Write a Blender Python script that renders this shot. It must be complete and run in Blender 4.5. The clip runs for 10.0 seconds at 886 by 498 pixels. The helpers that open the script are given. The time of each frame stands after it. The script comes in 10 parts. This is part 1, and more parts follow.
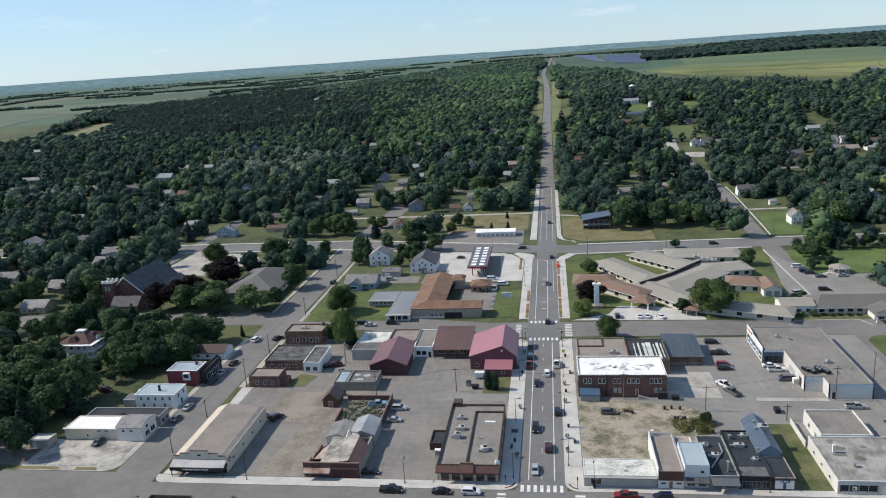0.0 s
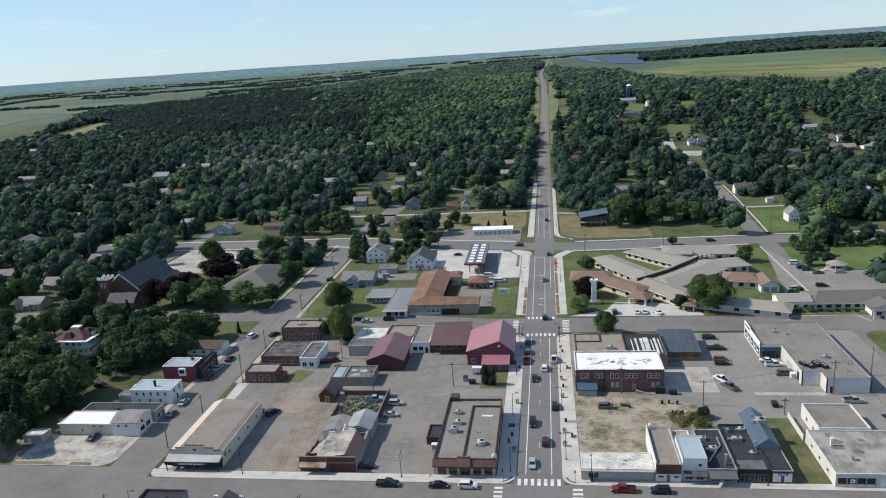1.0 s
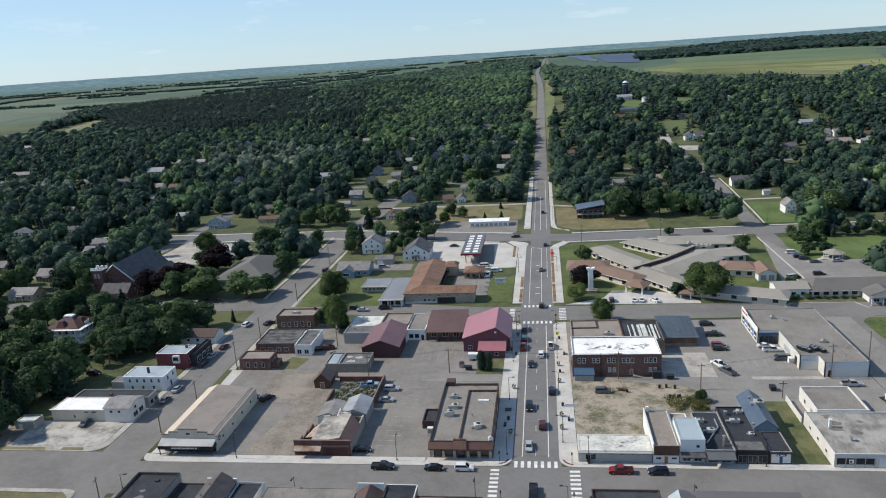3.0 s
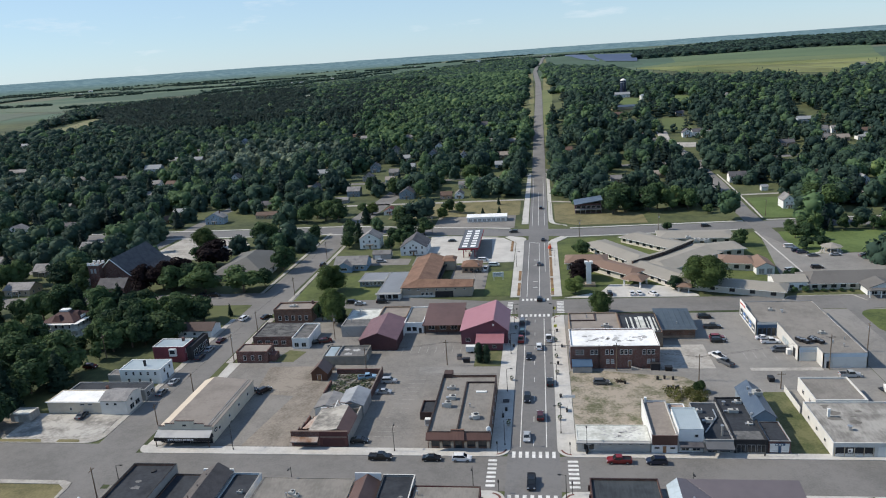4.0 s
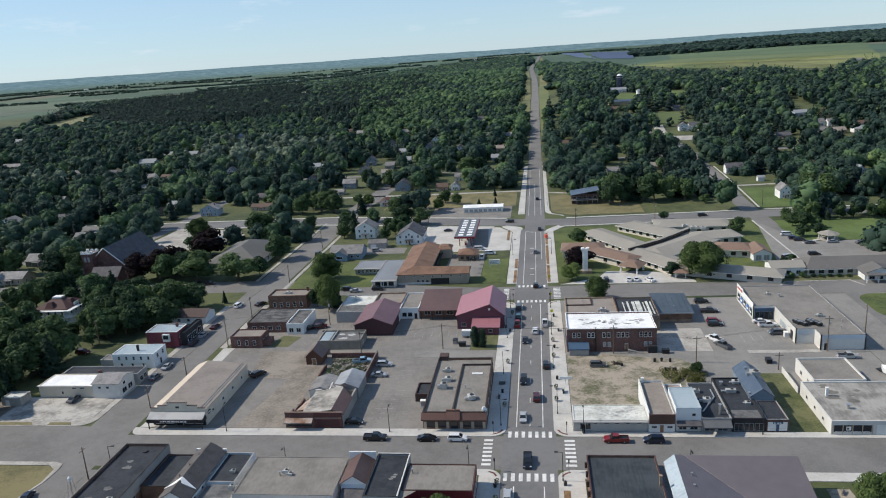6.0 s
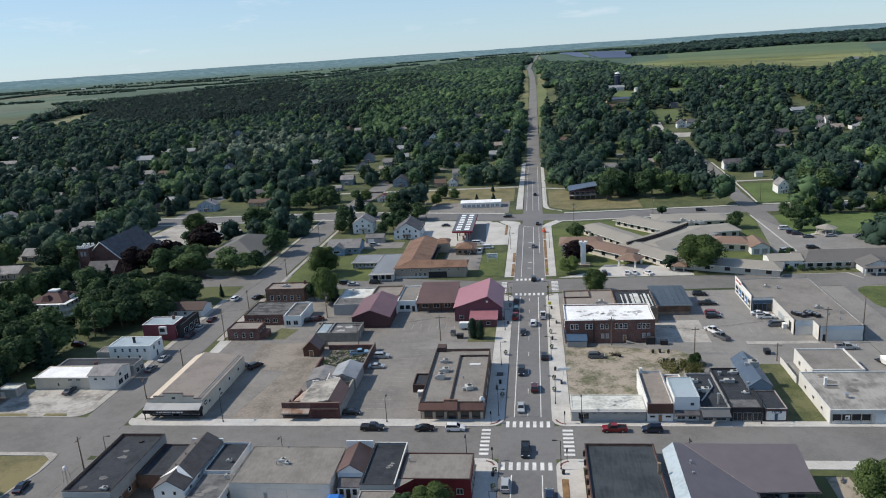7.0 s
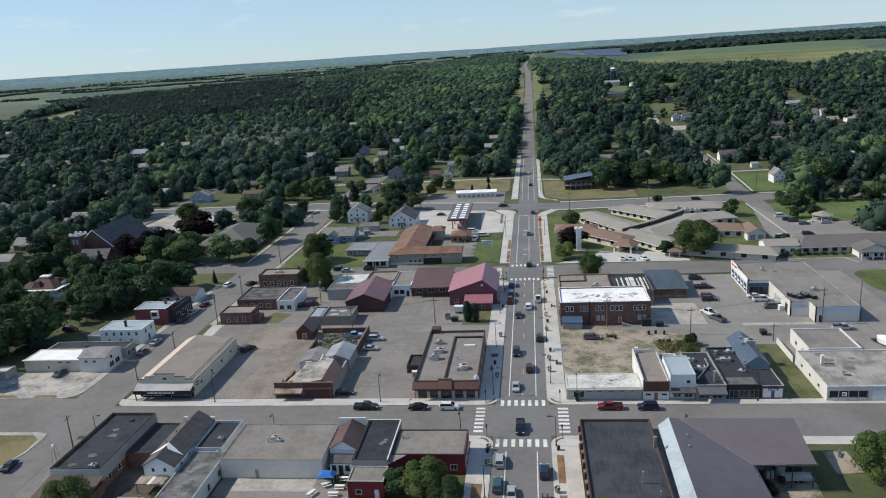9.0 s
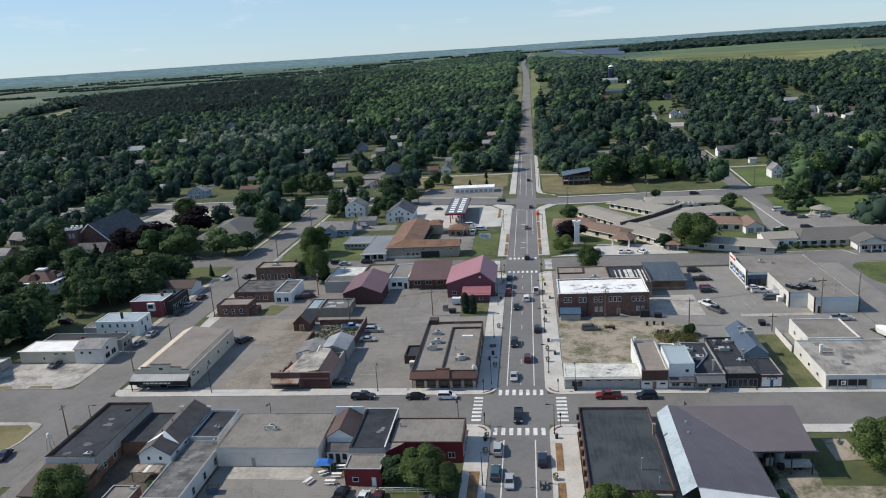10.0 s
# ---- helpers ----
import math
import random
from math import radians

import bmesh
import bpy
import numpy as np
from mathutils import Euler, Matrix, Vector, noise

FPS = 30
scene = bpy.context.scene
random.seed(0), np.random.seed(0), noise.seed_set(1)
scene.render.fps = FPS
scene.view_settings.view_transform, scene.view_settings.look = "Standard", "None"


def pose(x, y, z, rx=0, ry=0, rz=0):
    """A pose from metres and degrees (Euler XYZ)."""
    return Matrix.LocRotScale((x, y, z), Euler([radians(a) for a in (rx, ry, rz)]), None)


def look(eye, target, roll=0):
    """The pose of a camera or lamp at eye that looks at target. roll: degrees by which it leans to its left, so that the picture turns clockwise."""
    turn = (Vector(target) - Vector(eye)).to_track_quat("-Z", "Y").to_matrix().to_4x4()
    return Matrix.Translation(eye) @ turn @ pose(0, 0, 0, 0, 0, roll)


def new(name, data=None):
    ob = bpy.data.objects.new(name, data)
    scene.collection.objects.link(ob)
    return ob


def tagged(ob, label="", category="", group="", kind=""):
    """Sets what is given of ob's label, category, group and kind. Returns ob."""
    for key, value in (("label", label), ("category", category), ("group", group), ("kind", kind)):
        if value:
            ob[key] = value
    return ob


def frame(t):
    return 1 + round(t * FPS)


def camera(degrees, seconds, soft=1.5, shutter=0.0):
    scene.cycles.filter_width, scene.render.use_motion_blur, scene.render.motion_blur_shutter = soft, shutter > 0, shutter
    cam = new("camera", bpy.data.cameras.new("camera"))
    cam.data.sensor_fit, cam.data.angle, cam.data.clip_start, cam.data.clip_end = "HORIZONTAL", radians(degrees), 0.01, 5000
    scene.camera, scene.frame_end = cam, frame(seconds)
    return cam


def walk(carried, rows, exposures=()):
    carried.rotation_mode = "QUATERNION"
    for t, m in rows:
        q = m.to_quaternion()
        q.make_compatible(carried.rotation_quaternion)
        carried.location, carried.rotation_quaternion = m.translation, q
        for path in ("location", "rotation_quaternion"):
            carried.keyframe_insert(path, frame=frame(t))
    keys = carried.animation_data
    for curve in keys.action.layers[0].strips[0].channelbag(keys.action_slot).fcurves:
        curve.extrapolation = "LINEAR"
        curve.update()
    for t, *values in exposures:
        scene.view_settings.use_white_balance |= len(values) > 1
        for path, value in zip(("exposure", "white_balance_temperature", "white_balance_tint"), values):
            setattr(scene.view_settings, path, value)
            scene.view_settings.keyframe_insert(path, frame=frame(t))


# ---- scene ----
cam = camera(63.0, 10.0, soft=1.08)
# seconds, eye x, y, z, then degrees: turned left, tilted down, leaning right
ROWS = [
    (0.0, 4.330, -157.605, 105.439, 8.940, 15.195, 3.955),
    (0.5, 4.329, -157.560, 104.457, 8.831, 15.157, 3.936),
    (1.0, 4.284, -157.419, 103.211, 8.716, 15.120, 3.887),
    (1.5, 4.255, -157.325, 101.835, 8.638, 15.102, 3.862),
    (2.0, 4.264, -157.252, 100.523, 8.588, 15.091, 3.860),
    (2.5, 4.187, -157.196, 99.257, 8.514, 15.083, 3.858),
    (4.0, 4.102, -157.157, 95.363, 8.272, 15.104, 3.891),
    (4.5, 4.138, -157.042, 94.012, 8.209, 15.134, 3.883),
    (5.0, 4.183, -156.933, 92.643, 8.157, 15.148, 3.907),
    (5.5, 4.136, -156.913, 91.277, 8.084, 15.152, 3.897),
    (7.0, 3.945, -156.887, 87.222, 7.832, 15.171, 3.828),
    (7.5, 3.955, -156.824, 85.818, 7.750, 15.191, 3.803),
    (8.0, 4.029, -156.744, 84.390, 7.678, 15.201, 3.822),
    (8.5, 4.021, -156.695, 83.022, 7.591, 15.222, 3.775),
    (9.0, 4.035, -156.632, 81.618, 7.508, 15.234, 3.789),
    (9.5, 3.955, -156.535, 80.213, 7.431, 15.232, 3.763),
    (10.0, 3.903, -156.523, 78.872, 7.338, 15.259, 3.751),
]
walk(cam, [(t, pose(x, y, z, 0, 0, yaw) @ pose(0, 0, 0, 90 - down) @ pose(0, 0, 0, 0, 0, -lean)) for t, x, y, z, yaw, down, lean in ROWS], [(0.0, 0.0), (10.0, -0.14)])

# ---- light ----
SUN = Vector((-1.0, 0.05, 0.89)).normalized()
world = bpy.data.worlds.new("world")
scene.world = world
world.use_nodes = True
wn = world.node_tree.nodes
sky = wn.new("ShaderNodeTexSky")
sky.sky_type, sky.sun_disc = "NISHITA", False
sky.sun_elevation = math.asin(SUN.z)
sky.sun_rotation = math.atan2(SUN.x, SUN.y)
sky.altitude, sky.air_density, sky.dust_density, sky.ozone_density = 300, 1.0, 0.05, 4.0
wn["Background"].inputs["Strength"].default_value = 0.138
tint, haze = wn.new("ShaderNodeMix"), wn.new("ShaderNodeMix")
tint.data_type, tint.blend_type, haze.data_type = "RGBA", "MULTIPLY", "RGBA"
tint.inputs[0].default_value, tint.inputs[7].default_value = 1.0, (0.75, 0.87, 1.01, 1)
haze.inputs[0].default_value, haze.inputs[7].default_value = 0.6, (3.9, 5.2, 6.3, 1)
# haze lies low: thick along the horizon, thin overhead
up, thin = wn.new("ShaderNodeSeparateXYZ"), wn.new("ShaderNodeMapRange")
air = wn.new("ShaderNodeTexCoord")
thin.inputs["From Min"].default_value, thin.inputs["From Max"].default_value = 0.16, 0.55
thin.inputs["To Min"].default_value, thin.inputs["To Max"].default_value = 0.6, 0.22
world.node_tree.links.new(air.outputs["Generated"], up.inputs[0])
world.node_tree.links.new(up.outputs[2], thin.inputs[0])
world.node_tree.links.new(thin.outputs[0], haze.inputs[0])
world.node_tree.links.new(sky.outputs[0], tint.inputs[6])
world.node_tree.links.new(tint.outputs[2], haze.inputs[6])
# a few thin fair-weather clouds
coord, cmap, cnoise, cramp, cloud = wn.new("ShaderNodeTexCoord"), wn.new("ShaderNodeMapping"), wn.new("ShaderNodeTexNoise"), wn.new("ShaderNodeValToRGB"), wn.new("ShaderNodeMix")
cmap.inputs["Scale"].default_value = (9, 9, 42)
cnoise.inputs["Scale"].default_value, cnoise.inputs["Detail"].default_value, cnoise.inputs["Roughness"].default_value = 1.0, 5, 0.6
cramp.color_ramp.elements[0].position, cramp.color_ramp.elements[1].position = 0.60, 0.78
cramp.color_ramp.elements[1].color = (0.55, 0.55, 0.55, 1)
cloud.data_type = "RGBA"
cloud.inputs[7].default_value = (6.4, 6.9, 7.4, 1)
world.node_tree.links.new(coord.outputs["Generated"], cmap.inputs[0])
world.node_tree.links.new(cmap.outputs[0], cnoise.inputs["Vector"])
world.node_tree.links.new(cnoise.outputs[0], cramp.inputs[0])
world.node_tree.links.new(cramp.outputs[0], cloud.inputs[0])
world.node_tree.links.new(haze.outputs[2], cloud.inputs[6])
world.node_tree.links.new(cloud.outputs[2], wn["Background"].inputs[0])
sun_data = bpy.data.lights.new("sun", "SUN")
sun_data.energy, sun_data.angle, sun_data.color = 4.85, radians(0.6), (1.0, 0.905, 0.77)
sun = new("sun", sun_data)
sun.matrix_world = look(SUN * 300, (0, 0, 0))

# ---- mesh helpers ----


class Geo:
    """Vertices, faces and a material slot for each face, gathered into one mesh."""

    def __init__(self):
        self.v, self.f, self.m = [], [], []

    def face(self, pts, m=0):
        n = len(self.v)
        self.v += [tuple(p) for p in pts]
        self.f.append(tuple(range(n, n + len(pts))))
        self.m.append(m)
        return self

    def prism(self, poly, z0, z1, m=0, top=None, shrink=1.0, cap=True):
        n, k = len(self.v), len(poly)
        cx, cy = sum(p[0] for p in poly) / k, sum(p[1] for p in poly) / k
        self.v += [(x, y, z0) for x, y in poly] + [(cx + (x - cx) * shrink, cy + (y - cy) * shrink, z1) for x, y in poly]
        for i in range(k):
            j = (i + 1) % k
            self.f.append((n + i, n + j, n + k + j, n + k + i))
            self.m.append(m)
        if cap:
            self.f += [tuple(range(n + k, n + 2 * k)), tuple(range(n + k - 1, n - 1, -1))]
            self.m += [m if top is None else top, m]
        return self

    def box(self, x0, y0, z0, x1, y1, z1, m=0, top=None):
        return self.prism([(x0, y0), (x1, y0), (x1, y1), (x0, y1)], z0, z1, m, top)

    def tube(self, x, y, z0, z1, r, m=0, n=8, r1=None):
        poly = [(x + r * math.cos(a), y + r * math.sin(a)) for a in (2 * math.pi * i / n for i in range(n))]
        return self.prism(poly, z0, z1, m, shrink=(r1 if r1 is not None else r) / r)

    def rod(self, a, b, r, m=0, n=6):
        a, b = Vector(a), Vector(b)
        w = (b - a).normalized()
        u = w.orthogonal().normalized()
        q = w.cross(u)
        k = len(self.v)
        for c in (a, b):
            self.v += [tuple(c + (u * math.cos(t) + q * math.sin(t)) * r) for t in (2 * math.pi * i / n for i in range(n))]
        for i in range(n):
            j = (i + 1) % n
            self.f.append((k + i, k + j, k + n + j, k + n + i))
            self.m.append(m)
        self.f += [tuple(range(k + n - 1, k - 1, -1)), tuple(range(k + n, k + 2 * n))]
        self.m += [m, m]
        return self

    def side(self, prof, x0, x1, m=0, inset=0.0):
        """A profile of (y, z) points swept along x, drawn in by inset at its ends' upper points."""
        n, k = len(self.v), len(prof)
        zs = [z for _, z in prof]
        lo, hi = min(zs), max(zs)
        for s, x in ((1, x0), (-1, x1)):
            self.v += [(x + s * inset * (z - lo) / (hi - lo), y, z) for y, z in prof]
        for i in range(k):
            j = (i + 1) % k
            self.f.append((n + i, n + k + i, n + k + j, n + j))
            self.m.append(m)
        self.f += [tuple(range(n, n + k)), tuple(range(n + 2 * k - 1, n + k - 1, -1))]
        self.m += [m, m]
        return self

    def mesh(self, name, mats, smooth=False):
        me = bpy.data.meshes.new(name)
        me.from_pydata(self.v, [], self.f)
        for mt in mats if isinstance(mats, (list, tuple)) else [mats]:
            me.materials.append(mt)
        me.polygons.foreach_set("material_index", self.m)
        if smooth:
            me.polygons.foreach_set("use_smooth", [True] * len(self.f))
        bm = bmesh.new()
        bm.from_mesh(me)
        bmesh.ops.recalc_face_normals(bm, faces=bm.faces)
        bm.to_mesh(me)
        bm.free()
        return me


def thing(name, label, category, x=0, y=0, z=0, rz=0, group=""):
    ob = new(name)
    ob.empty_display_size = 0.5
    ob.matrix_basis = pose(x, y, z, 0, 0, rz)
    return tagged(ob, label, category, group)


def part(name, geo, mats, parent, label="", smooth=False):
    ob = new(name, geo if isinstance(geo, bpy.types.Mesh) else geo.mesh(name, mats, smooth))
    ob.parent = parent
    return tagged(ob, label)


def solo(name, geo, mats, label, category, kind="", group=""):
    return tagged(new(name, geo.mesh(name, mats)), label, category, group, kind)


def arrays_mesh(name, verts, tris, mat, smooth=False, tint=None):
    me = bpy.data.meshes.new(name)
    me.vertices.add(len(verts))
    me.vertices.foreach_set("co", np.asarray(verts, np.float32).ravel())
    me.loops.add(3 * len(tris))
    me.loops.foreach_set("vertex_index", np.asarray(tris, np.int32).ravel())
    me.polygons.add(len(tris))
    me.polygons.foreach_set("loop_start", np.arange(0, 3 * len(tris), 3, dtype=np.int32))
    me.polygons.foreach_set("loop_total", np.full(len(tris), 3, np.int32))
    if smooth:
        me.polygons.foreach_set("use_smooth", np.ones(len(tris), bool))
    if tint is not None:
        me.attributes.new("tint", "FLOAT", "POINT").data.foreach_set("value", np.asarray(tint, np.float32))
    me.materials.append(mat)
    me.update(calc_edges=True)
    return me


# ---- materials ----


def surface(name, dark, light, size=1.0, rough=0.85, bump=0.0, metal=0.0, big=12.0, stretch=(1, 1, 1), vary=0.0, crack=0.0):
    """Paint, stone or metal with grain of the given size and wide blotches, in world metres."""
    m = bpy.data.materials.new(name)
    m.use_nodes = True
    nt, ln = m.node_tree.nodes, m.node_tree.links.new
    b = nt["Principled BSDF"]
    geo = nt.new("ShaderNodeNewGeometry")
    mp = nt.new("ShaderNodeMapping")
    mp.inputs["Scale"].default_value = stretch
    ln(geo.outputs["Position"], mp.inputs[0])
    fine, wide = nt.new("ShaderNodeTexNoise"), nt.new("ShaderNodeTexNoise")
    fine.inputs["Scale"].default_value, fine.inputs["Detail"].default_value = 1 / size, 5
    wide.inputs["Scale"].default_value, wide.inputs["Detail"].default_value = 1 / big, 4
    ln(mp.outputs[0], fine.inputs["Vector"])
    ln(geo.outputs["Position"], wide.inputs["Vector"])
    add = nt.new("ShaderNodeMath")
    add.operation = "MULTIPLY_ADD"
    add.inputs[1].default_value = 0.5
    ln(fine.outputs[0], add.inputs[0])
    mid = nt.new("ShaderNodeTexNoise")
    mid.inputs["Scale"].default_value, mid.inputs["Detail"].default_value, mid.inputs["Roughness"].default_value = 1 / (size * 5), 6, 0.65
    ln(geo.outputs["Position"], mid.inputs["Vector"])
    half, more = nt.new("ShaderNodeMath"), nt.new("ShaderNodeMath")
    half.operation = more.operation = "MULTIPLY_ADD"
    half.inputs[1].default_value, half.inputs[2].default_value = 0.8, -0.4
    more.inputs[1].default_value = 0.6
    ln(wide.outputs[0], half.inputs[0])
    ln(mid.outputs[0], more.inputs[0])
    ln(half.outputs[0], more.inputs[2])
    ln(more.outputs[0], add.inputs[2])
    ramp = nt.new("ShaderNodeValToRGB")
    ramp.color_ramp.elements[0].color, ramp.color_ramp.elements[1].color = (*dark, 1), (*light, 1)
    ramp.color_ramp.elements[0].position, ramp.color_ramp.elements[1].position = 0.36, 0.66
    ln(add.outputs[0], ramp.inputs[0])
    out = ramp.outputs[0]
    if crack:
        vo, lt = nt.new("ShaderNodeTexVoronoi"), nt.new("ShaderNodeMapRange")
        vo.feature, vo.inputs["Scale"].default_value, vo.inputs["Randomness"].default_value = "DISTANCE_TO_EDGE", 1 / crack, 0.9
        warp = nt.new("ShaderNodeMix")
        warp.data_type, warp.blend_type, warp.inputs[0].default_value = "RGBA", "ADD", 1.5
        ln(geo.outputs["Position"], warp.inputs[6])
        ln(mid.outputs[1], warp.inputs[7])
        ln(warp.outputs[2], vo.inputs["Vector"])
        lt.inputs["From Min"].default_value, lt.inputs["From Max"].default_value = 0.0, 0.10 / crack
        lt.inputs["To Min"].default_value, lt.inputs["To Max"].default_value = 0.84, 1.0
        ln(vo.outputs["Distance"], lt.inputs[0])
        mul = nt.new("ShaderNodeMix")
        mul.data_type, mul.blend_type, mul.inputs[0].default_value = "RGBA", "MULTIPLY", 1.0
        ln(out, mul.inputs[6])
        ln(lt.outputs[0], mul.inputs[7])
        out = mul.outputs[2]
    if vary:
        info = nt.new("ShaderNodeObjectInfo")
        hsv = nt.new("ShaderNodeHueSaturation")
        mr = nt.new("ShaderNodeMapRange")
        mr.inputs["To Min"].default_value, mr.inputs["To Max"].default_value = 1 - vary, 1 + vary
        ln(info.outputs["Random"], mr.inputs[0])
        ln(mr.outputs[0], hsv.inputs["Value"])
        ln(out, hsv.inputs["Color"])
        out = hsv.outputs[0]
    ln(out, b.inputs["Base Color"])
    b.inputs["Roughness"].default_value, b.inputs["Metallic"].default_value = rough, metal
    if bump:
        bp = nt.new("ShaderNodeBump")
        bp.inputs["Strength"].default_value, bp.inputs["Distance"].default_value = 0.6, bump
        ln(fine.outputs[0], bp.inputs["Height"])
        ln(bp.outputs[0], b.inputs["Normal"])
    return m


def ribbed(name, dark, light, pitch=0.4, axis="X", rough=0.45, metal=0.2):
    """Standing-seam sheet metal: a wave across the sheets for relief."""
    m = surface(name, dark, light, 2.0, rough, 0.0, metal)
    nt, ln = m.node_tree.nodes, m.node_tree.links.new
    w = nt.new("ShaderNodeTexWave")
    w.bands_direction = axis
    w.inputs["Scale"].default_value = 0.314 / pitch
    geo = nt.new("ShaderNodeNewGeometry")
    ln(geo.outputs["Position"], w.inputs[0])
    bp = nt.new("ShaderNodeBump")
    bp.inputs["Strength"].default_value, bp.inputs["Distance"].default_value = 0.5, 0.025
    ln(w.outputs[1], bp.inputs["Height"])
    ln(bp.outputs[0], nt["Principled BSDF"].inputs["Normal"])
    return m


def brick_mat(name, c1, c2, mortar, course=0.075):
    """Brick courses 75 mm high on walls along x and y."""
    m = bpy.data.materials.new(name)
    m.use_nodes = True
    nt, ln = m.node_tree.nodes, m.node_tree.links.new
    geo, sep, com, add = nt.new("ShaderNodeNewGeometry"), nt.new("ShaderNodeSeparateXYZ"), nt.new("ShaderNodeCombineXYZ"), nt.new("ShaderNodeMath")
    ln(geo.outputs["Position"], sep.inputs[0])
    ln(sep.outputs[0], add.inputs[0])
    ln(sep.outputs[1], add.inputs[1])
    ln(add.outputs[0], com.inputs[0])
    ln(sep.outputs[2], com.inputs[1])
    br = nt.new("ShaderNodeTexBrick")
    br.inputs["Scale"].default_value = 1.0
    br.inputs["Brick Width"].default_value, br.inputs["Row Height"].default_value, br.inputs["Mortar Size"].default_value = 0.22, course, 0.008
    br.inputs["Color1"].default_value, br.inputs["Color2"].default_value, br.inputs["Mortar"].default_value = (*c1, 1), (*c2, 1), (*mortar, 1)
    ln(com.outputs[0], br.inputs[0])
    nz = nt.new("ShaderNodeTexNoise")
    nz.inputs["Scale"].default_value, nz.inputs["Detail"].default_value = 0.5, 5
    ln(geo.outputs["Position"], nz.inputs["Vector"])
    mx = nt.new("ShaderNodeMix")
    mx.data_type, mx.blend_type = "RGBA", "MULTIPLY"
    mr = nt.new("ShaderNodeMapRange")
    mr.inputs["From Min"].default_value, mr.inputs["From Max"].default_value = 0.3, 0.7
    mr.inputs["To Min"].default_value, mr.inputs["To Max"].default_value = 0.6, 1.15
    ln(nz.outputs[0], mr.inputs[0])
    mx.inputs[0].default_value = 1.0
    ln(br.outputs[0], mx.inputs[6])
    ln(mr.outputs[0], mx.inputs[7])
    ln(mx.outputs[2], nt["Principled BSDF"].inputs["Base Color"])
    nt["Principled BSDF"].inputs["Roughness"].default_value = 0.9
    return m


def leaf_mat(name, dark, light, far=False):
    m = bpy.data.materials.new(name)
    m.use_nodes = True
    nt, ln = m.node_tree.nodes, m.node_tree.links.new
    geo, info = nt.new("ShaderNodeNewGeometry"), nt.new("ShaderNodeObjectInfo")
    nz = nt.new("ShaderNodeTexNoise")
    nz.inputs["Scale"].default_value, nz.inputs["Detail"].default_value = 0.03 if far else 0.06, 3
    ln(geo.outputs["Position"], nz.inputs["Vector"])
    a, b2 = nt.new("ShaderNodeMath"), nt.new("ShaderNodeMath")
    a.operation = b2.operation = "MULTIPLY_ADD"
    a.inputs[1].default_value = 0.38
    ln(geo.outputs["Random Per Island"], a.inputs[0])
    ln(nz.outputs[0], a.inputs[2])
    b2.inputs[1].default_value = 0.45
    ln(info.outputs["Random"], b2.inputs[0])
    ln(a.outputs[0], b2.inputs[2])
    ramp = nt.new("ShaderNodeValToRGB")
    e = ramp.color_ramp.elements
    e[0].position, e[1].position = 0.36, 0.86
    e[0].color, e[1].color = (*dark, 1), (*light, 1)
    k = e.new(1.0)
    k.position, k.color = 1.0, (light[0] * 1.5, light[1] * 1.3, light[2] * 1.1, 1)
    src = b2.outputs[0]
    if far:
        # each tree of a joined wood has its own tint
        own = nt.new("ShaderNodeAttribute")
        own.attribute_name = "tint"
        ln(own.outputs["Fac"], b2.inputs[0])
        b2.inputs[1].default_value = 0.62
    fit = nt.new("ShaderNodeMath")
    fit.operation = "MULTIPLY"
    fit.inputs[1].default_value = 0.64
    ln(src, fit.inputs[0])
    ln(fit.outputs[0], ramp.inputs[0])
    p = nt["Principled BSDF"]
    ln(ramp.outputs[0], p.inputs["Base Color"])
    p.inputs["Roughness"].default_value = 0.75
    p.inputs["Specular IOR Level"].default_value = 0.12
    tr = nt.new("ShaderNodeBsdfTranslucent")
    ln(ramp.outputs[0], tr.inputs[0])
    mx = nt.new("ShaderNodeMixShader")
    mx.inputs[0].default_value = 0.3
    ln(p.outputs[0], mx.inputs[1])
    ln(tr.outputs[0], mx.inputs[2])
    ln(mx.outputs[0], nt["Material Output"].inputs[0])
    return m


def plain(name, c, rough=0.5, metal=0.0, coat=0.0):
    m = bpy.data.materials.new(name)
    m.use_nodes = True
    b = m.node_tree.nodes["Principled BSDF"]
    b.inputs["Base Color"].default_value = (*c, 1)
    b.inputs["Roughness"].default_value, b.inputs["Metallic"].default_value, b.inputs["Coat Weight"].default_value = rough, metal, coat
    return m


def hexc(h):
    return tuple(((c / 255 + 0.055) / 1.055) ** 2.4 if c > 10 else c / 255 / 12.92 for c in (int(h[i:i + 2], 16) for i in (0, 2, 4)))


def paint(name, h, k=0.82, size=1.5, rough=0.8, bump=0.0, vary=0.0, **kw):
    c = hexc(h)
    return surface(name, tuple(x * k for x in c), c, size, rough, bump, vary=vary, **kw)


ASPHALT = surface("asphalt", (0.126, 0.126, 0.127), (0.170, 0.169, 0.168), 0.35, 0.9, 0.01, big=18, crack=0)
STREET = surface("old_asphalt", (0.132, 0.130, 0.124), (0.182, 0.177, 0.170), 0.45, 0.92, 0.01, big=16)
LOT = surface("lot_asphalt", (0.150, 0.144, 0.134), (0.222, 0.211, 0.194), 0.6, 0.93, 0.01, big=15, crack=11.0)
PALELOT = surface("pale_lot_asphalt", (0.178, 0.173, 0.163), (0.238, 0.230, 0.215), 0.6, 0.93, 0.01, big=18, crack=14.0)
# brown dirt, darkened further to hold the deep shade between the walls
ALLEY = surface("shaded_alley_dirt", (0.045, 0.040, 0.032), (0.115, 0.10, 0.08), 0.7, 0.95, 0.03, big=5)
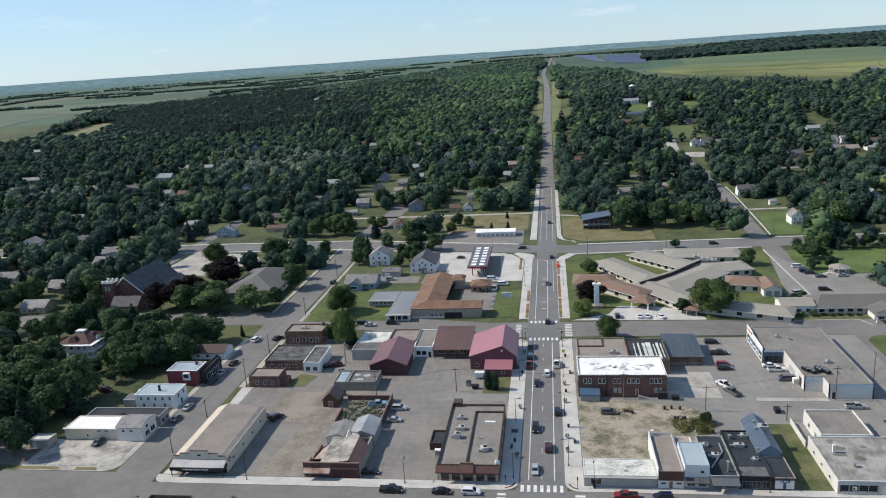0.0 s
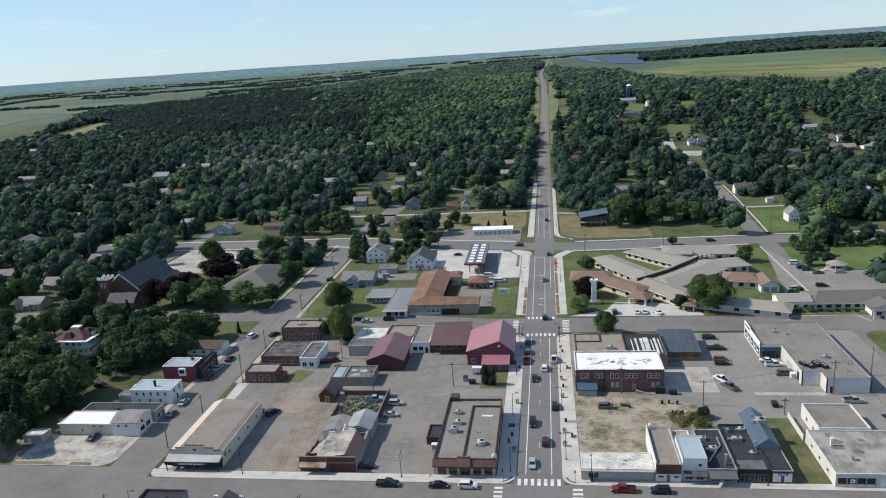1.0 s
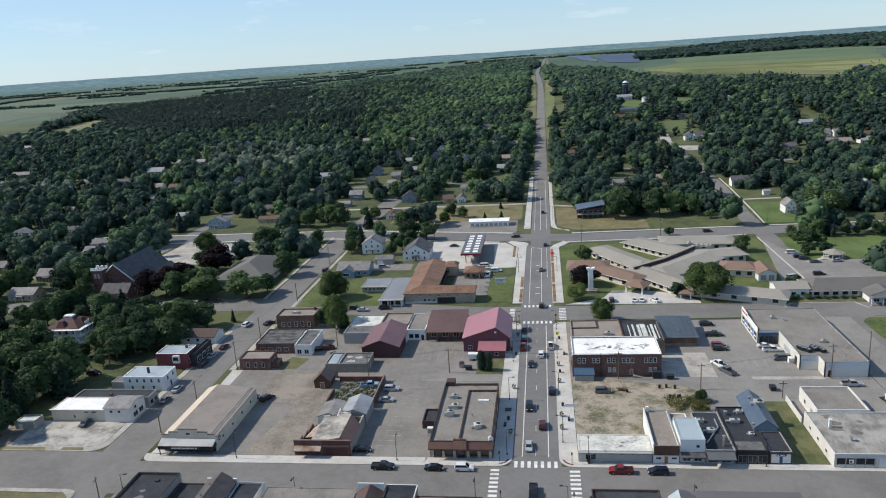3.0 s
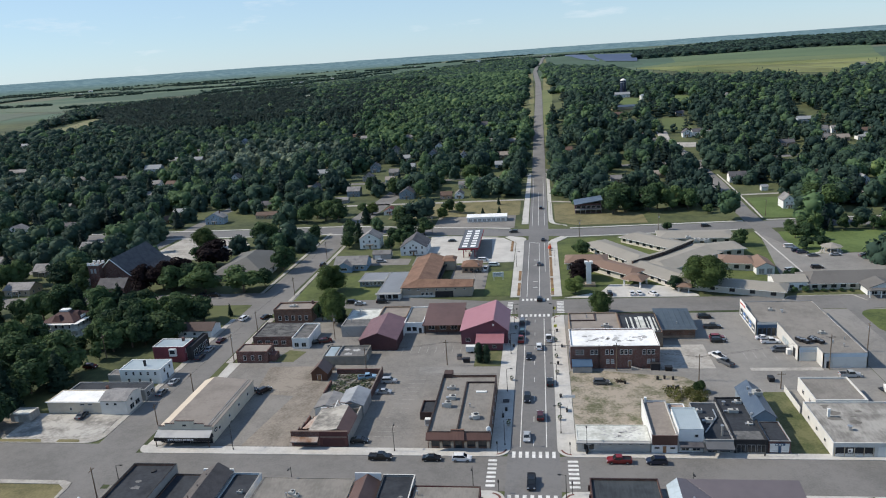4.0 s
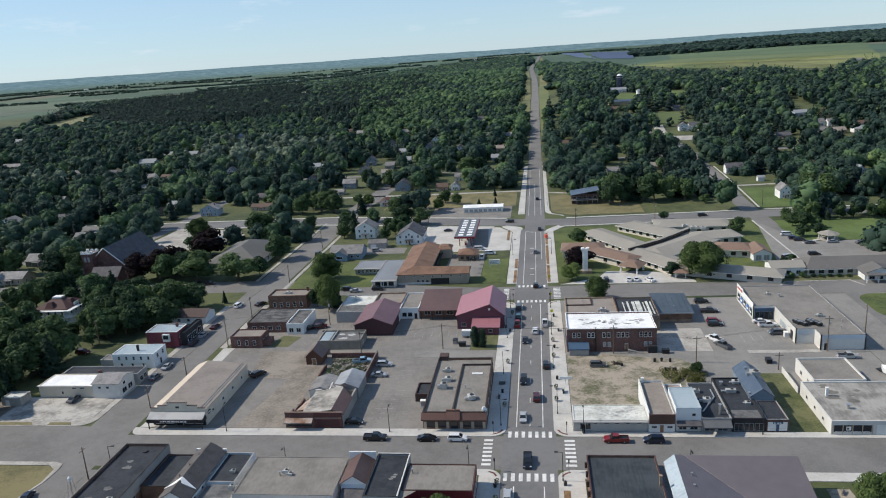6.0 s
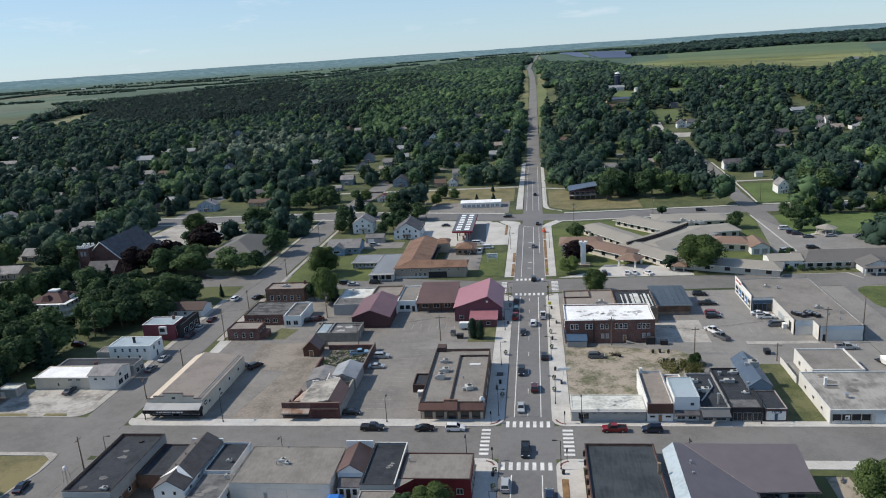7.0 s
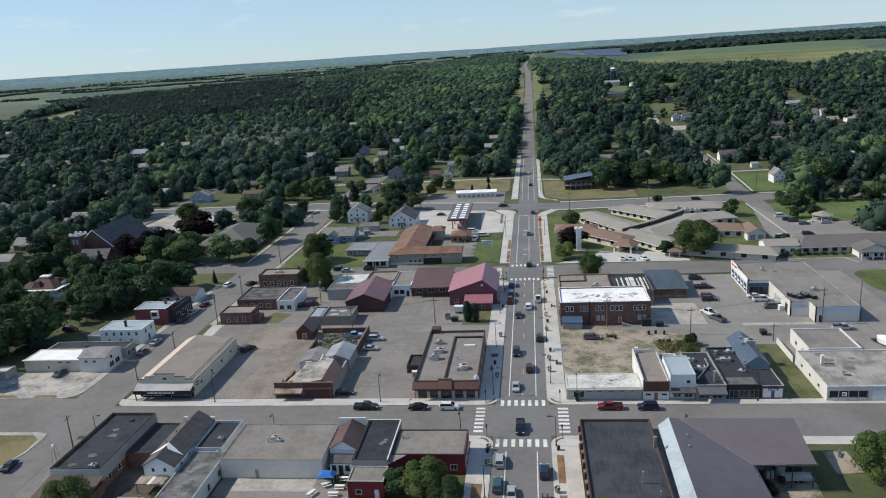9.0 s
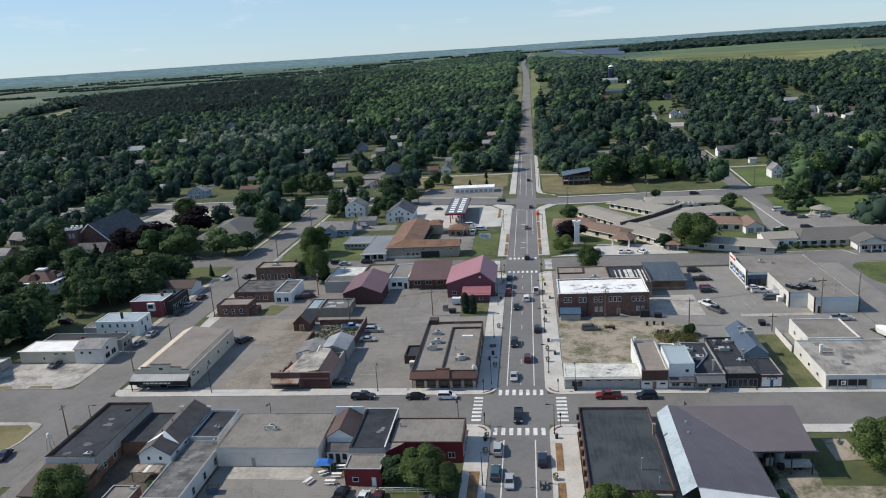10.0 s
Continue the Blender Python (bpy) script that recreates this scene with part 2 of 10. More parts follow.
DIRTLOT = surface("dirt_gravel", (0.142, 0.124, 0.102), (0.262, 0.232, 0.195), 0.7, 0.95, 0.03, big=9)
YARD = surface("dirt_and_dry_grass", (0.098, 0.102, 0.055), (0.33, 0.287, 0.232), 0.7, 0.95, 0.03, big=7)
WALKWAY = surface("new_concrete", (0.39, 0.38, 0.355), (0.51, 0.50, 0.47), 0.6, 0.85, 0.005, big=8)
OLDSLAB = surface("patched_concrete", (0.19, 0.182, 0.165), (0.43, 0.415, 0.38), 1.2, 0.9, 0.01, big=6, crack=5.5)
CONCRETE = surface("old_concrete", (0.25, 0.238, 0.215), (0.41, 0.392, 0.358), 0.9, 0.9, 0.01, big=7, crack=4.5)
GRASS = surface("lawn", (0.042, 0.064, 0.016), (0.104, 0.130, 0.036), 0.5, 0.95, 0.05, big=16)
LUSH = surface("lush_lawn", (0.055, 0.092, 0.020), (0.105, 0.152, 0.042), 0.5, 0.95, 0.05, big=16)
WORNGRASS = surface("worn_grass", (0.050, 0.068, 0.020), (0.125, 0.128, 0.058), 0.6, 0.95, 0.04, big=7)
DRYGRASS = surface("dry_lawn", (0.10, 0.095, 0.042), (0.19, 0.168, 0.082), 0.6, 0.95, 0.04, big=10)
MULCH = surface("planting_soil", (0.12, 0.07, 0.035), (0.26, 0.16, 0.08), 0.5, 0.95, 0.05, big=4)
FAINTLINE = surface("worn_road_paint", (0.24, 0.23, 0.21), (0.40, 0.39, 0.37), 0.3, 0.8, big=3)
LINE = surface("road_paint", (0.5, 0.5, 0.48), (0.72, 0.72, 0.70), 0.3, 0.7, big=4)
GLASS = plain("window_glass", (0.02, 0.025, 0.03), 0.08)
WHITE = paint("white_paint", "e2e3e0", 0.86)
FRAME = plain("window_frame", (0.55, 0.55, 0.54), 0.5)
DARKMETAL = plain("dark_metal", (0.02, 0.02, 0.022), 0.45, 0.3)
GALV = plain("galvanised_metal", (0.45, 0.46, 0.47), 0.4, 0.7)
WOODPOLE = surface("pole_wood", (0.09, 0.065, 0.045), (0.17, 0.13, 0.095), 0.3, 0.9, stretch=(4, 4, 0.4))

# ---- ground ----
HOME = Vector((0.0, -157.0))


# height of the land by distance from the town, to the west, north and east
REACH = (0, 560, 700, 930, 1140, 1314, 1545, 2000, 2600, 3500, 4400, 4900)
WEST = (0, 0, 3, 10, 17, 22, 28, 20, 12, 12, 14, 24)
NORTH = (0, 0, 4, 13, 19, 24, 28, 32, 36, 45, 48, 50)
EAST = (0, 0, 6, 25, 30, 32, 36, 39, 42, 48, 50, 54)


def ease(t):
    t = min(max(t, 0.0), 1.0)
    return t * t * (3 - 2 * t)


def rise(x, y):
    """The land: level under the town, then a slope up to woods and farmland; the western plain lies lower."""
    r = math.hypot(x - HOME.x, y - HOME.y)
    if r <= 560:
        return 0.0
    k = 1
    while k < len(REACH) - 2 and r > REACH[k + 1]:
        k += 1
    f = (r - REACH[k]) / (REACH[k + 1] - REACH[k])
    w, m, e = [h[k] + (h[k + 1] - h[k]) * f for h in (WEST, NORTH, EAST)]
    az = math.degrees(math.atan2(x - HOME.x, y - HOME.y))
    z = m + (w - m) * ease((-2 - az) / 20) if az < -2 else m + (e - m) * ease((az + 2) / 8)
    n = noise.noise(Vector((x / 420, y / 420, 0.3))) * 3.5
    return z + n * min(1, max(0, (r - 1700) / 800))


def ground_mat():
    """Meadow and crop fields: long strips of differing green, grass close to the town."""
    m = surface("meadow", (0.030, 0.045, 0.016), (0.085, 0.10, 0.036), 3.0, 0.95, 0.1, big=60)
    nt, ln = m.node_tree.nodes, m.node_tree.links.new
    ramp = [n for n in nt if n.type == "VALTORGB"][0]
    geo = nt.new("ShaderNodeNewGeometry")
    mp = nt.new("ShaderNodeMapping")
    mp.inputs["Scale"].default_value = (1 / 420, 1 / 260, 0)
    mp.inputs["Rotation"].default_value = (0, 0, 0.06)
    ln(geo.outputs["Position"], mp.inputs[0])
    vo = nt.new("ShaderNodeTexVoronoi")
    vo.distance, vo.inputs["Scale"].default_value = "CHEBYCHEV", 1.0
    ln(mp.outputs[0], vo.inputs["Vector"])
    sep = nt.new("ShaderNodeSeparateColor")
    ln(vo.outputs["Color"], sep.inputs[0])
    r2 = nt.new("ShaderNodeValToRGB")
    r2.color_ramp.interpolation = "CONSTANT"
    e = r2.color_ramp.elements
    # crop greens lean blue, taking some of the distance haze into the colour
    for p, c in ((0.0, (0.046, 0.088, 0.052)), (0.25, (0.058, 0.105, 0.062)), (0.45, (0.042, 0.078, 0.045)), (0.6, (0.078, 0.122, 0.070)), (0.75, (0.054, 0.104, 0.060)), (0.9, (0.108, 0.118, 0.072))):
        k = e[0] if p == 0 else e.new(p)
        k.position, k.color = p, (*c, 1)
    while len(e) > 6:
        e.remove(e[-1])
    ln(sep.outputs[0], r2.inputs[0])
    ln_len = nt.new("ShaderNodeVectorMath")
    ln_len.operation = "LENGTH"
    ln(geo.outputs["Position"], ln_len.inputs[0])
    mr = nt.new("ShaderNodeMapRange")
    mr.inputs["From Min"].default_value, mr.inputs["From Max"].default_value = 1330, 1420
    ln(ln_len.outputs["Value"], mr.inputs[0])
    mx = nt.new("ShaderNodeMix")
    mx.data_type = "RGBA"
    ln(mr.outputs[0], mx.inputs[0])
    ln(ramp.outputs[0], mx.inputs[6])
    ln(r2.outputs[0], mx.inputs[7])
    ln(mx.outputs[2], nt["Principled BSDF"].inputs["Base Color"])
    return m


g = Geo()
rings = [0, 60, 150, 280, 420, 520] + [560 + 22 * i for i in range(64)] + [2000 + 60 * i for i in range(49)]
N = 300
for r in rings:
    for i in range(N):
        a = 2 * math.pi * i / N
        x, y = HOME.x + r * math.cos(a), HOME.y + r * math.sin(a)
        g.v.append((x, y, rise(x, y) - 0.02))
for k in range(len(rings) - 1):
    for i in range(N):
        j = (i + 1) % N
        g.f.append((k * N + i, k * N + j, (k + 1) * N + j, (k + 1) * N + i) if k else (i * 0, N + j, N + i))
        g.m.append(0)
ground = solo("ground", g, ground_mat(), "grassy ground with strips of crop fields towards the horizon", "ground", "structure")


def sheet(name, poly, z0, z1, mat, label, category, kind="structure"):
    return solo(name, Geo().prism(poly, z0, z1), mat, label, category, kind)


def rect(x0, y0, x1, y1):
    return [(x0, y0), (x1, y0), (x1, y1), (x0, y1)]


def ribbon(name, pts, width, mat, label, category, lift, kind="structure"):
    """A paved strip over the land through (x, y) points."""
    g = Geo()
    fine = []
    for (x0, y0), (x1, y1) in zip(pts, pts[1:]):
        n = max(1, int(math.hypot(x1 - x0, y1 - y0) / 25))
        fine += [(x0 + (x1 - x0) * i / n, y0 + (y1 - y0) * i / n) for i in range(n)]
    fine.append(pts[-1])
    for i, (x, y) in enumerate(fine):
        a, b = fine[max(0, i - 1)], fine[min(len(fine) - 1, i + 1)]
        d = Vector((b[0] - a[0], b[1] - a[1])).normalized() * (width / 2)
        for s in (-1, 1):
            px, py = x + s * d.y, y - s * d.x
            g.v.append((px, py, rise(px, py) + lift + 0.5 * min(1, max(0, (py - 400) / 200)) + 1.3 * min(1, max(0, (py - 1300) / 600))))
            g.v.append((px, py, rise(px, py) - 0.5))
    for i in range(len(fine) - 1):
        k = 4 * i
        g.f += [(k, k + 2, k + 6, k + 4), (k, k + 4, k + 5, k + 1), (k + 2, k + 3, k + 7, k + 6)]
        g.m += [0, 0, 0]
    return solo(name, g, mat, label, category, kind)


# streets: carriageways lie lowest, yards 0.02 above, walks 0.15 above
ribbon("road_main", [(0, -420), (0, 205)], 12.6, ASPHALT, "dark new asphalt main street with turning lane", "road", 0.042)
ribbon("road_main_mid", [(1.3, 205), (1.4, 330)], 10.4, ASPHALT, "asphalt highway leaving the town", "road", 0.05)
ribbon("road_main_north", [(1.4, 330), (1.5, 420), (1.8, 750), (2.5, 990), (1.5, 1300), (-3, 1560), (-7, 1790), (-3, 2080), (8, 2394), (18, 2937), (28, 3342), (40, 3560)], 10.4, STREET, "pale worn highway running straight through the woods", "road", 0.05)
sheet("road_widening", rect(-420, -1.1, -103.4, 3.5), -0.05, 0.018, STREET, "grey worn asphalt at the street corner", "road")
ribbon("road_cross_near", [(-420, -8), (420, -8)], 14.4, STREET, "grey worn asphalt cross street", "road", 0.02)
ribbon("road_cross_middle", [(-420, 121), (-118, 121), (-100, 119), (-20, 105), (30, 105), (420, 105)], 15.0, STREET, "grey worn asphalt cross street", "road", 0.02)
ribbon("road_cross_far", [(-420, 245), (-110, 240), (-15, 222), (20, 218), (120, 222), (420, 226)], 15.0, ASPHALT, "asphalt highway crossing the main street", "road", 0.034)
ribbon("road_west", [(-110, -420), (-110, 130), (-109, 250), (-95, 420)], 13.0, STREET, "grey worn asphalt side street", "road", 0.03)
ribbon("road_east", [(113, 60), (113, 222), (114, 258), (119.5, 335), (121.5, 386), (121, 421), (119, 473), (119, 520)], 9.0, STREET, "grey worn asphalt side street", "road", 0.046)


def arc(cx, cy, r, a0, a1, n=6):
    return [(cx + r * math.cos(radians(a0 + (a1 - a0) * i / n)), cy + r * math.sin(radians(a0 + (a1 - a0) * i / n))) for i in range(n + 1)]


def walkway(name, poly, label="pale new concrete pavement with kerb", mat=None, z=0.15):
    return sheet(name, poly, -0.05, z, mat or WALKWAY, label, "pavement")


# pavements round the crossings
walkway("pavement_northwest", [(-98, 2.5), (-103.2, 2.9)] + arc(-100.2, 2.0, 3.0, 180, 270) + arc(-9.5, 2.8, 3.8, -90, 0) + arc(-9.5, 91.5, 3.8, 0, 90) + [(-10.5, 95.3), (-10.5, 2.5)])
walkway("pavement_northeast", [(10.4, 1.4), (10.4, 95.3)] + arc(9.6, 91.5, 3.8, 90, 180) + arc(9.6, 2.8, 3.8, 180, 270) + [(140, -1), (140, 1.4)])
walkway("pavement_southwest", [(-98, -15.2)] + arc(-9.4, -18.4, 3.2, 90, 0) + [(-6.2, -90), (-11.0, -90), (-11.0, -17.6), (-98, -17.6)])
walkway("pavement_southeast", arc(9.4, -18.4, 3.2, 180, 90) + [(120, -15.2), (120, -18.4), (11.9, -18.4), (11.9, -90), (6.2, -90)])
walkway("pavement_north_left", [(-9.9, 116.2), (-5.9, 116.2), (-5.9, 203)] + arc(-11, 206, 6, -10, 60) + [(-14, 214), (-16, 212), (-9.9, 200)])
walkway("pavement_north_right", [(6.0, 116.2), (10.4, 116.2), (10.4, 199), (16, 208), (13, 211), (7.8, 204), (6.0, 199)])
walkway("pavement_far_left", [(-8.2, 240), (-4.4, 240), (-4.2, 470), (-6.4, 470)])
walkway("pavement_far_right", [(7.2, 470), (6.9, 246)] + arc(18, 246, 11, 180, 262) + [(17, 232), (10.5, 240), (9.4, 250), (9.3, 470)])
walkway("pavement_west_side", [(-102.2, 3), (-101.2, 12), (-100.6, 34), (-101.4, 55), (-97.5, 55), (-98.2, 3)], "narrow pale concrete strip beside the hall", WALKWAY, 0.12)
walkway("pavement_west_side_north", rect(-102.9, 55.2, -100.6, 97), "narrow old concrete pavement", CONCRETE, 0.12)
walkway("pavement_west_edge", [(-147, 3.6), (-121, 3.6)] + arc(-121, 8, 4.4, -90, 0) + [(-116.6, 97), (-118.6, 97), (-118.6, 9), (-122, 6.0), (-147, 6.0)], "old concrete pavement with grass strips", CONCRETE, 0.12)
for k, (x0, x1) in enumerate(((-147, -134), (-129.5, -122.5))):
    sheet("verge_strip", [(x0, 4.0), (x1, 4.0), (x1 - 1, 5.4), (x0, 5.4)], 0.0, 0.16, DRYGRASS, "worn grass strip between pavement and street", "verge")
sheet("verge_southwest", [(-142, -15.6), (-115, -15.6), (-112.8, -17.2), (-112.3, -22.5), (-113.6, -27.5), (-115.5, -40), (-142, -40)], -0.05, 0.1, DRYGRASS, "dry brown lawn at the street corner", "lawn")
walkway("pavement_corner_southwest", [(-142, -13.9), (-114.6, -13.9), (-112.2, -14.8), (-111.7, -17), (-111.8, -22.5), (-113.1, -27.5), (-115, -40), (-115.5, -40), (-113.6, -27.5), (-112.4, -22.5), (-112.9, -17.2), (-115.2, -15.4), (-142, -15.4)], "old concrete pavement at the corner", CONCRETE, 0.14)
ribbon("kerb_far_north_left", [(-420, 254.5), (-110, 249.3), (-14, 231.2)], 1.8, WALKWAY, "pale concrete kerb walk along the highway", "pavement", 0.14)
ribbon("kerb_far_north_right", [(18, 227.6), (108, 230.6)], 1.8, WALKWAY, "pale concrete kerb walk along the highway", "pavement", 0.14)
ribbon("kerb_far_north_end", [(120, 231.4), (420, 236)], 1.6, WALKWAY, "pale concrete kerb walk along the highway", "pavement", 0.14)
ribbon("kerb_far_south_left", [(-420, 235.5), (-118, 231), (-20, 212.5)], 1.6, WALKWAY, "pale concrete kerb walk along the highway", "pavement", 0.14)
ribbon("kerb_far_south_right", [(15, 209), (60, 211), (104, 213)], 1.4, WALKWAY, "pale concrete kerb walk along the highway", "pavement", 0.14)
ribbon("path_west_lawn", [(-101.6, 116.5), (-101.0, 205)], 1.5, CONCRETE, "narrow concrete walk beside the street", "pavement", 0.1)
ribbon("path_west_trees", [(-118, 128), (-117, 235)], 1.5, CONCRETE, "narrow concrete walk under the trees", "pavement", 0.1)
ribbon("lane_north", [(-150, 311), (-60, 309), (-8, 309)], 4.0, CONCRETE, "pale gravel lane in front of the houses", "lane", 0.03)
ribbon("lane_east", [(9.5, 300), (22, 296), (40, 300)], 3.5, CONCRETE, "pale gravel drive", "lane", 0.03)
ribbon("lane_house", [(120, 298), (149, 299)], 3.0, CONCRETE, "pale concrete drive", "lane", 0.035)
ribbon("kerb_east_street", [(119.4, 236), (121, 258), (125.6, 335), (127, 372)], 0.9, WALKWAY, "pale concrete kerb", "kerb", 0.12)
ribbon("kerb_east_street_west", [(107.8, 118), (108.0, 208)], 0.7, WALKWAY, "pale concrete kerb", "kerb", 0.12)
ribbon("road_west_houses", [(-215, 120), (-213, 250), (-212, 330), (-235, 420)], 8.0, STREET, "grey residential street under trees", "road", 0.025)
ribbon("road_west_lane", [(-420, 168), (-300, 166), (-216, 172)], 6.0, STREET, "grey residential street under trees", "road", 0.02)
ribbon("road_north_houses", [(-420, 396), (-213, 392), (-100, 396), (-4, 400)], 6.5, STREET, "grey residential street under trees", "road", 0.02)
ribbon("road_east_houses", [(7, 420), (126, 425), (420, 430)], 7.0, STREET, "grey residential street under trees", "road", 0.02)
ribbon("road_east_yard", [(117, 472), (116, 520), (119, 566)], 9.0, CONCRETE, "pale paved yard road among trees", "road", 0.25)
ribbon("yard_east", [(110, 500), (137, 494)], 22.0, CONCRETE, "pale paved yard in front of the white house", "yard", 0.3)
ribbon("lane_east_house", [(94, 327), (118, 333)], 4.0, CONCRETE, "pale concrete drive beside the street", "lane", 0.03)

# yards and lots
sheet("lot_west", rect(-98.2, 2.6, -10.6, 97), -0.05, 0.05, LOT, "worn grey asphalt car park behind the shops", "car park")
sheet("yard_gravel", [(-83, 3), (-63, 3), (-62.5, 47), (-70, 52), (-86, 52), (-84, 34)], -0.05, 0.07, DIRTLOT, "tan gravel yard between hall and brick shop", "yard")
sheet("yard_worn", [(-83.4, 3), (-76, 3), (-71, 31), (-83.4, 33)], -0.05, 0.085, LOT, "worn asphalt strip beside the hall", "yard")
sheet("lawn_garage", [(-87, 56), (-79.5, 55.5), (-77.5, 64), (-84, 65.5)], -0.05, 0.09, WORNGRASS, "small green lawn beside the garage", "lawn")
sheet("lawn_hedge", rect(-19, 51, -10.6, 63.5), -0.05, 0.09, WORNGRASS, "small lawn by the red shop", "lawn")
sheet("lane_concrete", rect(-36, 46, -10.6, 51), -0.05, 0.075, PALELOT, "pale concrete alley entrance", "yard")
sheet("lot_east", rect(10.5, 1.5, 96, 95.4), -0.05, 0.05, PALELOT, "grey asphalt car park behind the shops", "car park")
sheet("yard_dirt", [(10.6, 9.5), (27.5, 9.5), (28, 20), (46, 22), (47, 38), (43, 43), (30, 45), (22, 47), (10.6, 47)], -0.05, 0.07, YARD, "bare tan dirt yard with patchy dry grass", "yard")
walkway("pavement_southwest_side", rect(-101.6, -90, -95.4, -15.4), "worn asphalt strip beside the brick shop", LOT, 0.07)
sheet("kerb_southwest_side", rect(-103.4, -40, -101.6, -17.0), -0.05, 0.06, STREET, "worn street edge beside the brick shop", "road")
sheet("slab_concrete", rect(38, 48.5, 53.5, 66.5), -0.05, 0.075, CONCRETE, "pale concrete slab behind the brick block", "yard")
sheet("slab_store", rect(63, 46.5, 83, 48.6), -0.05, 0.12, CONCRETE, "pale concrete strip by the supermarket", "yard")
sheet("lawn_strip", rect(60, 1.5, 68.2, 33), -0.05, 0.08, WORNGRASS, "green grass strip between shops", "lawn")
sheet("lot_far_east", rect(96.2, 20, 190, 97), -0.05, 0.045, PALELOT, "grey asphalt lot beside the supermarket", "car park")
sheet("lawn_island", arc(117, 90, 6, 90, 180) + [(111, 78), (114, 70), (190, 66), (190, 96)], -0.05, 0.12, GRASS, "grass island with kerb beside the lot", "lawn")
sheet("lot_warehouse", [(-147, 6.2), (-122, 6.2), (-118.8, 9), (-118.8, 20.2), (-147, 20.2)], -0.05, 0.06, OLDSLAB, "cracked pale concrete forecourt", "yard")
sheet("yard_warehouse", rect(-165, 6.2, -147.1, 20), -0.05, 0.05, DIRTLOT, "dusty gravel yard", "yard")
sheet("lot_gas", [(-56, 166), (-10.2, 166), (-10.2, 200), (-17, 211), (-56, 218)], -0.05, 0.06, WALKWAY, "bright new concrete forecourt of the filling station", "forecourt")
# cast shadow of the fuel canopy, laid on the forecourt as a dark sheet
sheet("apron_gas", [(-30.5, 209), (-22.6, 208), (-20.7, 171.5), (-28.4, 172.4)], 0.0, 0.075, LOT, "dark sheet painted as cast shadow of the fuel canopy", "yard")
sheet("lot_gas_west", rect(-58, 164, -47, 185), -0.05, 0.07, LOT, "grey asphalt side yard", "yard")
sheet("lot_motel", rect(-37, 127.5, -21, 163), -0.05, 0.055, LOT, "grey asphalt motel courtyard", "car park")
sheet("lawn_motel", rect(-20.8, 118, -10.2, 152), -0.05, 0.07, GRASS, "green lawn beside the motel", "lawn")
sheet("lawn_corner", [(-100, 116.5), (-65, 116.5), (-66, 138), (-76, 140), (-78, 150), (-100, 152)], -0.05, 0.07, GRASS, "mown green corner lawn", "lawn")
sheet("lot_house", [(-88, 166), (-60, 166), (-60, 176), (-90, 180)], -0.05, 0.06, LOT, "grey drive behind the houses", "yard")
sheet("lot_church", [(-208, 192), (-170, 184), (-158, 214), (-166, 226), (-206, 232)], -0.05, 0.06, CONCRETE, "pale concrete church car park", "car park")
sheet("lot_shed", [(-58, 236), (-12, 232), (-12, 264), (-58, 264)], -0.05, 0.06, LOT, "grey asphalt lot round the low shed", "car park")
sheet("lawn_far_left", rect(-90, 264.5, -10, 306), -0.05, 0.06, DRYGRASS, "dry grass strip along the highway", "lawn")
sheet("lawn_far_right", [(10.5, 244), (22, 234), (60, 234), (60, 256), (20, 292), (10.5, 292)], -0.05, 0.06, DRYGRASS, "dry worn lawn at the highway corner", "lawn")
sheet("lawn_white_house", [(120.5, 236), (160, 237), (150, 288), (125, 288)], -0.05, 0.06, LUSH, "green lawn in front of the white house", "lawn")
sheet("lawn_home", [(10.6, 116.3), (58, 131), (64, 120), (104, 113), (107, 206), (17, 206), (10.6, 198)], -0.05, 0.055, GRASS, "mown lawn round the nursing home", "lawn")
sheet("drive_home", [(11, 114), (16, 116.3), (26, 121), (30, 129.5), (44, 129), (56, 124), (62, 115.5), (62, 113)], -0.05, 0.08, WALKWAY, "pale concrete forecourt drive", "forecourt")
sheet("lawn_care", [(90.6, 107.6), (93.6, 111.6), (121, 111.6), (121, 117.4), (90.6, 117.4)], -0.05, 0.07, WORNGRASS, "planted strip of grass before the care home", "lawn")
walkway("kerb_care", [(89.8, 107.0), (93.2, 111.4), (116, 111.6), (118.7, 105.0), (118.2, 104.8), (115.6, 111.0), (93.6, 110.9), (90.3, 106.6)], "pale concrete kerb before the care home", CONCRETE, 0.14)
sheet("lot_home", [(97, 128), (108.5, 128), (170, 130), (170, 166), (118, 166), (110, 200), (108.2, 200)], -0.05, 0.065, PALELOT, "grey asphalt car park of the nursing home", "car park")
sheet("lawn_pavilion", [(119, 167), (200, 167), (200, 206), (118, 206), (116, 190)], -0.05, 0.06, LUSH, "bright green lawn round the pavilion", "lawn")
ribbon("path_pavilion", [(117, 163), (127, 170)], 1.6, WALKWAY, "pale concrete path to the pavilion", "path", 0.1)
sheet("lot_south", [(-61, -60), (-27, -60), (-27, -38.5), (-39.8, -32.2), (-61, -32.2)], -0.05, 0.05, LOT, "grey asphalt yard behind the shops", "car park")
sheet("slab_south", rect(-58, -36.6, -41, -32.2), -0.05, 0.08, CONCRETE, "pale concrete loading slab", "yard")
sheet("lot_south_east", rect(42.5, -60, 80, -37), -0.05, 0.05, YARD, "grey asphalt yard behind the hall", "car park")
sheet("patio_southeast", [(59.6, -21), (64, -21), (64.5, -28.6), (59.4, -29)], -0.05, 0.075, YARD, "tan gravel patio beyond the hall", "yard")
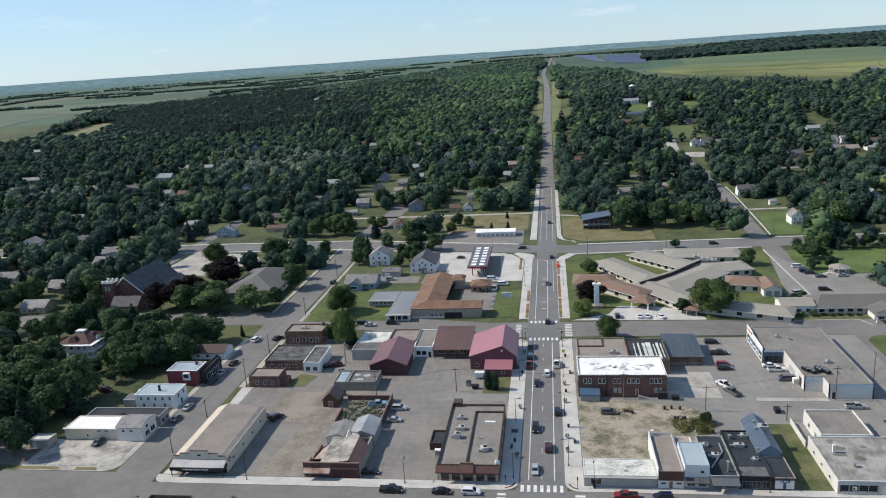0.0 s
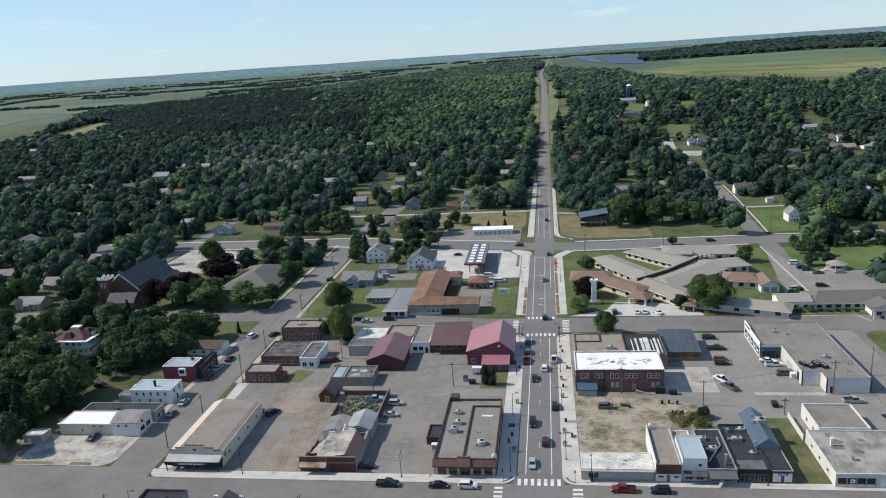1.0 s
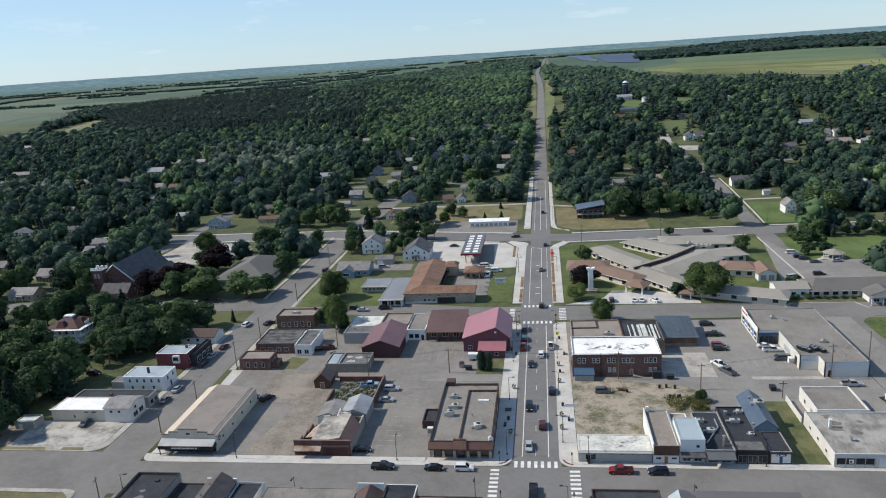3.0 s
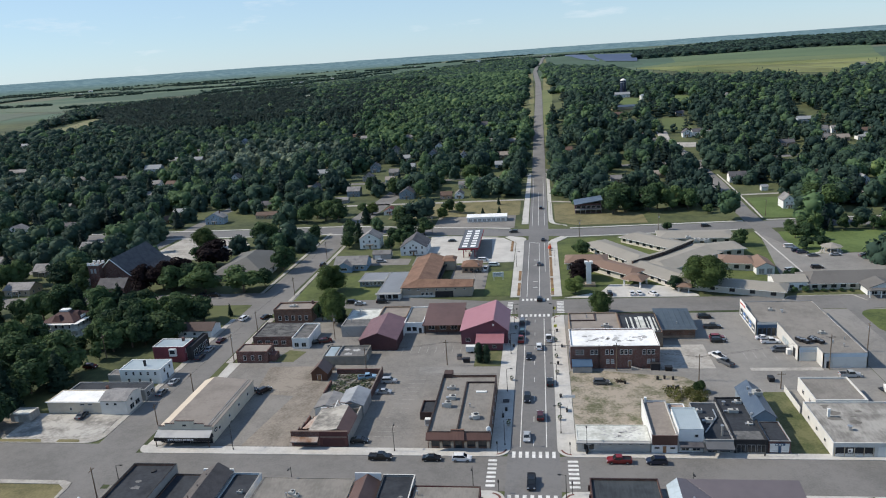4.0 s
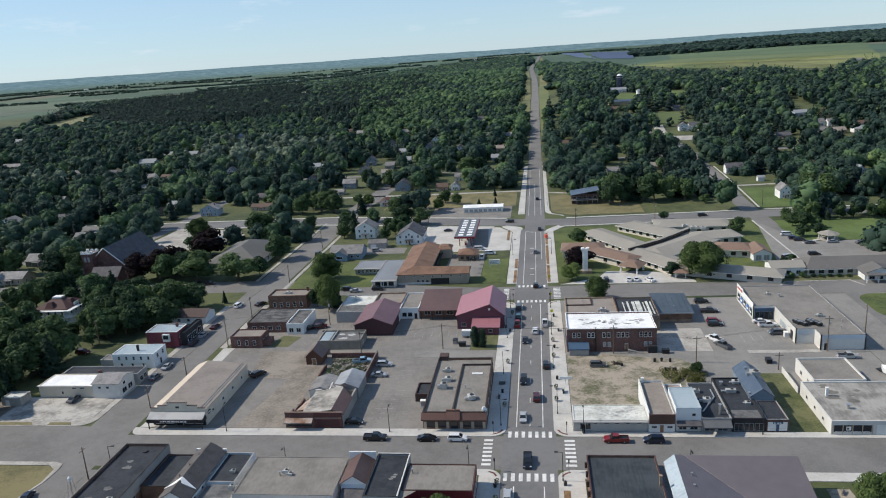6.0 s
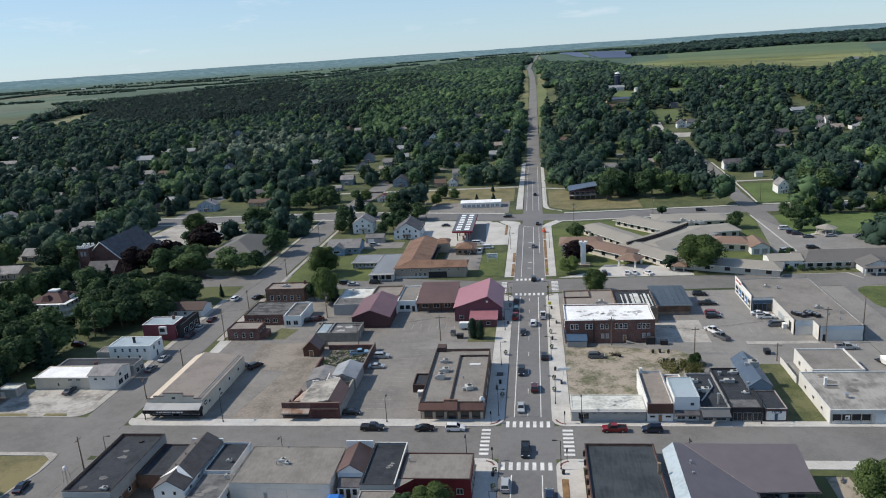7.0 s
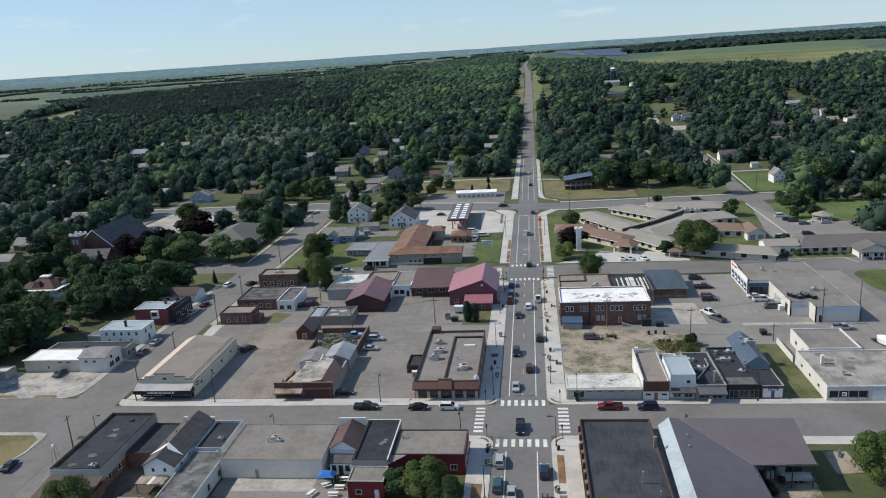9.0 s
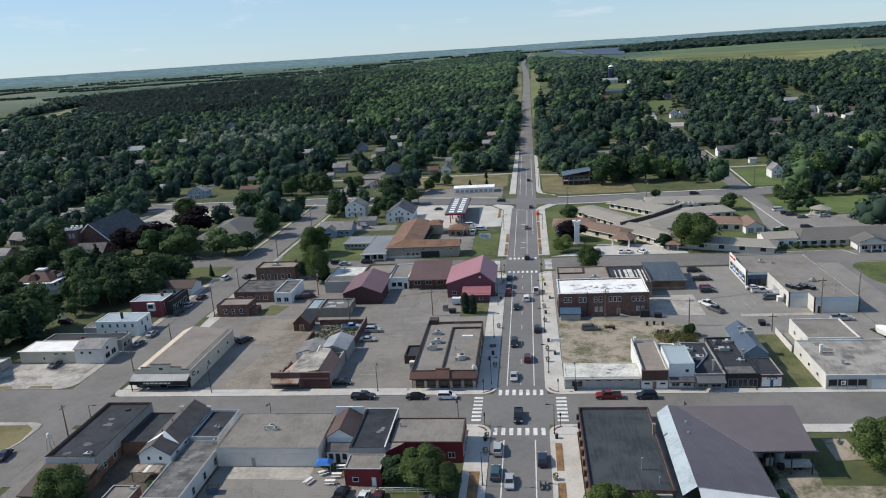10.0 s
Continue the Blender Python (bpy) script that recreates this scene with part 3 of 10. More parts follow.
sheet("yard_southeast", [(43, -28), (54, -28), (54.5, -33), (54, -37.5), (43, -38)], -0.05, 0.07, YARD, "bare tan dirt beside the hall", "yard")
sheet("lot_south_west", rect(-84.4, -60, -61.2, -17.7), -0.05, 0.045, ALLEY, "brown dirt alley between the shops, darkened as if in shade", "yard")
for x0, y0, x1, y1 in ((-7.3, 117.5, -6.1, 134), (-7.3, 137, -6.1, 151), (6.2, 117.5, 7.4, 140), (6.2, 142, 7.4, 172), (6.2, 174, 7.4, 196), (-9.6, -44, -7.6, -33.5), (7.2, -33, 8.6, -23), (7.2, -46, 8.6, -37), (-12.4, 184, -11.2, 203)):
    sheet("planting_bed", rect(x0, y0, x1, y1), 0.0, 0.2, MULCH, "planting bed of bark mulch in the pavement", "planting bed")


def crosswalk(x0, y0, x1, y1, n, along, z=0.055, duty=0.5):
    root = thing("crosswalk", "white ladder crosswalk painted on asphalt", "crosswalk", x0, y0)
    tagged(root, kind="structure")
    if along == "x":
        p = (x1 - x0) / n
        me = Geo().box(0, 0, -0.04, p * duty, y1 - y0, 0).mesh("stripe", LINE)
    else:
        p = (y1 - y0) / n
        me = Geo().box(0, 0, -0.04, x1 - x0, p * duty, 0).mesh("stripe", LINE)
    for i in range(n):
        ob = part("stripe", me, None, root)
        ob.matrix_basis = pose(*((p * (i + 0.25), 0) if along == "x" else (0, p * (i + 0.25))), z)


crosswalk(-5.6, -1.4, 5.7, 1.4, 7, "x")
crosswalk(-6.1, -19.6, 5.8, -16.6, 7, "x")
crosswalk(-10.8, -14.0, -8.7, -1.8, 7, "y")
crosswalk(8.1, -14.2, 10.5, -2.0, 7, "y")
crosswalk(-5.6, 111.6, 5.7, 114.0, 7, "x")
crosswalk(-5.6, 94.0, 5.7, 96.6, 7, "x")
crosswalk(-10.6, 97.4, -8.6, 110.5, 8, "y")
crosswalk(8.2, 97.4, 10.8, 110.5, 8, "y")
crosswalk(-74, -11.8, -69, -10.9, 2, "x", duty=0.35)


def stripe_line(x0, y0, x1, y1, w=0.14, z=0.056, dash=0, gap=0):
    """Painted lane line; a row of dashes where dash is given."""
    g = Geo()
    d = Vector((x1 - x0, y1 - y0))
    length = d.length
    d.normalize()
    q = Vector((-d.y, d.x)) * w / 2
    s = 0
    while s < length:
        e = min(length, s + dash) if dash else length
        a, b = Vector((x0, y0)) + d * s, Vector((x0, y0)) + d * e
        g.prism([tuple(a - q), tuple(b - q), tuple(b + q), tuple(a + q)], z - 0.03, z)
        s = e + gap if dash else length
    return g


def lane_line(*a, **k):
    return solo("lane_line", stripe_line(*a, **k), FAINTLINE if k.get("z", a[5] if len(a) > 5 else 0) > 0.06 else LINE, "white painted lane line on asphalt", "lane line", "structure")


lane_line(-3.3, 3.5, -3.3, 92, 0.22)
lane_line(3.2, 3.5, 3.2, 92, 0.22)
lane_line(0, 4, 0, 92, 0.12, dash=3, gap=9)
lane_line(-3.3, -90, -3.3, -21.5, 0.22)
lane_line(3.2, -90, 3.2, -21.5, 0.22)
lane_line(-3.3, 116, -3.3, 200, 0.18)
lane_line(1.6, 116, 1.6, 198, 0.18)
lane_line(4.2, 150, 4.2, 198, 0.15)
lane_line(-3.3, 200, 1.6, 198, 0.3)
for y in (128, 136, 160, 168):
    lane_line(-0.9, y, 0.9, y, 0.5)
lane_line(-2.2, 236, -2.2, 900, 0.16)
lane_line(1.2, 236, 1.2, 330, 0.16)
lane_line(4.6, 236, 4.6, 900, 0.16)
for x in np.arange(64, 77, 2.9):
    lane_line(float(x), 55, float(x), 60, 0.1, 0.068)
for x in np.arange(-44, -22, 2.8):
    lane_line(float(x), 62, float(x), 67, 0.1, 0.068)
for i in range(14):
    lane_line(-41.5 + 0.3 * i, 8 + 2.6 * i, -36.6 + 0.3 * i, 8 + 2.6 * i, 0.08, 0.068)

# ---- building kit ----
FACES = {"S": (0, lambda u, w, d: (u, 0)), "N": (180, lambda u, w, d: (w - u, d)), "E": (90, lambda u, w, d: (w, u)), "W": (-90, lambda u, w, d: (0, d - u))}
KIT = {}


def pane_mesh(kind, w, h, frame_mat, fill_mat):
    """Frame ring and filling of a window or door, w wide and h high, proud of the wall by 6 cm."""
    key = (kind, round(w, 2), round(h, 2), frame_mat.name, fill_mat.name)
    if key not in KIT:
        b = 0.09 if kind == "window" else 0.12
        f = Geo().box(0, -0.07, 0, b, 0.02, h).box(w - b, -0.07, 0, w, 0.02, h).box(b, -0.07, h - b, w - b, 0.02, h)
        if kind == "window":
            f.box(-0.05, -0.11, -0.02, w + 0.05, 0.02, b)
            if w > 1.3:
                f.box(w / 2 - 0.04, -0.06, b, w / 2 + 0.04, 0.02, h - b)
            elif h > 1.0:
                f.box(b, -0.06, h / 2 - 0.03, w - b, 0.02, h / 2 + 0.03)
        p = Geo().box(b, -0.03, b if kind == "window" else 0.02, w - b, 0.01, h - b)
        if kind == "garage":
            for k in range(1, 5):
                p.box(b, -0.045, h * k / 5 - 0.02, w - b, -0.03, h * k / 5 + 0.02)
        KIT[key] = (f.mesh(kind + "_frame", frame_mat), p.mesh("pane", fill_mat))
    return KIT[key]


def opening(root, size, face, kind, u, z, w, h, frame_mat=None, fill_mat=None):
    turn, at = FACES[face]
    x, y = at(u, size[0], size[1])
    fm, pm = pane_mesh(kind, w, h, frame_mat or FRAME, fill_mat or GLASS)
    ob = part({"window": "window", "door": "door", "garage": "garage_door"}[kind], fm, None, root)
    ob.matrix_basis = pose(x, y, z, 0, 0, turn)
    part({"window": "pane", "door": "door_panel", "garage": "door_panel"}[kind], pm, None, ob)
    return ob


def row(root, size, face, n, u0, u1, z, w, h, kind="window", **kw):
    for i in range(n):
        opening(root, size, face, kind, u0 + (u1 - u0) * (i + 0.5) / n - w / 2, z, w, h, **kw)


def flat(label, x0, y0, x1, y1, h, wall, roof, par=0.5, cap=None, name="shop_building", category="building", group=""):
    """A flat-roofed building: four thick walls with a parapet, coping and a sunk roof deck."""
    root = thing(name, label, category, x0, y0, group=group)
    w, d, t = x1 - x0, y1 - y0, 0.24
    ring = Geo()
    for a in ((0, 0, w, t), (0, d - t, w, d), (0, t, t, d - t), (w - t, t, w, d - t)):
        ring.box(a[0], a[1], 0, a[2], a[3], h + par)
    part("wall", ring, wall, root)
    part("roof", Geo().box(t, t, h - 0.25, w - t, d - t, h), roof, root)
    c = Geo()
    for a in ((-0.03, -0.03, w + 0.03, t + 0.01), (-0.03, d - t - 0.01, w + 0.03, d + 0.03), (-0.03, t + 0.01, t + 0.01, d - t - 0.01), (w - t - 0.01, t + 0.01, w + 0.03, d - t - 0.01)):
        c.box(a[0], a[1], h + par, a[2], a[3], h + par + 0.09)
    part("coping", c, cap or wall, root)
    return root, (w, d, h)


def gable(label, x0, y0, x1, y1, h, top, axis, wall, roof, over=0.4, name="house", category="house", group="", mid=0.5):
    """Walls with gable ends and two roof slabs; axis is that of the ridge."""
    root = thing(name, label, category, x0, y0, group=group)
    w, d = x1 - x0, y1 - y0
    g = Geo()
    if axis == "y":
        prof = [(0, 0), (w, 0), (w, h), (w * mid, top), (0, h)]
        n = len(g.v)
        g.v += [(a, 0, z) for a, z in prof] + [(a, d, z) for a, z in prof]
    else:
        prof = [(0, 0), (d, 0), (d, h), (d * mid, top), (0, h)]
        g.v += [(0, a, z) for a, z in prof] + [(w, a, z) for a, z in prof]
    for i in range(5):
        j = (i + 1) % 5
        g.f.append((i, j, 5 + j, 5 + i))
        g.m.append(0)
    g.f += [(0, 1, 2, 3, 4), (9, 8, 7, 6, 5)]
    g.m += [0, 0]
    part("wall", g, wall, root)
    span = w if axis == "y" else d
    run = d if axis == "y" else w
    for s in (-1, 1):
        r = Geo()
        half = span * (mid if s < 0 else 1 - mid)
        k = (top - h) / half
        e = half + over
        sec = [(0, top + 0.04), (s * e, top - k * e + 0.04), (s * e, top - k * e + 0.2), (0, top + 0.22)]
        for q in (-over, run + over):
            r.v += [((span * mid + a, q, z) if axis == "y" else (q, span * mid + a, z)) for a, z in sec]
        r.f += [(0, 1, 2, 3), (7, 6, 5, 4)] + [(i, (i + 1) % 4, 4 + (i + 1) % 4, 4 + i) for i in range(4)]
        r.m += [0] * 6
        part("roof", r, roof, root)
    return root, (w, d, h)


def hip(label, x0, y0, x1, y1, h, top, wall, roof, over=0.5, name="house", category="house", group=""):
    root = thing(name, label, category, x0, y0, group=group)
    w, d = x1 - x0, y1 - y0
    part("wall", Geo().box(0, 0, 0, w, d, h), wall, root)
    r = Geo()
    o = over
    m = min(w, d) / 2
    a, b = ((m, d / 2), (w - m, d / 2)) if w >= d else ((w / 2, m), (w / 2, d - m))
    r.v += [(-o, -o, h), (w + o, -o, h), (w + o, d + o, h), (-o, d + o, h), (-o, -o, h + 0.18), (w + o, -o, h + 0.18), (w + o, d + o, h + 0.18), (-o, d + o, h + 0.18), (*a, top), (*b, top)]
    r.f += [(0, 1, 5, 4), (1, 2, 6, 5), (2, 3, 7, 6), (3, 0, 4, 7), (3, 2, 1, 0)]
    r.f += [(4, 5, 9, 8), (5, 6, 9), (6, 7, 8, 9), (7, 4, 8)] if w >= d else [(4, 5, 8), (5, 6, 9, 8), (6, 7, 9), (7, 4, 8, 9)]
    r.m += [0] * len(r.f)
    part("roof", r, roof, root)
    return root, (w, d, h)


def unit(root, x, y, z, w=1.8, d=1.5, h=1.1, rz=0):
    """A rooftop air conditioner: cabinet, fan ring and duct."""
    ob = part("roof_unit", Geo().box(-w / 2, -d / 2, 0.12, w / 2, d / 2, h).box(-w / 2 + 0.1, -d / 2 + 0.1, 0, w / 2 - 0.1, d / 2 - 0.1, 0.12), UNIT, root)
    ob.matrix_basis = pose(x, y, z, 0, 0, rz)
    part("fan_ring", Geo().tube(w * 0.12, 0, h, h + 0.1, min(w, d) * 0.33, n=12), DARKMETAL, ob)
    part("duct", Geo().box(-w * 0.95, -d * 0.25, 0.1, -w / 2, d * 0.25, h * 0.6), GALV, ob)
    return ob


def vent(root, x, y, z, h=0.9, r=0.14):
    ob = part("vent_pipe", Geo().tube(0, 0, 0, h, r).tube(0, 0, h, h + 0.12, r * 1.7, n=10), GALV, root)
    ob.matrix_basis = pose(x, y, z)
    return ob


def chimney(root, x, y, z, h, mat, s=0.35):
    ob = part("chimney", Geo().box(-s, -s, 0, s, s, h).box(-s - 0.06, -s - 0.06, h, s + 0.06, s + 0.06, h + 0.12), mat, root)
    ob.matrix_basis = pose(x, y, z)
    return ob


UNIT = surface("unit_metal", (0.33, 0.33, 0.31), (0.5, 0.5, 0.47), 0.6, 0.6)
TAR = surface("dark_roof_membrane", (0.012, 0.016, 0.023), (0.032, 0.038, 0.048), 0.8, 0.93, 0.01, big=5)
GRAVELROOF = surface("gravel_roof", (0.158, 0.149, 0.134), (0.226, 0.212, 0.192), 0.45, 0.95, 0.02, big=7, stretch=(1, 0.35, 1))
TANROOF = surface("tan_roof", (0.205, 0.180, 0.158), (0.262, 0.232, 0.204), 0.7, 0.9, 0.01, big=6)
WHITEROOF = surface("white_roof", (0.66, 0.67, 0.66), (0.86, 0.87, 0.87), 0.9, 0.7, big=7)
SHINGLE = surface("grey_shingle", (0.13, 0.13, 0.135), (0.23, 0.225, 0.22), 0.35, 0.9, 0.02, big=4, vary=0.25)
BROWNSHINGLE = surface("brown_shingle", (0.130, 0.075, 0.051), (0.215, 0.126, 0.086), 0.35, 0.9, 0.02, big=5)
REDBRICK = brick_mat("red_brick", (0.165, 0.070, 0.056), (0.125, 0.052, 0.044), (0.19, 0.16, 0.14))
BROWNBRICK = brick_mat("brown_brick", (0.2, 0.1, 0.065), (0.15, 0.075, 0.05), (0.2, 0.16, 0.13))
TANBRICK = brick_mat("tan_brick", (0.34, 0.25, 0.18), (0.28, 0.2, 0.14), (0.3, 0.26, 0.2))
BLOCK = paint("painted_block", "d0cfca", 0.85)
CREAMBLOCK = paint("cream_block", "cdc3b1", 0.86)
GREYWALL = paint("grey_wall", "9a9a98", 0.8)
REDWALL = paint("red_siding", "6a414b", 0.84)
CRIMSON = paint("crimson_siding", "74222a", 0.82)
DARKRED = paint("dark_red_siding", "4e3033", 0.8)
PINKROOF = ribbed("red_metal_roof", (0.335, 0.140, 0.165), (0.395, 0.178, 0.204), 0.6, "Y")
MAROONROOF = ribbed("maroon_metal_roof", (0.155, 0.08, 0.088), (0.20, 0.105, 0.112), 0.6, "Y")
BROWNROOF = ribbed("brown_metal_roof", (0.105, 0.06, 0.048), (0.15, 0.085, 0.07), 0.5, "X")
GREYMETAL = ribbed("grey_metal_roof", (0.23, 0.24, 0.25), (0.36, 0.37, 0.38), 0.5, "X")
BLUEMETAL = ribbed("blue_metal_roof", (0.07, 0.10, 0.145), (0.11, 0.145, 0.19), 0.5, "Y")
BROWNSLATE = surface("brown_slate_roof", (0.058, 0.052, 0.052), (0.098, 0.088, 0.086), 0.4, 0.85, big=3)
SLATE = surface("slate_roof", (0.055, 0.055, 0.065), (0.10, 0.098, 0.105), 0.4, 0.85, big=3)

AWNING = paint("dark_awning", "4a3a36", 0.8, 0.5)
DARKCAP = paint("dark_coping", "352b29", 0.8, 0.5)
BROWNMETAL = ribbed("brown_awning_metal", (0.088, 0.047, 0.037), (0.128, 0.068, 0.053), 0.35, "X")
BLUE = paint("blue_awning", "3d5873", 0.8)
BLACKFRONT = paint("black_shopfront", "2b2b2e", 0.7)
TANWALL = paint("tan_stucco", "b3a690", 0.85)
BLUESIDING = paint("pale_blue_siding", "c3ced6", 0.88)
PALEBLUE = ribbed("pale_blue_roof", (0.27, 0.335, 0.37), (0.35, 0.415, 0.45), 0.5, "X", 0.5, 0.0)
LAPSIDING = paint("white_siding", "dfe1e0", 0.9, 0.6)
GREYBLUE = paint("grey_blue_siding", "7f8d99", 0.85)
YELLOWDOOR = paint("tan_door", "8d6a4a", 0.8)
RUST = surface("rusted_sheet", (0.18, 0.09, 0.05), (0.36, 0.3, 0.26), 0.8, 0.85, big=3)
PATCHROOF = surface("patched_roof", (0.13, 0.125, 0.115), (0.40, 0.38, 0.34), 1.2, 0.9, 0.02, big=3.5)
MOSSROOF = surface("flaking_white_roof", (0.36, 0.37, 0.33), (0.62, 0.63, 0.59), 0.8, 0.85, 0.01, big=3)
STAIN = surface("roof_stain", (0.28, 0.285, 0.29), (0.46, 0.46, 0.45), 0.6, 0.9, big=2)
CANVASGREY = paint("grey_canvas", "5d6064", 0.8, 0.5)
TEALROOF = ribbed("slate_blue_roof", (0.058, 0.078, 0.098), (0.09, 0.115, 0.135), 0.6, "X")
STAINDARK = surface("roof_damp_stain", (0.10, 0.095, 0.085), (0.16, 0.15, 0.135), 0.6, 0.9, big=2)
PATCHDARKW = surface("dark_worn_felt", (0.075, 0.078, 0.08), (0.15, 0.15, 0.148), 0.8, 0.9, big=3)
NOTICE = plain("white_lettering", (0.75, 0.75, 0.73), 0.6)
DARKBOARD = plain("dark_sign_board", (0.03, 0.03, 0.035), 0.6)


def sign(root, x, y, z, w, h, back, bars, n=7, turn=0):
    """A sign board with a row of plain bars where its writing cannot be read."""
    ob = part("sign", Geo().box(0, -0.12, 0, w, 0, h), back, root)
    ob.matrix_basis = pose(x, y, z, 0, 0, turn)
    g, step = Geo(), w * 0.86 / n
    for i in range(n):
        g.box(w * 0.07 + i * step, -0.135, h * 0.25, w * 0.07 + i * step + step * (0.55 + 0.3 * (i % 2)), -0.12, h * 0.75)
    tagged(part("lettering", g, bars, ob), kind="stuff")
    return ob


def awning(root, x0, x1, z, deep, drop, mat, name="awning", y=0.0):
    g = Geo()
    g.v += [(x0, y - 0.05, z), (x1, y - 0.05, z), (x1, y - deep, z - drop), (x0, y - deep, z - drop), (x0, y - 0.05, z - 0.12), (x1, y - 0.05, z - 0.12), (x1, y - deep, z - drop - 0.3), (x0, y - deep, z - drop - 0.3)]
    g.f += [(0, 1, 2, 3), (7, 6, 5, 4), (3, 2, 6, 7), (0, 3, 7, 4), (1, 5, 6, 2), (0, 4, 5, 1)]
    g.m += [0] * 6
    return part(name, g, mat, root)


def stains(root, items, z, mat=None):
    """Flat ragged patches worn into a roof."""
    rng = random.Random(3)
    for x, y, r in items:
        k = 9
        g = Geo().prism([(x + r * rng.uniform(0.5, 1.2) * math.cos(2 * math.pi * i / k) * 1.4, y + r * rng.uniform(0.5, 1.2) * math.sin(2 * math.pi * i / k)) for i in range(k)], z - 0.02, z + 0.008)
        part("worn_patch", g, mat or STAIN, root)


# ---- west of the main street ----
RUSTTRIM = paint("worn_trim", "7d6a60", 0.7, 0.5)
root, s = gable("long tan-roofed hall with a stepped false front", -99, 4.6, -84, 33, 4.2, 5.3, "y", CREAMBLOCK, TANROOF, 0.2, "hall", "hall", mid=0.2)
steps = [(0, 0), (15, 0), (15, 4.9), (13, 4.9), (13, 5.6), (10.2, 5.6), (10.2, 6.4), (4.8, 6.4), (4.8, 5.6), (2, 5.6), (2, 4.9), (0, 4.9)]
front = Geo()
front.v += [(a, -0.3, z) for a, z in steps] + [(a, -0.01, z) for a, z in steps]
n = len(steps)
front.f += [tuple(range(n)), tuple(range(2 * n - 1, n - 1, -1))] + [(i, n + i, n + (i + 1) % n, (i + 1) % n) for i in range(n)]
front.m += [0] * (n + 2)
part("false_front", front, CREAMBLOCK, root)
# sun on the west slope is put into a paler roof colour
[k for k in root.children if k.name.startswith("roof")][0].data.materials[0] = paint("sunlit_roof_slope", "c3b7a6", 0.88)
cap = Geo()
for a, b, z in ((0, 2, 4.9), (13, 15, 4.9), (2, 4.8, 5.6), (10.2, 13, 5.6), (4.8, 10.2, 6.4)):
    cap.box(a - 0.06, -0.38, z, b + 0.06, 0.06, z + 0.1)
part("coping", cap, AWNING, root)
awning(root, -0.2, 15.2, 3.9, 2.6, 1.0, GREYMETAL, "canopy_roof", -0.3)
sign(root, 3.2, -2.92, 2.1, 8.4, 0.75, DARKBOARD, NOTICE, 12)
part("canopy_band", Geo().box(-0.2, -2.9, 1.95, 15.2, -2.75, 2.95).box(15.05, -2.75, 1.95, 15.2, -0.35, 2.9).box(-0.2, -2.75, 1.95, -0.05, -0.35, 2.9), BLACKFRONT, root)
# black sheet over the pale wall stands for the shade under the canopy
part("shopfront", Geo().box(0.2, -0.36, 0.05, 14.8, -0.31, 3.0), BLACKFRONT, root)
for u in (0.2, 14.8):
    part("canopy_post", Geo().box(u - 0.1, -2.8, 0, u + 0.1, -2.6, 2.6), AWNING, root)
for i in range(5):
    opening(root, s, "S", "window" if i != 2 else "door", 1.0 + 2.7 * i, 0.5 if i != 2 else 0.05, 2.2, 1.9 if i != 2 else 2.2).location.y = -0.37
for i in range(4):
    opening(root, s, "E", "window", 3.5 + 6.5 * i, 1.8, 1.1, 0.9)
# small dark vent high in the false front
part("attic_window", Geo().box(7.0, -0.36, 4.9, 8.0, -0.28, 5.4), BLACKFRONT, root)
oval = part("oval_sign", Geo().prism([(0.9 * math.cos(k * math.pi / 8), 0.6 * math.sin(k * math.pi / 8)) for k in range(16)], 0, 0.08), DARKBOARD, root)
oval.matrix_basis = pose(15.02, 1.8, 2.9, 90, 0, 90)
part("lettering", Geo().box(-0.6, -0.15, 0.08, 0.6, 0.15, 0.1), NOTICE, oval)
for k in (0.9, 1.6):
    part("roof_rail", Geo().box(15 - k, 0, 4.36 + 0.092 * k, 15 - k + 0.12, 28.4, 4.53 + 0.092 * k), GREYWALL, root)

root = thing("derelict_shop", "derelict brick shop with a brown and grey half-fallen roof", "shop", -62, 3)
part("front_wall", Geo().box(0, 0, 0, 7.6, 0.35, 4.3), REDBRICK, root)
part("front_wall", Geo().box(7.6, -0.05, 0, 15, 0.35, 4.3), paint("maroon_boarding", "5b3634", 0.75, 0.6), root)
part("coping", Geo().box(-0.1, -0.12, 4.3, 15.1, 0.42, 4.4), RUSTTRIM, root)
part("wall", Geo().box(14.6, 0.35, 0, 15, 15.4, 3.4).box(4.2, 14.9, 0, 14.6, 15.4, 3.0).box(4.0, 0.35, 0, 4.3, 14.9, 3.3), paint("dull_render", "a39f97", 0.78), root)
part("broken_wall", Geo().box(0, 0.35, 0, 0.4, 6, 2.4).box(0, 6, 0, 0.4, 10, 1.5).box(0, 10, 0, 0.4, 15, 0.8), REDBRICK, root)
awning(root, 0.2, 7.4, 2.9, 1.7, 0.6, RUST)
part("sign_band", Geo().box(7.8, -0.16, 2.6, 14.8, -0.06, 3.0), RUSTTRIM, root)
part("boarded_window", Geo().box(0.6, -0.06, 0.5, 6.9, 0, 2.0), BLACKFRONT, root)
part("boarded_window", Geo().box(8.4, -0.1, 0.6, 14.2, -0.05, 2.2), paint("maroon_board", "4a2c2c", 0.75, 0.5), root)
def slab(pts, up=0.16):
    g = Geo()
    g.v += [tuple(p) for p in pts] + [(x, y, z - up) for x, y, z in pts]
    n = len(pts)
    g.f += [tuple(range(n)), tuple(range(2 * n - 1, n - 1, -1))] + [(k, (k + 1) % n, n + (k + 1) % n, n + k) for k in range(n)]
    g.m += [0] * (n + 2)
    return g
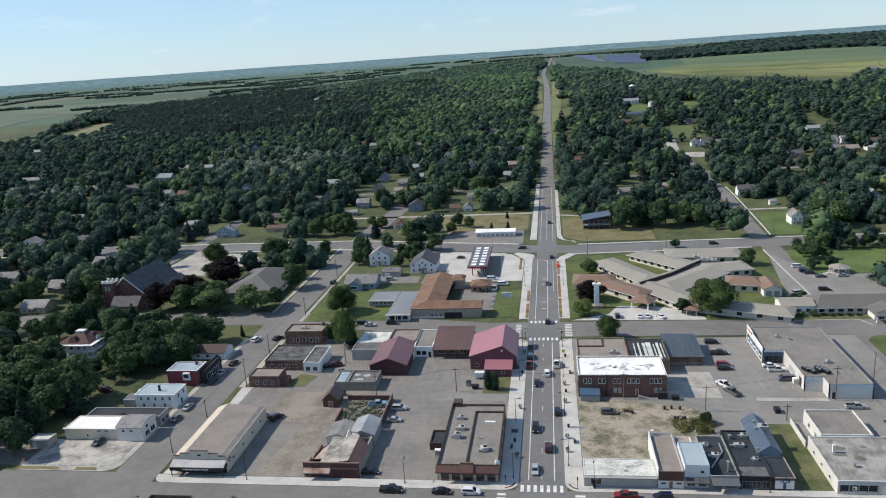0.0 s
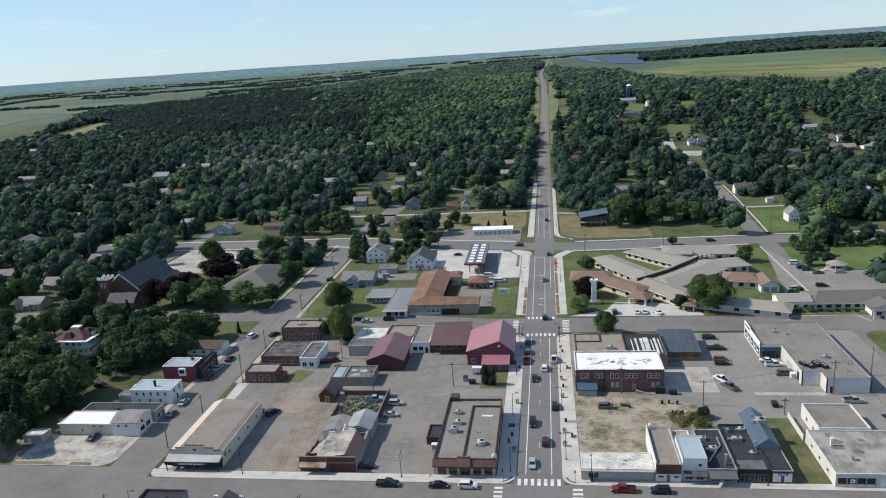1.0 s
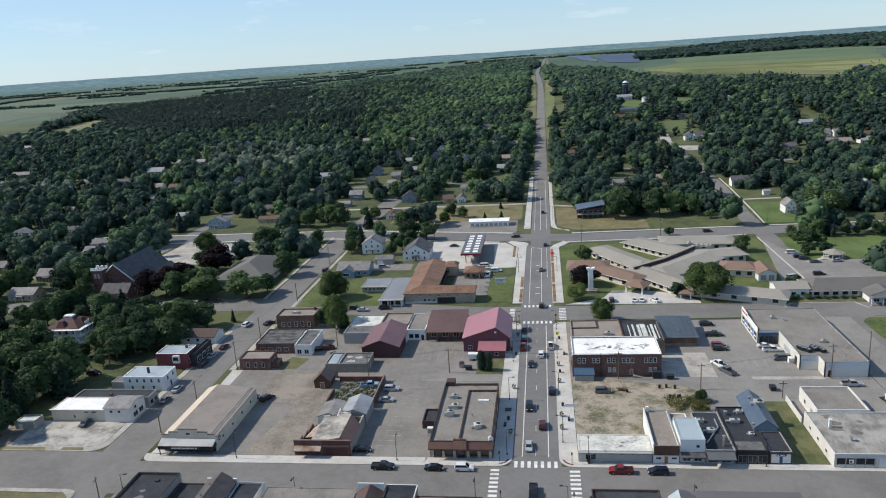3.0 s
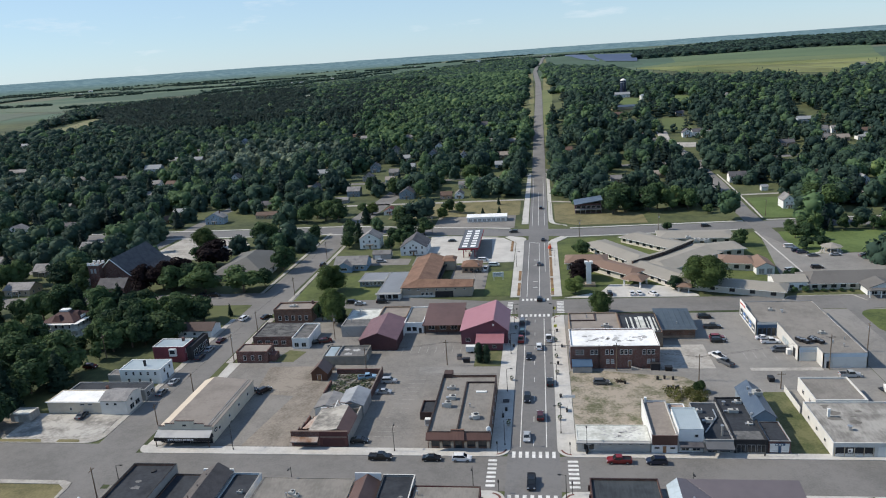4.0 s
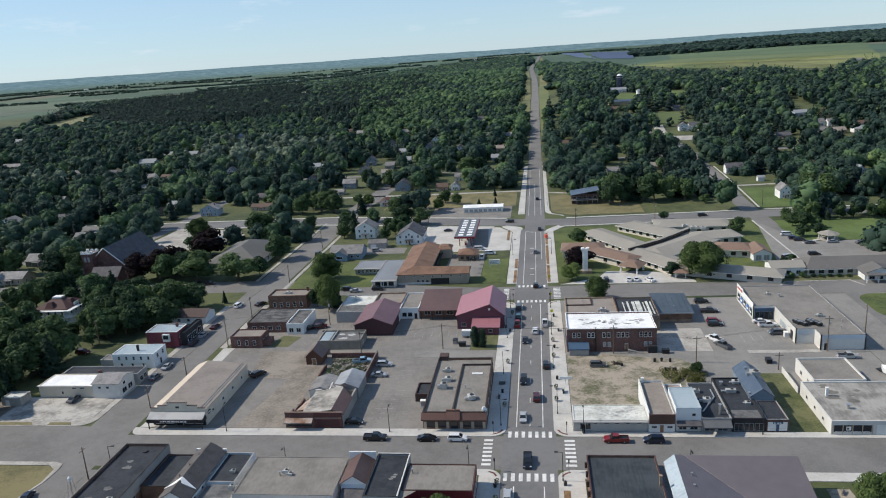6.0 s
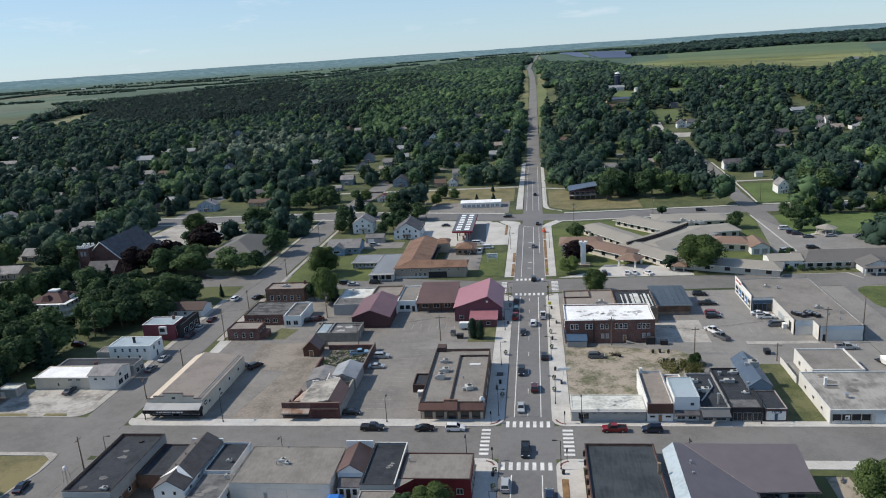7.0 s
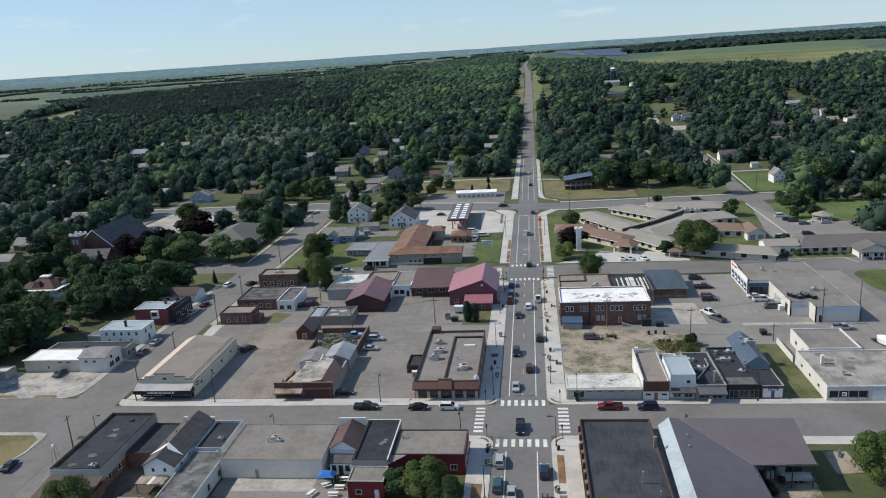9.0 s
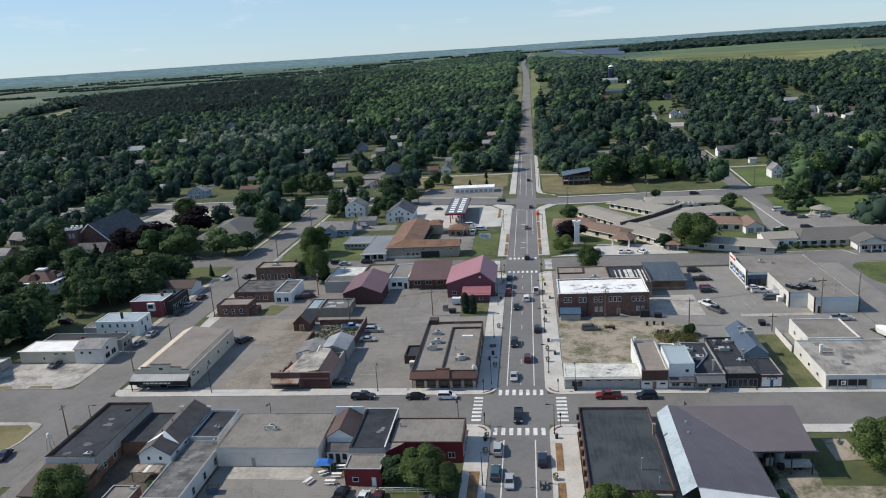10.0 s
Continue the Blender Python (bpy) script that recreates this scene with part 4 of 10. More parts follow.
part("roof", slab([(4.0, 0.5, 3.5), (12.2, 0.5, 4.9), (12.2, 13.0, 4.9), (10.2, 14.2, 4.6), (7.4, 12.6, 4.1), (4.6, 14.0, 3.6)]), PATCHROOF, root, "patched faded grey roof slope")
part("roof", slab([(12.2, 0.5, 4.92), (15.2, 0.5, 3.4), (15.2, 10.2, 3.4), (12.2, 13.0, 4.92)]), BROWNROOF, root, "brown metal roof slope")
part("roof_sheet", slab([(0.8, 6.0, 1.6), (3.8, 4.4, 2.9), (3.9, 11.5, 3.0), (1.6, 12.0, 1.2)], 0.08), RUST, root, "rusted fallen roof sheet")
part("roof_sheet", slab([(7.2, 13.6, 3.4), (10.4, 14.6, 4.3), (9.8, 18.6, 3.2), (6.6, 17.4, 2.4)], 0.08), STAIN, root, "grey torn roof sheet")
for k in range(9):
    ob = part("loose_board", Geo().box(-1.7, -0.14, 0, 1.7, 0.14, 0.08), (WHITE, RUSTTRIM, GREYWALL)[k % 3], root)
    ob.matrix_basis = pose(5.6 + 0.75 * k, 14.2 + 0.5 * (k % 5), 3.6 + 0.12 * k, 6, 9 * (-1) ** k, 20 + 23 * k)
debris = Geo()
dr = random.Random(5)
for k in range(160):
    x, y, q = dr.uniform(0.5, 3.8), dr.uniform(0.8, 14.5), dr.uniform(0.12, 0.4)
    a = dr.uniform(0, 6.3)
    debris.prism([(x + q * math.cos(a + m * 1.57), y + q * math.sin(a + m * 1.57)) for m in range(4)], 0, dr.uniform(0.2, 1.0), shrink=0.7)
tagged(part("fallen_brick", debris, paint("brick_debris", "6a4a40", 0.5, 0.6), root), kind="stuff")
root, s = gable("grey metal rear wing of the brick shop", -53.6, 18.6, -46.6, 28, 3.4, 4.8, "y", GREYWALL, GREYMETAL, 0.2, "rear_wing", "shed")
root, s = gable("low grey shingled rear shed, partly fallen in", -60.5, 18.6, -53.8, 27, 2.6, 3.6, "y", BLOCK, SHINGLE, 0.2, "rear_shed", "shed")
# walled yard with rubble
root = thing("ruined_wall", "broken brick yard wall round the rubble", "wall", -62, 28)
part("wall", Geo().box(14.6, 0.4, 0, 15.0, 18.5, 2.4), REDBRICK, root)
part("wall", Geo().box(0.2, 18.1, 0, 14.6, 18.5, 1.7), REDBRICK, root)
part("wall", Geo().box(0.2, 3, 0, 0.6, 11, 1.4), REDBRICK, root)
rub = Geo()
rr = random.Random(11)
for i in range(420):
    x, y, q = rr.uniform(-61, -48.5), rr.uniform(29, 45), rr.uniform(0.12, 0.5)
    a = rr.uniform(0, 6.3)
    rub.prism([(x + q * math.cos(a + k * 1.57) * rr.uniform(0.7, 1.3), y + q * math.sin(a + k * 1.57)) for k in range(4)], 0, q * rr.uniform(0.6, 1.4) + 0.1, shrink=rr.uniform(0.5, 0.9))
solo("rubble", rub, surface("rubble_mix", (0.070, 0.072, 0.048), (0.23, 0.215, 0.17), 0.5, 0.95, big=2.5), "heap of broken brick and timber in the yard", "rubble", "stuff")
root, s = gable("small brown timber garden shed", -68.6, 41.5, -63.6, 47, 2.6, 4.9, "y", paint("brown_boards", "5d3f30", 0.75), BROWNROOF, 0.4, "shed", "shed")
opening(root, s, "S", "door", 1.8, 0, 1.4, 2.1, fill_mat=YELLOWDOOR)

root, s = flat("brown brick corner shop with two roof bays", -26.3, 2.6, -10.7, 35, 4.1, BROWNBRICK, GRAVELROOF, 0.55, DARKCAP)
part("roof_divider", Geo().box(7.2, 0.3, 4.1, 7.6, 28.6, 4.55), DARKCAP, root)
part("roof_divider", Geo().box(7.6, 28.2, 4.1, 15.3, 28.6, 4.55), DARKCAP, root)
part("parapet_corner", Geo().box(0.3, 31.8, 4.1, 2.8, 34.6, 5.4), AWNING, root)
awning(root, -0.3, 15.9, 4.5, 1.3, 1.3, BROWNMETAL)
part("raised_parapet", Geo().box(6.0, -0.1, 4.74, 9.4, 0.3, 5.3), BROWNBRICK, root)
awning(root, 6.0, 9.4, 4.9, 1.7, 1.5, BROWNMETAL, "porch_roof")
STONE = paint("pale_stone", "b7aa98", 0.8, 0.5)
for u in (1.0, 3.8, 10.0, 12.8):
    opening(root, s, "S", "window", u, 0.7, 1.9, 1.6, frame_mat=BLACKFRONT)
for u in (0.2, 3.0, 5.8, 9.2, 12.0, 14.8):
    part("stone_pier", Geo().box(u, -0.12, 0, u + 0.7, -0.01, 2.0), STONE, root)
opening(root, s, "S", "door", 6.9, 0.0, 1.8, 2.3, frame_mat=BLACKFRONT)
for u in (4, 10, 16, 22):
    opening(root, s, "E", "window", u, 1.4, 1.5, 1.4)
unit(root, 3.6, 24.5, 4.1, 1.6, 1.4, 1.0)
unit(root, 4.3, 18.6, 4.1, 1.8, 1.6, 1.1)
unit(root, 3.6, 14.2, 4.1, 1.7, 1.7, 1.5)
unit(root, 11.5, 8.0, 4.1, 1.8, 1.8, 1.2, 20)
part("skylight", Geo().box(10.4, 22.4, 4.1, 13.4, 23.2, 4.35), WHITE, root)
vent(root, 9.5, 14, 4.1)
ob = part("satellite_dish", Geo().tube(0, 0, 0, 0.25, 0.75, n=14, r1=0.5), WHITE, root)
ob.matrix_basis = pose(15.3, 1.0, 4.9, 60, 0, 40)
root, s = flat("small brown brick lean-to with an open roof", -30.6, 17, -26.6, 24, 1.9, AWNING, TAR, 0.35, AWNING, "annex")
root = thing("ice_machine", "white ice box beside the shop wall", "ice box", -28.8, 13.8)
part("body", Geo().box(0, 0, 0, 1.6, 1.2, 1.9), WHITE, root)
part("door_panel", Geo().box(0.2, -0.05, 0.5, 1.4, 0, 1.7), GREYWALL, root)

root, s = flat("small red brick utility building with arched windows", -98.7, 55.2, -88, 62, 3.7, REDBRICK, TANROOF, 0.3)
row(root, s, "S", 3, 1.5, 9.5, 1.0, 1.0, 1.7)
row(root, s, "E", 2, 1, 6, 1.0, 1.0, 1.5)
part("lean_to", Geo().box(10.7, 1.2, 0, 13.0, 5, 2.2), REDBRICK, root)
FLAKED = surface("flaking_tar_roof", (0.026, 0.028, 0.031), (0.135, 0.134, 0.132), 0.55, 0.9, 0.02, big=2.5, stretch=(0.25, 1.6, 1))
root, s = flat("low brick garage with a flaking dark roof", -98.2, 68.6, -83.6, 82.6, 3.6, REDBRICK, FLAKED, 0.18, AWNING)
for k in range(4):
    part("roof_seam", Geo().box(0.3, 3.0 + 3.0 * k, 4.0, 13.1, 3.12 + 3.0 * k, 4.05), TAR, root)
row(root, s, "S", 4, 1, 12.5, 1.0, 1.6, 1.4)
root, s = flat("low white-fronted garage wing", -83.4, 66.8, -77.4, 81, 3.6, LAPSIDING, FLAKED, 0.3)
row(root, s, "S", 2, 0.3, 5.5, 0.7, 1.6, 1.6)
opening(root, s, "E", "garage", 5, 0, 3, 2.6, fill_mat=WHITE)
root, s = flat("two-storey brick shop with a tan roof", -99, 92, -84, 100, 5.0, BROWNBRICK, TANROOF, 0.4)
row(root, s, "S", 5, 1, 14, 1.0, 1.2, 1.9, frame_mat=WHITE)
unit(root, 7, 4, 5.0, 2.0, 1.4, 0.8)
chimney(root, 13.5, 7, 5, 1.4, REDBRICK)
root, s = flat("low grey block garage with an open white bay", -68.3, 53, -54.2, 62, 2.7, paint("dingy_block", "8f8a80", 0.7), PATCHDARKW, 0.35)
part("roof_sheet", Geo().box(0.6, 0.6, 2.7, 3.6, 8.4, 2.85), PALEBLUE, root)
stains(root, [(8, 3, 1.2), (10, 6, 1.0), (6.5, 6.5, 0.8)], 2.7, STAIN)
part("roof_divider", Geo().box(4.4, 0.3, 2.7, 4.7, 8.7, 3.2), GREYWALL, root)
opening(root, s, "E", "door", 3, 0, 1.0, 2.0, fill_mat=GREYWALL)
root, s = gable("dark red metal gabled workshop", -58.8, 64.5, -46, 84, 3.8, 6.2, "y", DARKRED, MAROONROOF, 0.3, "workshop", "shed")
opening(root, s, "S", "garage", 1.2, 0, 3.4, 2.9, fill_mat=DARKRED, frame_mat=DARKRED)
opening(root, s, "E", "garage", 12, 0, 3.6, 3.0, fill_mat=WHITE)
root, s = flat("workshop with a worn white and dark grey roof", -68.5, 77, -56.8, 95, 3.8, GREYWALL, MOSSROOF, 0.2, GREYWALL)
part("lower_roof", Geo().box(0.3, 0.3, 3.8, 11.4, 7.4, 3.84), PATCHDARKW, root)
vent(root, 4.5, 12, 3.8, 2.0, 0.25)
vent(root, 3.0, 4, 3.8)
root, s = flat("narrow tan-roofed shop with an open rear court", -56.6, 84.4, -46.2, 96, 3.9, TANBRICK, TANROOF, 0.5)
root, s = flat("grey flat-roofed office with a white front", -46, 79.5, -39.2, 96, 3.7, LAPSIDING, GRAVELROOF, 0.35)
row(root, s, "S", 2, 0.5, 4.6, 1.0, 1.5, 1.4, frame_mat=BLACKFRONT)
opening(root, s, "S", "door", 5.0, 0, 1.2, 2.2, fill_mat=BLACKFRONT)
root = thing("workshop", "brown metal-roofed workshop with a deep eave", "building", -39, 79)
part("wall", Geo().box(0, 1.6, 0, 13.6, 17, 3.4), BROWNBRICK, root)
r = Geo()
r.v += [(-0.3, -1.2, 3.4), (13.8, -1.2, 3.4), (13.8, 17.4, 5.1), (-0.3, 17.4, 5.1), (-0.3, -1.2, 3.6), (13.8, -1.2, 3.6), (13.8, 17.4, 5.3), (-0.3, 17.4, 5.3)]
r.f += [(3, 2, 1, 0), (4, 5, 6, 7), (0, 1, 5, 4), (1, 2, 6, 5), (2, 3, 7, 6), (3, 0, 4, 7)]
r.m += [0] * 6
part("roof", r, BROWNROOF, root)
for u in (0.6, 4.6, 8.6, 12.8):
    part("post", Geo().box(u, -0.9, 0, u + 0.2, -0.7, 3.4), AWNING, root)
for u in (1.5, 5.5, 9.5):
    ob = opening(root, (13.6, 17), "S", "window", u, 1.0, 2.2, 1.5)
    ob.location.y = 1.6

root, s = gable("tall red gabled shop with a red metal roof", -24.6, 69, -8.9, 88.5, 4.9, 8.6, "y", REDWALL, PINKROOF, 0.4, "barn_shop", "shop", mid=0.71)
for u in (1.5, 5.0):
    opening(root, s, "S", "window", u, 1.0, 1.5, 1.3)
part("vent_hood", Geo().box(10.6, -0.2, 6.6, 11.3, 0, 7.2), WHITE, root)
row(root, s, "E", 4, 2, 17, 0.9, 2.0, 1.8)
opening(root, s, "E", "door", 9.2, 0, 1.2, 2.2, fill_mat=WHITE)
root = thing("lean_to_shop", "low red lean-to shop with red metal roof", "shop", -19, 63.6)
part("wall", Geo().box(0, 0, 0, 8.6, 5.3, 2.7), REDWALL, root)
r = Geo()
r.v += [(-0.4, -0.5, 2.6), (9.0, -0.5, 2.6), (9.0, 5.36, 3.9), (-0.4, 5.36, 3.9), (-0.4, -0.5, 2.75), (9.0, -0.5, 2.75), (9.0, 5.36, 4.05), (-0.4, 5.36, 4.05)]
r.f += [(3, 2, 1, 0), (4, 5, 6, 7), (0, 1, 5, 4), (1, 2, 6, 5), (2, 3, 7, 6), (3, 0, 4, 7)]
r.m += [0] * 6
part("roof", r, PINKROOF, root)
row(root, (8.6, 5.3), "S", 2, 1, 7.5, 0.9, 1.2, 1.0)
opening(root, (8.6, 5.3), "E", "door", 2, 0, 1.0, 2.0, fill_mat=WHITE)

# ---- west street ----
PLUMWALL = paint("plum_red_wall", "7a3c46", 0.8)
root, s = flat("long pale warehouse with a bright white metal roof", -143, 20.3, -125.6, 28, 3.6, CREAMBLOCK, WHITEROOF, 0.08)
part("eave", Geo().box(-0.3, -0.4, 3.68, 17.4, 0.1, 3.8), WHITE, root)
row(root, s, "S", 2, 10, 15, 2.6, 1.4, 0.6)
opening(root, s, "S", "window", 7, 1.0, 0.7, 1.0)
root, s = gable("pale shop wing with grey shingled roof", -125.5, 19.6, -117.3, 27.6, 4.4, 5.6, "x", BLOCK, SHINGLE, 0.25, "shop_wing", "shop")
row(root, s, "S", 2, 1, 6, 3.0, 1.0, 0.8)
opening(root, s, "E", "window", 2.2, 3.2, 1.2, 1.0)
row(root, s, "E", 2, 1.0, 7.0, 0.8, 2.2, 1.6)
root, s = flat("dark flat-roofed rear store", -141, 28.2, -116.4, 33.6, 3.4, GREYWALL, TAR, 0.25)
row(root, s, "E", 2, 0.5, 5, 0.8, 1.5, 1.6)
chimney(root, 12, 1.0, 3.4, 1.0, REDBRICK)
root, s = flat("small pale concrete shed with a worn roof", -151.3, 15, -145.3, 19.5, 2.2, CONCRETE, MOSSROOF, 0.15, name="shed", category="shed")
opening(root, s, "S", "door", 1.2, 0, 1.3, 1.9, fill_mat=WHITE)
root, s = flat("white two-storey house with a pale blue flat roof", -131.5, 40, -117.6, 48, 4.7, LAPSIDING, PALEBLUE, 0.12, WHITE, "house", "house")
row(root, s, "S", 5, 1, 13.4, 2.9, 0.8, 1.2)
row(root, s, "S", 3, 1, 12, 0.6, 0.8, 1.2)
row(root, s, "E", 2, 0.8, 7.4, 2.8, 1.0, 1.4)
opening(root, s, "E", "door", 3.4, 0, 1.1, 2.1, fill_mat=BLACKFRONT)
chimney(root, 7.2, 3.2, 4.7, 1.8, BLACKFRONT, 0.3)
root, s = flat("low grey porch of the white house", -136.5, 41, -131.6, 45.5, 2.4, GREYWALL, SHINGLE, 0.1, name="porch", category="porch")
root, s = flat("dark red house with a pale roof and white bay", -129, 56.5, -117.8, 64, 5.4, PLUMWALL, PALEBLUE, 0.15, WHITE, "house", "house")
bay = part("bay_window", Geo().box(6.2, -0.9, 2.4, 8.6, 0, 5.0), WHITE, root)
part("pane", Geo().box(6.5, -0.94, 3.3, 8.3, -0.9, 4.6), GLASS, bay)
row(root, s, "E", 3, 0.5, 7, 3.0, 0.9, 1.4)
row(root, s, "E", 2, 0.5, 7, 0.6, 1.1, 1.6)
chimney(root, 8.5, 5.6, 5.4, 1.2, REDBRICK)
root, s = flat("narrow black-fronted shop beside the brick house", -117.7, 58, -115.9, 71, 4.4, BLACKFRONT, TAR, 0.3)
row(root, s, "E", 3, 1, 12, 0.7, 2.6, 2.2, frame_mat=WHITE)
root, s = gable("low white house with a red-brown roof", -131.5, 78.5, -118.4, 86.5, 2.7, 4.4, "x", LAPSIDING, paint("redbrown_shingle", "4f403c", 0.8, 0.4), 0.5)
row(root, s, "S", 3, 1, 12, 0.9, 1.2, 1.1)
MAROONSHINGLE = paint("maroon_shingle", "4b3232", 0.78, 0.4)
root, s = hip("white Victorian house with a dark red hipped roof", -187, 81, -174.5, 92, 5.8, 9.2, LAPSIDING, MAROONSHINGLE, 0.7)
part("roof_deck", Geo().box(4.4, 4.2, 8.7, 8.0, 6.8, 9.3), WHITE, root, "white railed deck on the ridge")
for x0, x1, y0, y1 in ((8.4, 13.0, 3.4, 7.6), (3.6, 7.8, -0.5, 3.0)):
    part("dormer", Geo().prism(rect(x0, y0, x1, y1), 5.8, 8.4, shrink=0.35), MAROONSHINGLE, root)
part("gable_face", Geo().box(13.0, 4.0, 5.9, 13.1, 7.0, 7.2), WHITE, root)
for z in (0.3, 2.9, 5.5):
    porch = part("porch_deck", Geo().box(12.6, -1.8, z, 15.0, 11, z + 0.2).box(-0.4, -2.2, z, 12.6, -0.05, z + 0.2), WHITE, root)
    if z < 5:
        for k in range(6):
            part("porch_post", Geo().box(14.7, -1.6 + 2.45 * k, z + 0.2, 14.9, -1.4 + 2.45 * k, z + 2.6), WHITE, porch)
            part("porch_post", Geo().box(-0.2 + 2.5 * k, -2.1, z + 0.2, 0.0 + 2.5 * k, -1.9, z + 2.6), WHITE, porch)
        part("porch_rail", Geo().box(14.75, -1.6, z + 1.0, 14.85, 10.9, z + 1.1).box(-0.3, -2.05, z + 1.0, 14.8, -1.95, z + 1.1), WHITE, porch)
row(root, s, "S", 4, 0.5, 12, 3.4, 1.0, 1.5)
row(root, s, "E", 3, 1, 10, 3.4, 1.0, 1.5)

# ---- east of the main street ----
root, s = flat("two-storey red brick block with a worn white roof", 11, 49, 37.3, 63, 7.0, REDBRICK, WHITEROOF, 0.35, WHITE)
for u in (1.6, 3.0, 6.0, 7.2, 10.4, 11.8, 14.7, 16.0, 17.3, 21.3, 22.6, 23.9):
    opening(root, s, "S", "window", u, 4.6, 0.95, 1.6, frame_mat=WHITE)
for u in (10.6, 12.0, 22.6, 24.0):
    opening(root, s, "S", "window", u, 1.6, 0.95, 1.5, fill_mat=GREYWALL)
opening(root, s, "S", "door", 17.0, 0.6, 1.0, 2.0, fill_mat=YELLOWDOOR)
for k in range(6):
    part("step", Geo().box(17.0 + 0.5 * k + 0.9, -1.2, 0, 17.5 + 0.5 * k + 0.9, -0.1, 0.9 - 0.15 * k), CONCRETE, root)
awning(root, 0.3, 6.4, 3.2, 3.2, 1.0, BLUE, "awning")
part("entrance_wall", Geo().box(0.5, -3.0, 0, 6.2, -0.02, 1.9), GREYWALL, root)
part("service_shed", Geo().box(23.6, -1.6, 0, 26.2, -0.02, 2.2), BLACKFRONT, root)
row(root, s, "W", 4, 1, 13, 4.6, 1.1, 1.7, frame_mat=WHITE)
row(root, s, "W", 3, 1, 13, 0.7, 2.6, 2.2, frame_mat=BLUE)
sr = random.Random(21)
stains(root, [(sr.uniform(3, 12) if k % 2 else sr.uniform(13, 23), sr.uniform(4.5, 9), sr.uniform(0.2, 0.75)) for k in range(44)], 7.0)
part("pipe_stack", Geo().rod((8.5, -0.15, 0), (8.5, -0.15, 7.9), 0.09), DARKMETAL, root)
root, s = flat("tan-roofed shop with low roof dividers", 11.6, 63.4, 28, 84, 4.6, TANBRICK, TANROOF, 0.4)
part("roof_divider", Geo().box(0.3, 13.6, 4.6, 9, 14.0, 5.0), AWNING, root)
part("roof_divider", Geo().box(8.6, 14.0, 4.6, 9.0, 20.3, 5.0), AWNING, root)
unit(root, 12, 8, 4.6)
vent(root, 6, 17, 4.6)
root, s = flat("shop with a black and white striped roof", 28.2, 65, 40.8, 83, 4.6, TANBRICK, TAR, 0.35, AWNING)
for x0, w, q in ((2.4, 0.35, 3), (3.8, 0.6, 2), (5.4, 0.9, 2.4), (6.6, 1.6, 1.4), (8.9, 0.4, 4), (9.9, 0.8, 2), (11.3, 0.4, 3)):
    part("roof_strip", Geo().box(x0, q, 4.6, x0 + w, 16.5 - q * 0.6, 4.63), MOSSROOF, root)
root = thing("shop_building", "shop with a slate-blue seamed metal roof", "shop", 41, 72)
part("wall", Geo().box(0.2, 0.2, 0, 11.2, 16.2, 3.2), BROWNBRICK, root)
part("roof", slab([(-0.2, -0.4, 3.4), (11.7, -0.4, 3.3), (11.7, 16.8, 4.3), (-0.2, 16.8, 4.5)], 0.22), TEALROOF, root)
part("eave_trim", Geo().box(-0.2, -0.5, 3.1, 11.7, -0.41, 3.42), GREYWALL, root)
for k in range(6):
    part("roof_seam", Geo().rod((1.2 + 1.8 * k, -0.3, 3.42), (1.2 + 1.8 * k, 16.6, 4.44), 0.045), TEALROOF, root)
vent(root, 6, 4, 3.5, 0.7)
part("wall_panel", Geo().box(0.4, 0.12, 0.1, 11.0, 0.19, 0.9), TANBRICK, root)

POSTER = paint("bright_blue_poster", "3a6fb0", 0.85)
root = thing("supermarket", "large pale supermarket with a gravel roof", "supermarket", 71.5, 48.4)
outline = [(6.5, 5), (11.7, 5), (11.7, 0), (23.6, 0), (23.6, 44.6), (0, 44.6), (0, 25), (6.5, 25)]
g = Geo()
t = 0.3
for (ax, ay), (bx, by) in zip(outline, outline[1:] + outline[:1]):
    g.box(min(ax, bx) - (t / 2), min(ay, by) - (t / 2), 0, max(ax, bx) + (t / 2), max(ay, by) + (t / 2), 4.68)
part("wall", g, BLOCK, root)
part("roof", Geo().prism(outline, 4.3, 4.55), GRAVELROOF, root)
g = Geo()
for (ax, ay), (bx, by) in zip(outline, outline[1:] + outline[:1]):
    g.box(min(ax, bx) - 0.2, min(ay, by) - 0.2, 4.68, max(ax, bx) + 0.2, max(ay, by) + 0.2, 4.76)
part("coping", g, paint("dull_grey_coping", "77787a", 0.85, 0.4), root)
part("entrance_band", Geo().box(-0.24, 25.0, 3.9, -0.16, 44.2, 5.6), WHITE, root)
part("blue_fascia", Geo().box(0.2, 24.72, 2.8, 6.3, 24.84, 3.9), BLUE, root)
part("entrance_glass", Geo().box(0.5, 24.76, 0.1, 6.0, 24.85, 2.7), GLASS, root)
for k in range(5):
    part("entrance_post", Geo().box(0.3 + 1.4 * k, 24.66, 0, 0.5 + 1.4 * k, 24.76, 2.8), BLUE, root)
for k in range(3):
    part("display_window", Geo().box(6.3, 13.4 + 2.0 * k, 0.8, 6.36, 14.9 + 2.0 * k, 2.6), PALEBLUE, root)
sb = part("sign", Geo().box(-0.34, 36.5, 4.2, -0.24, 44.0, 6.2), WHITE, root)
part("lettering", Geo().box(-0.38, 37.2, 4.8, -0.34, 39.0, 5.6).box(-0.38, 39.6, 4.8, -0.34, 43.2, 5.4), paint("red_letters", "a8322f"), sb)
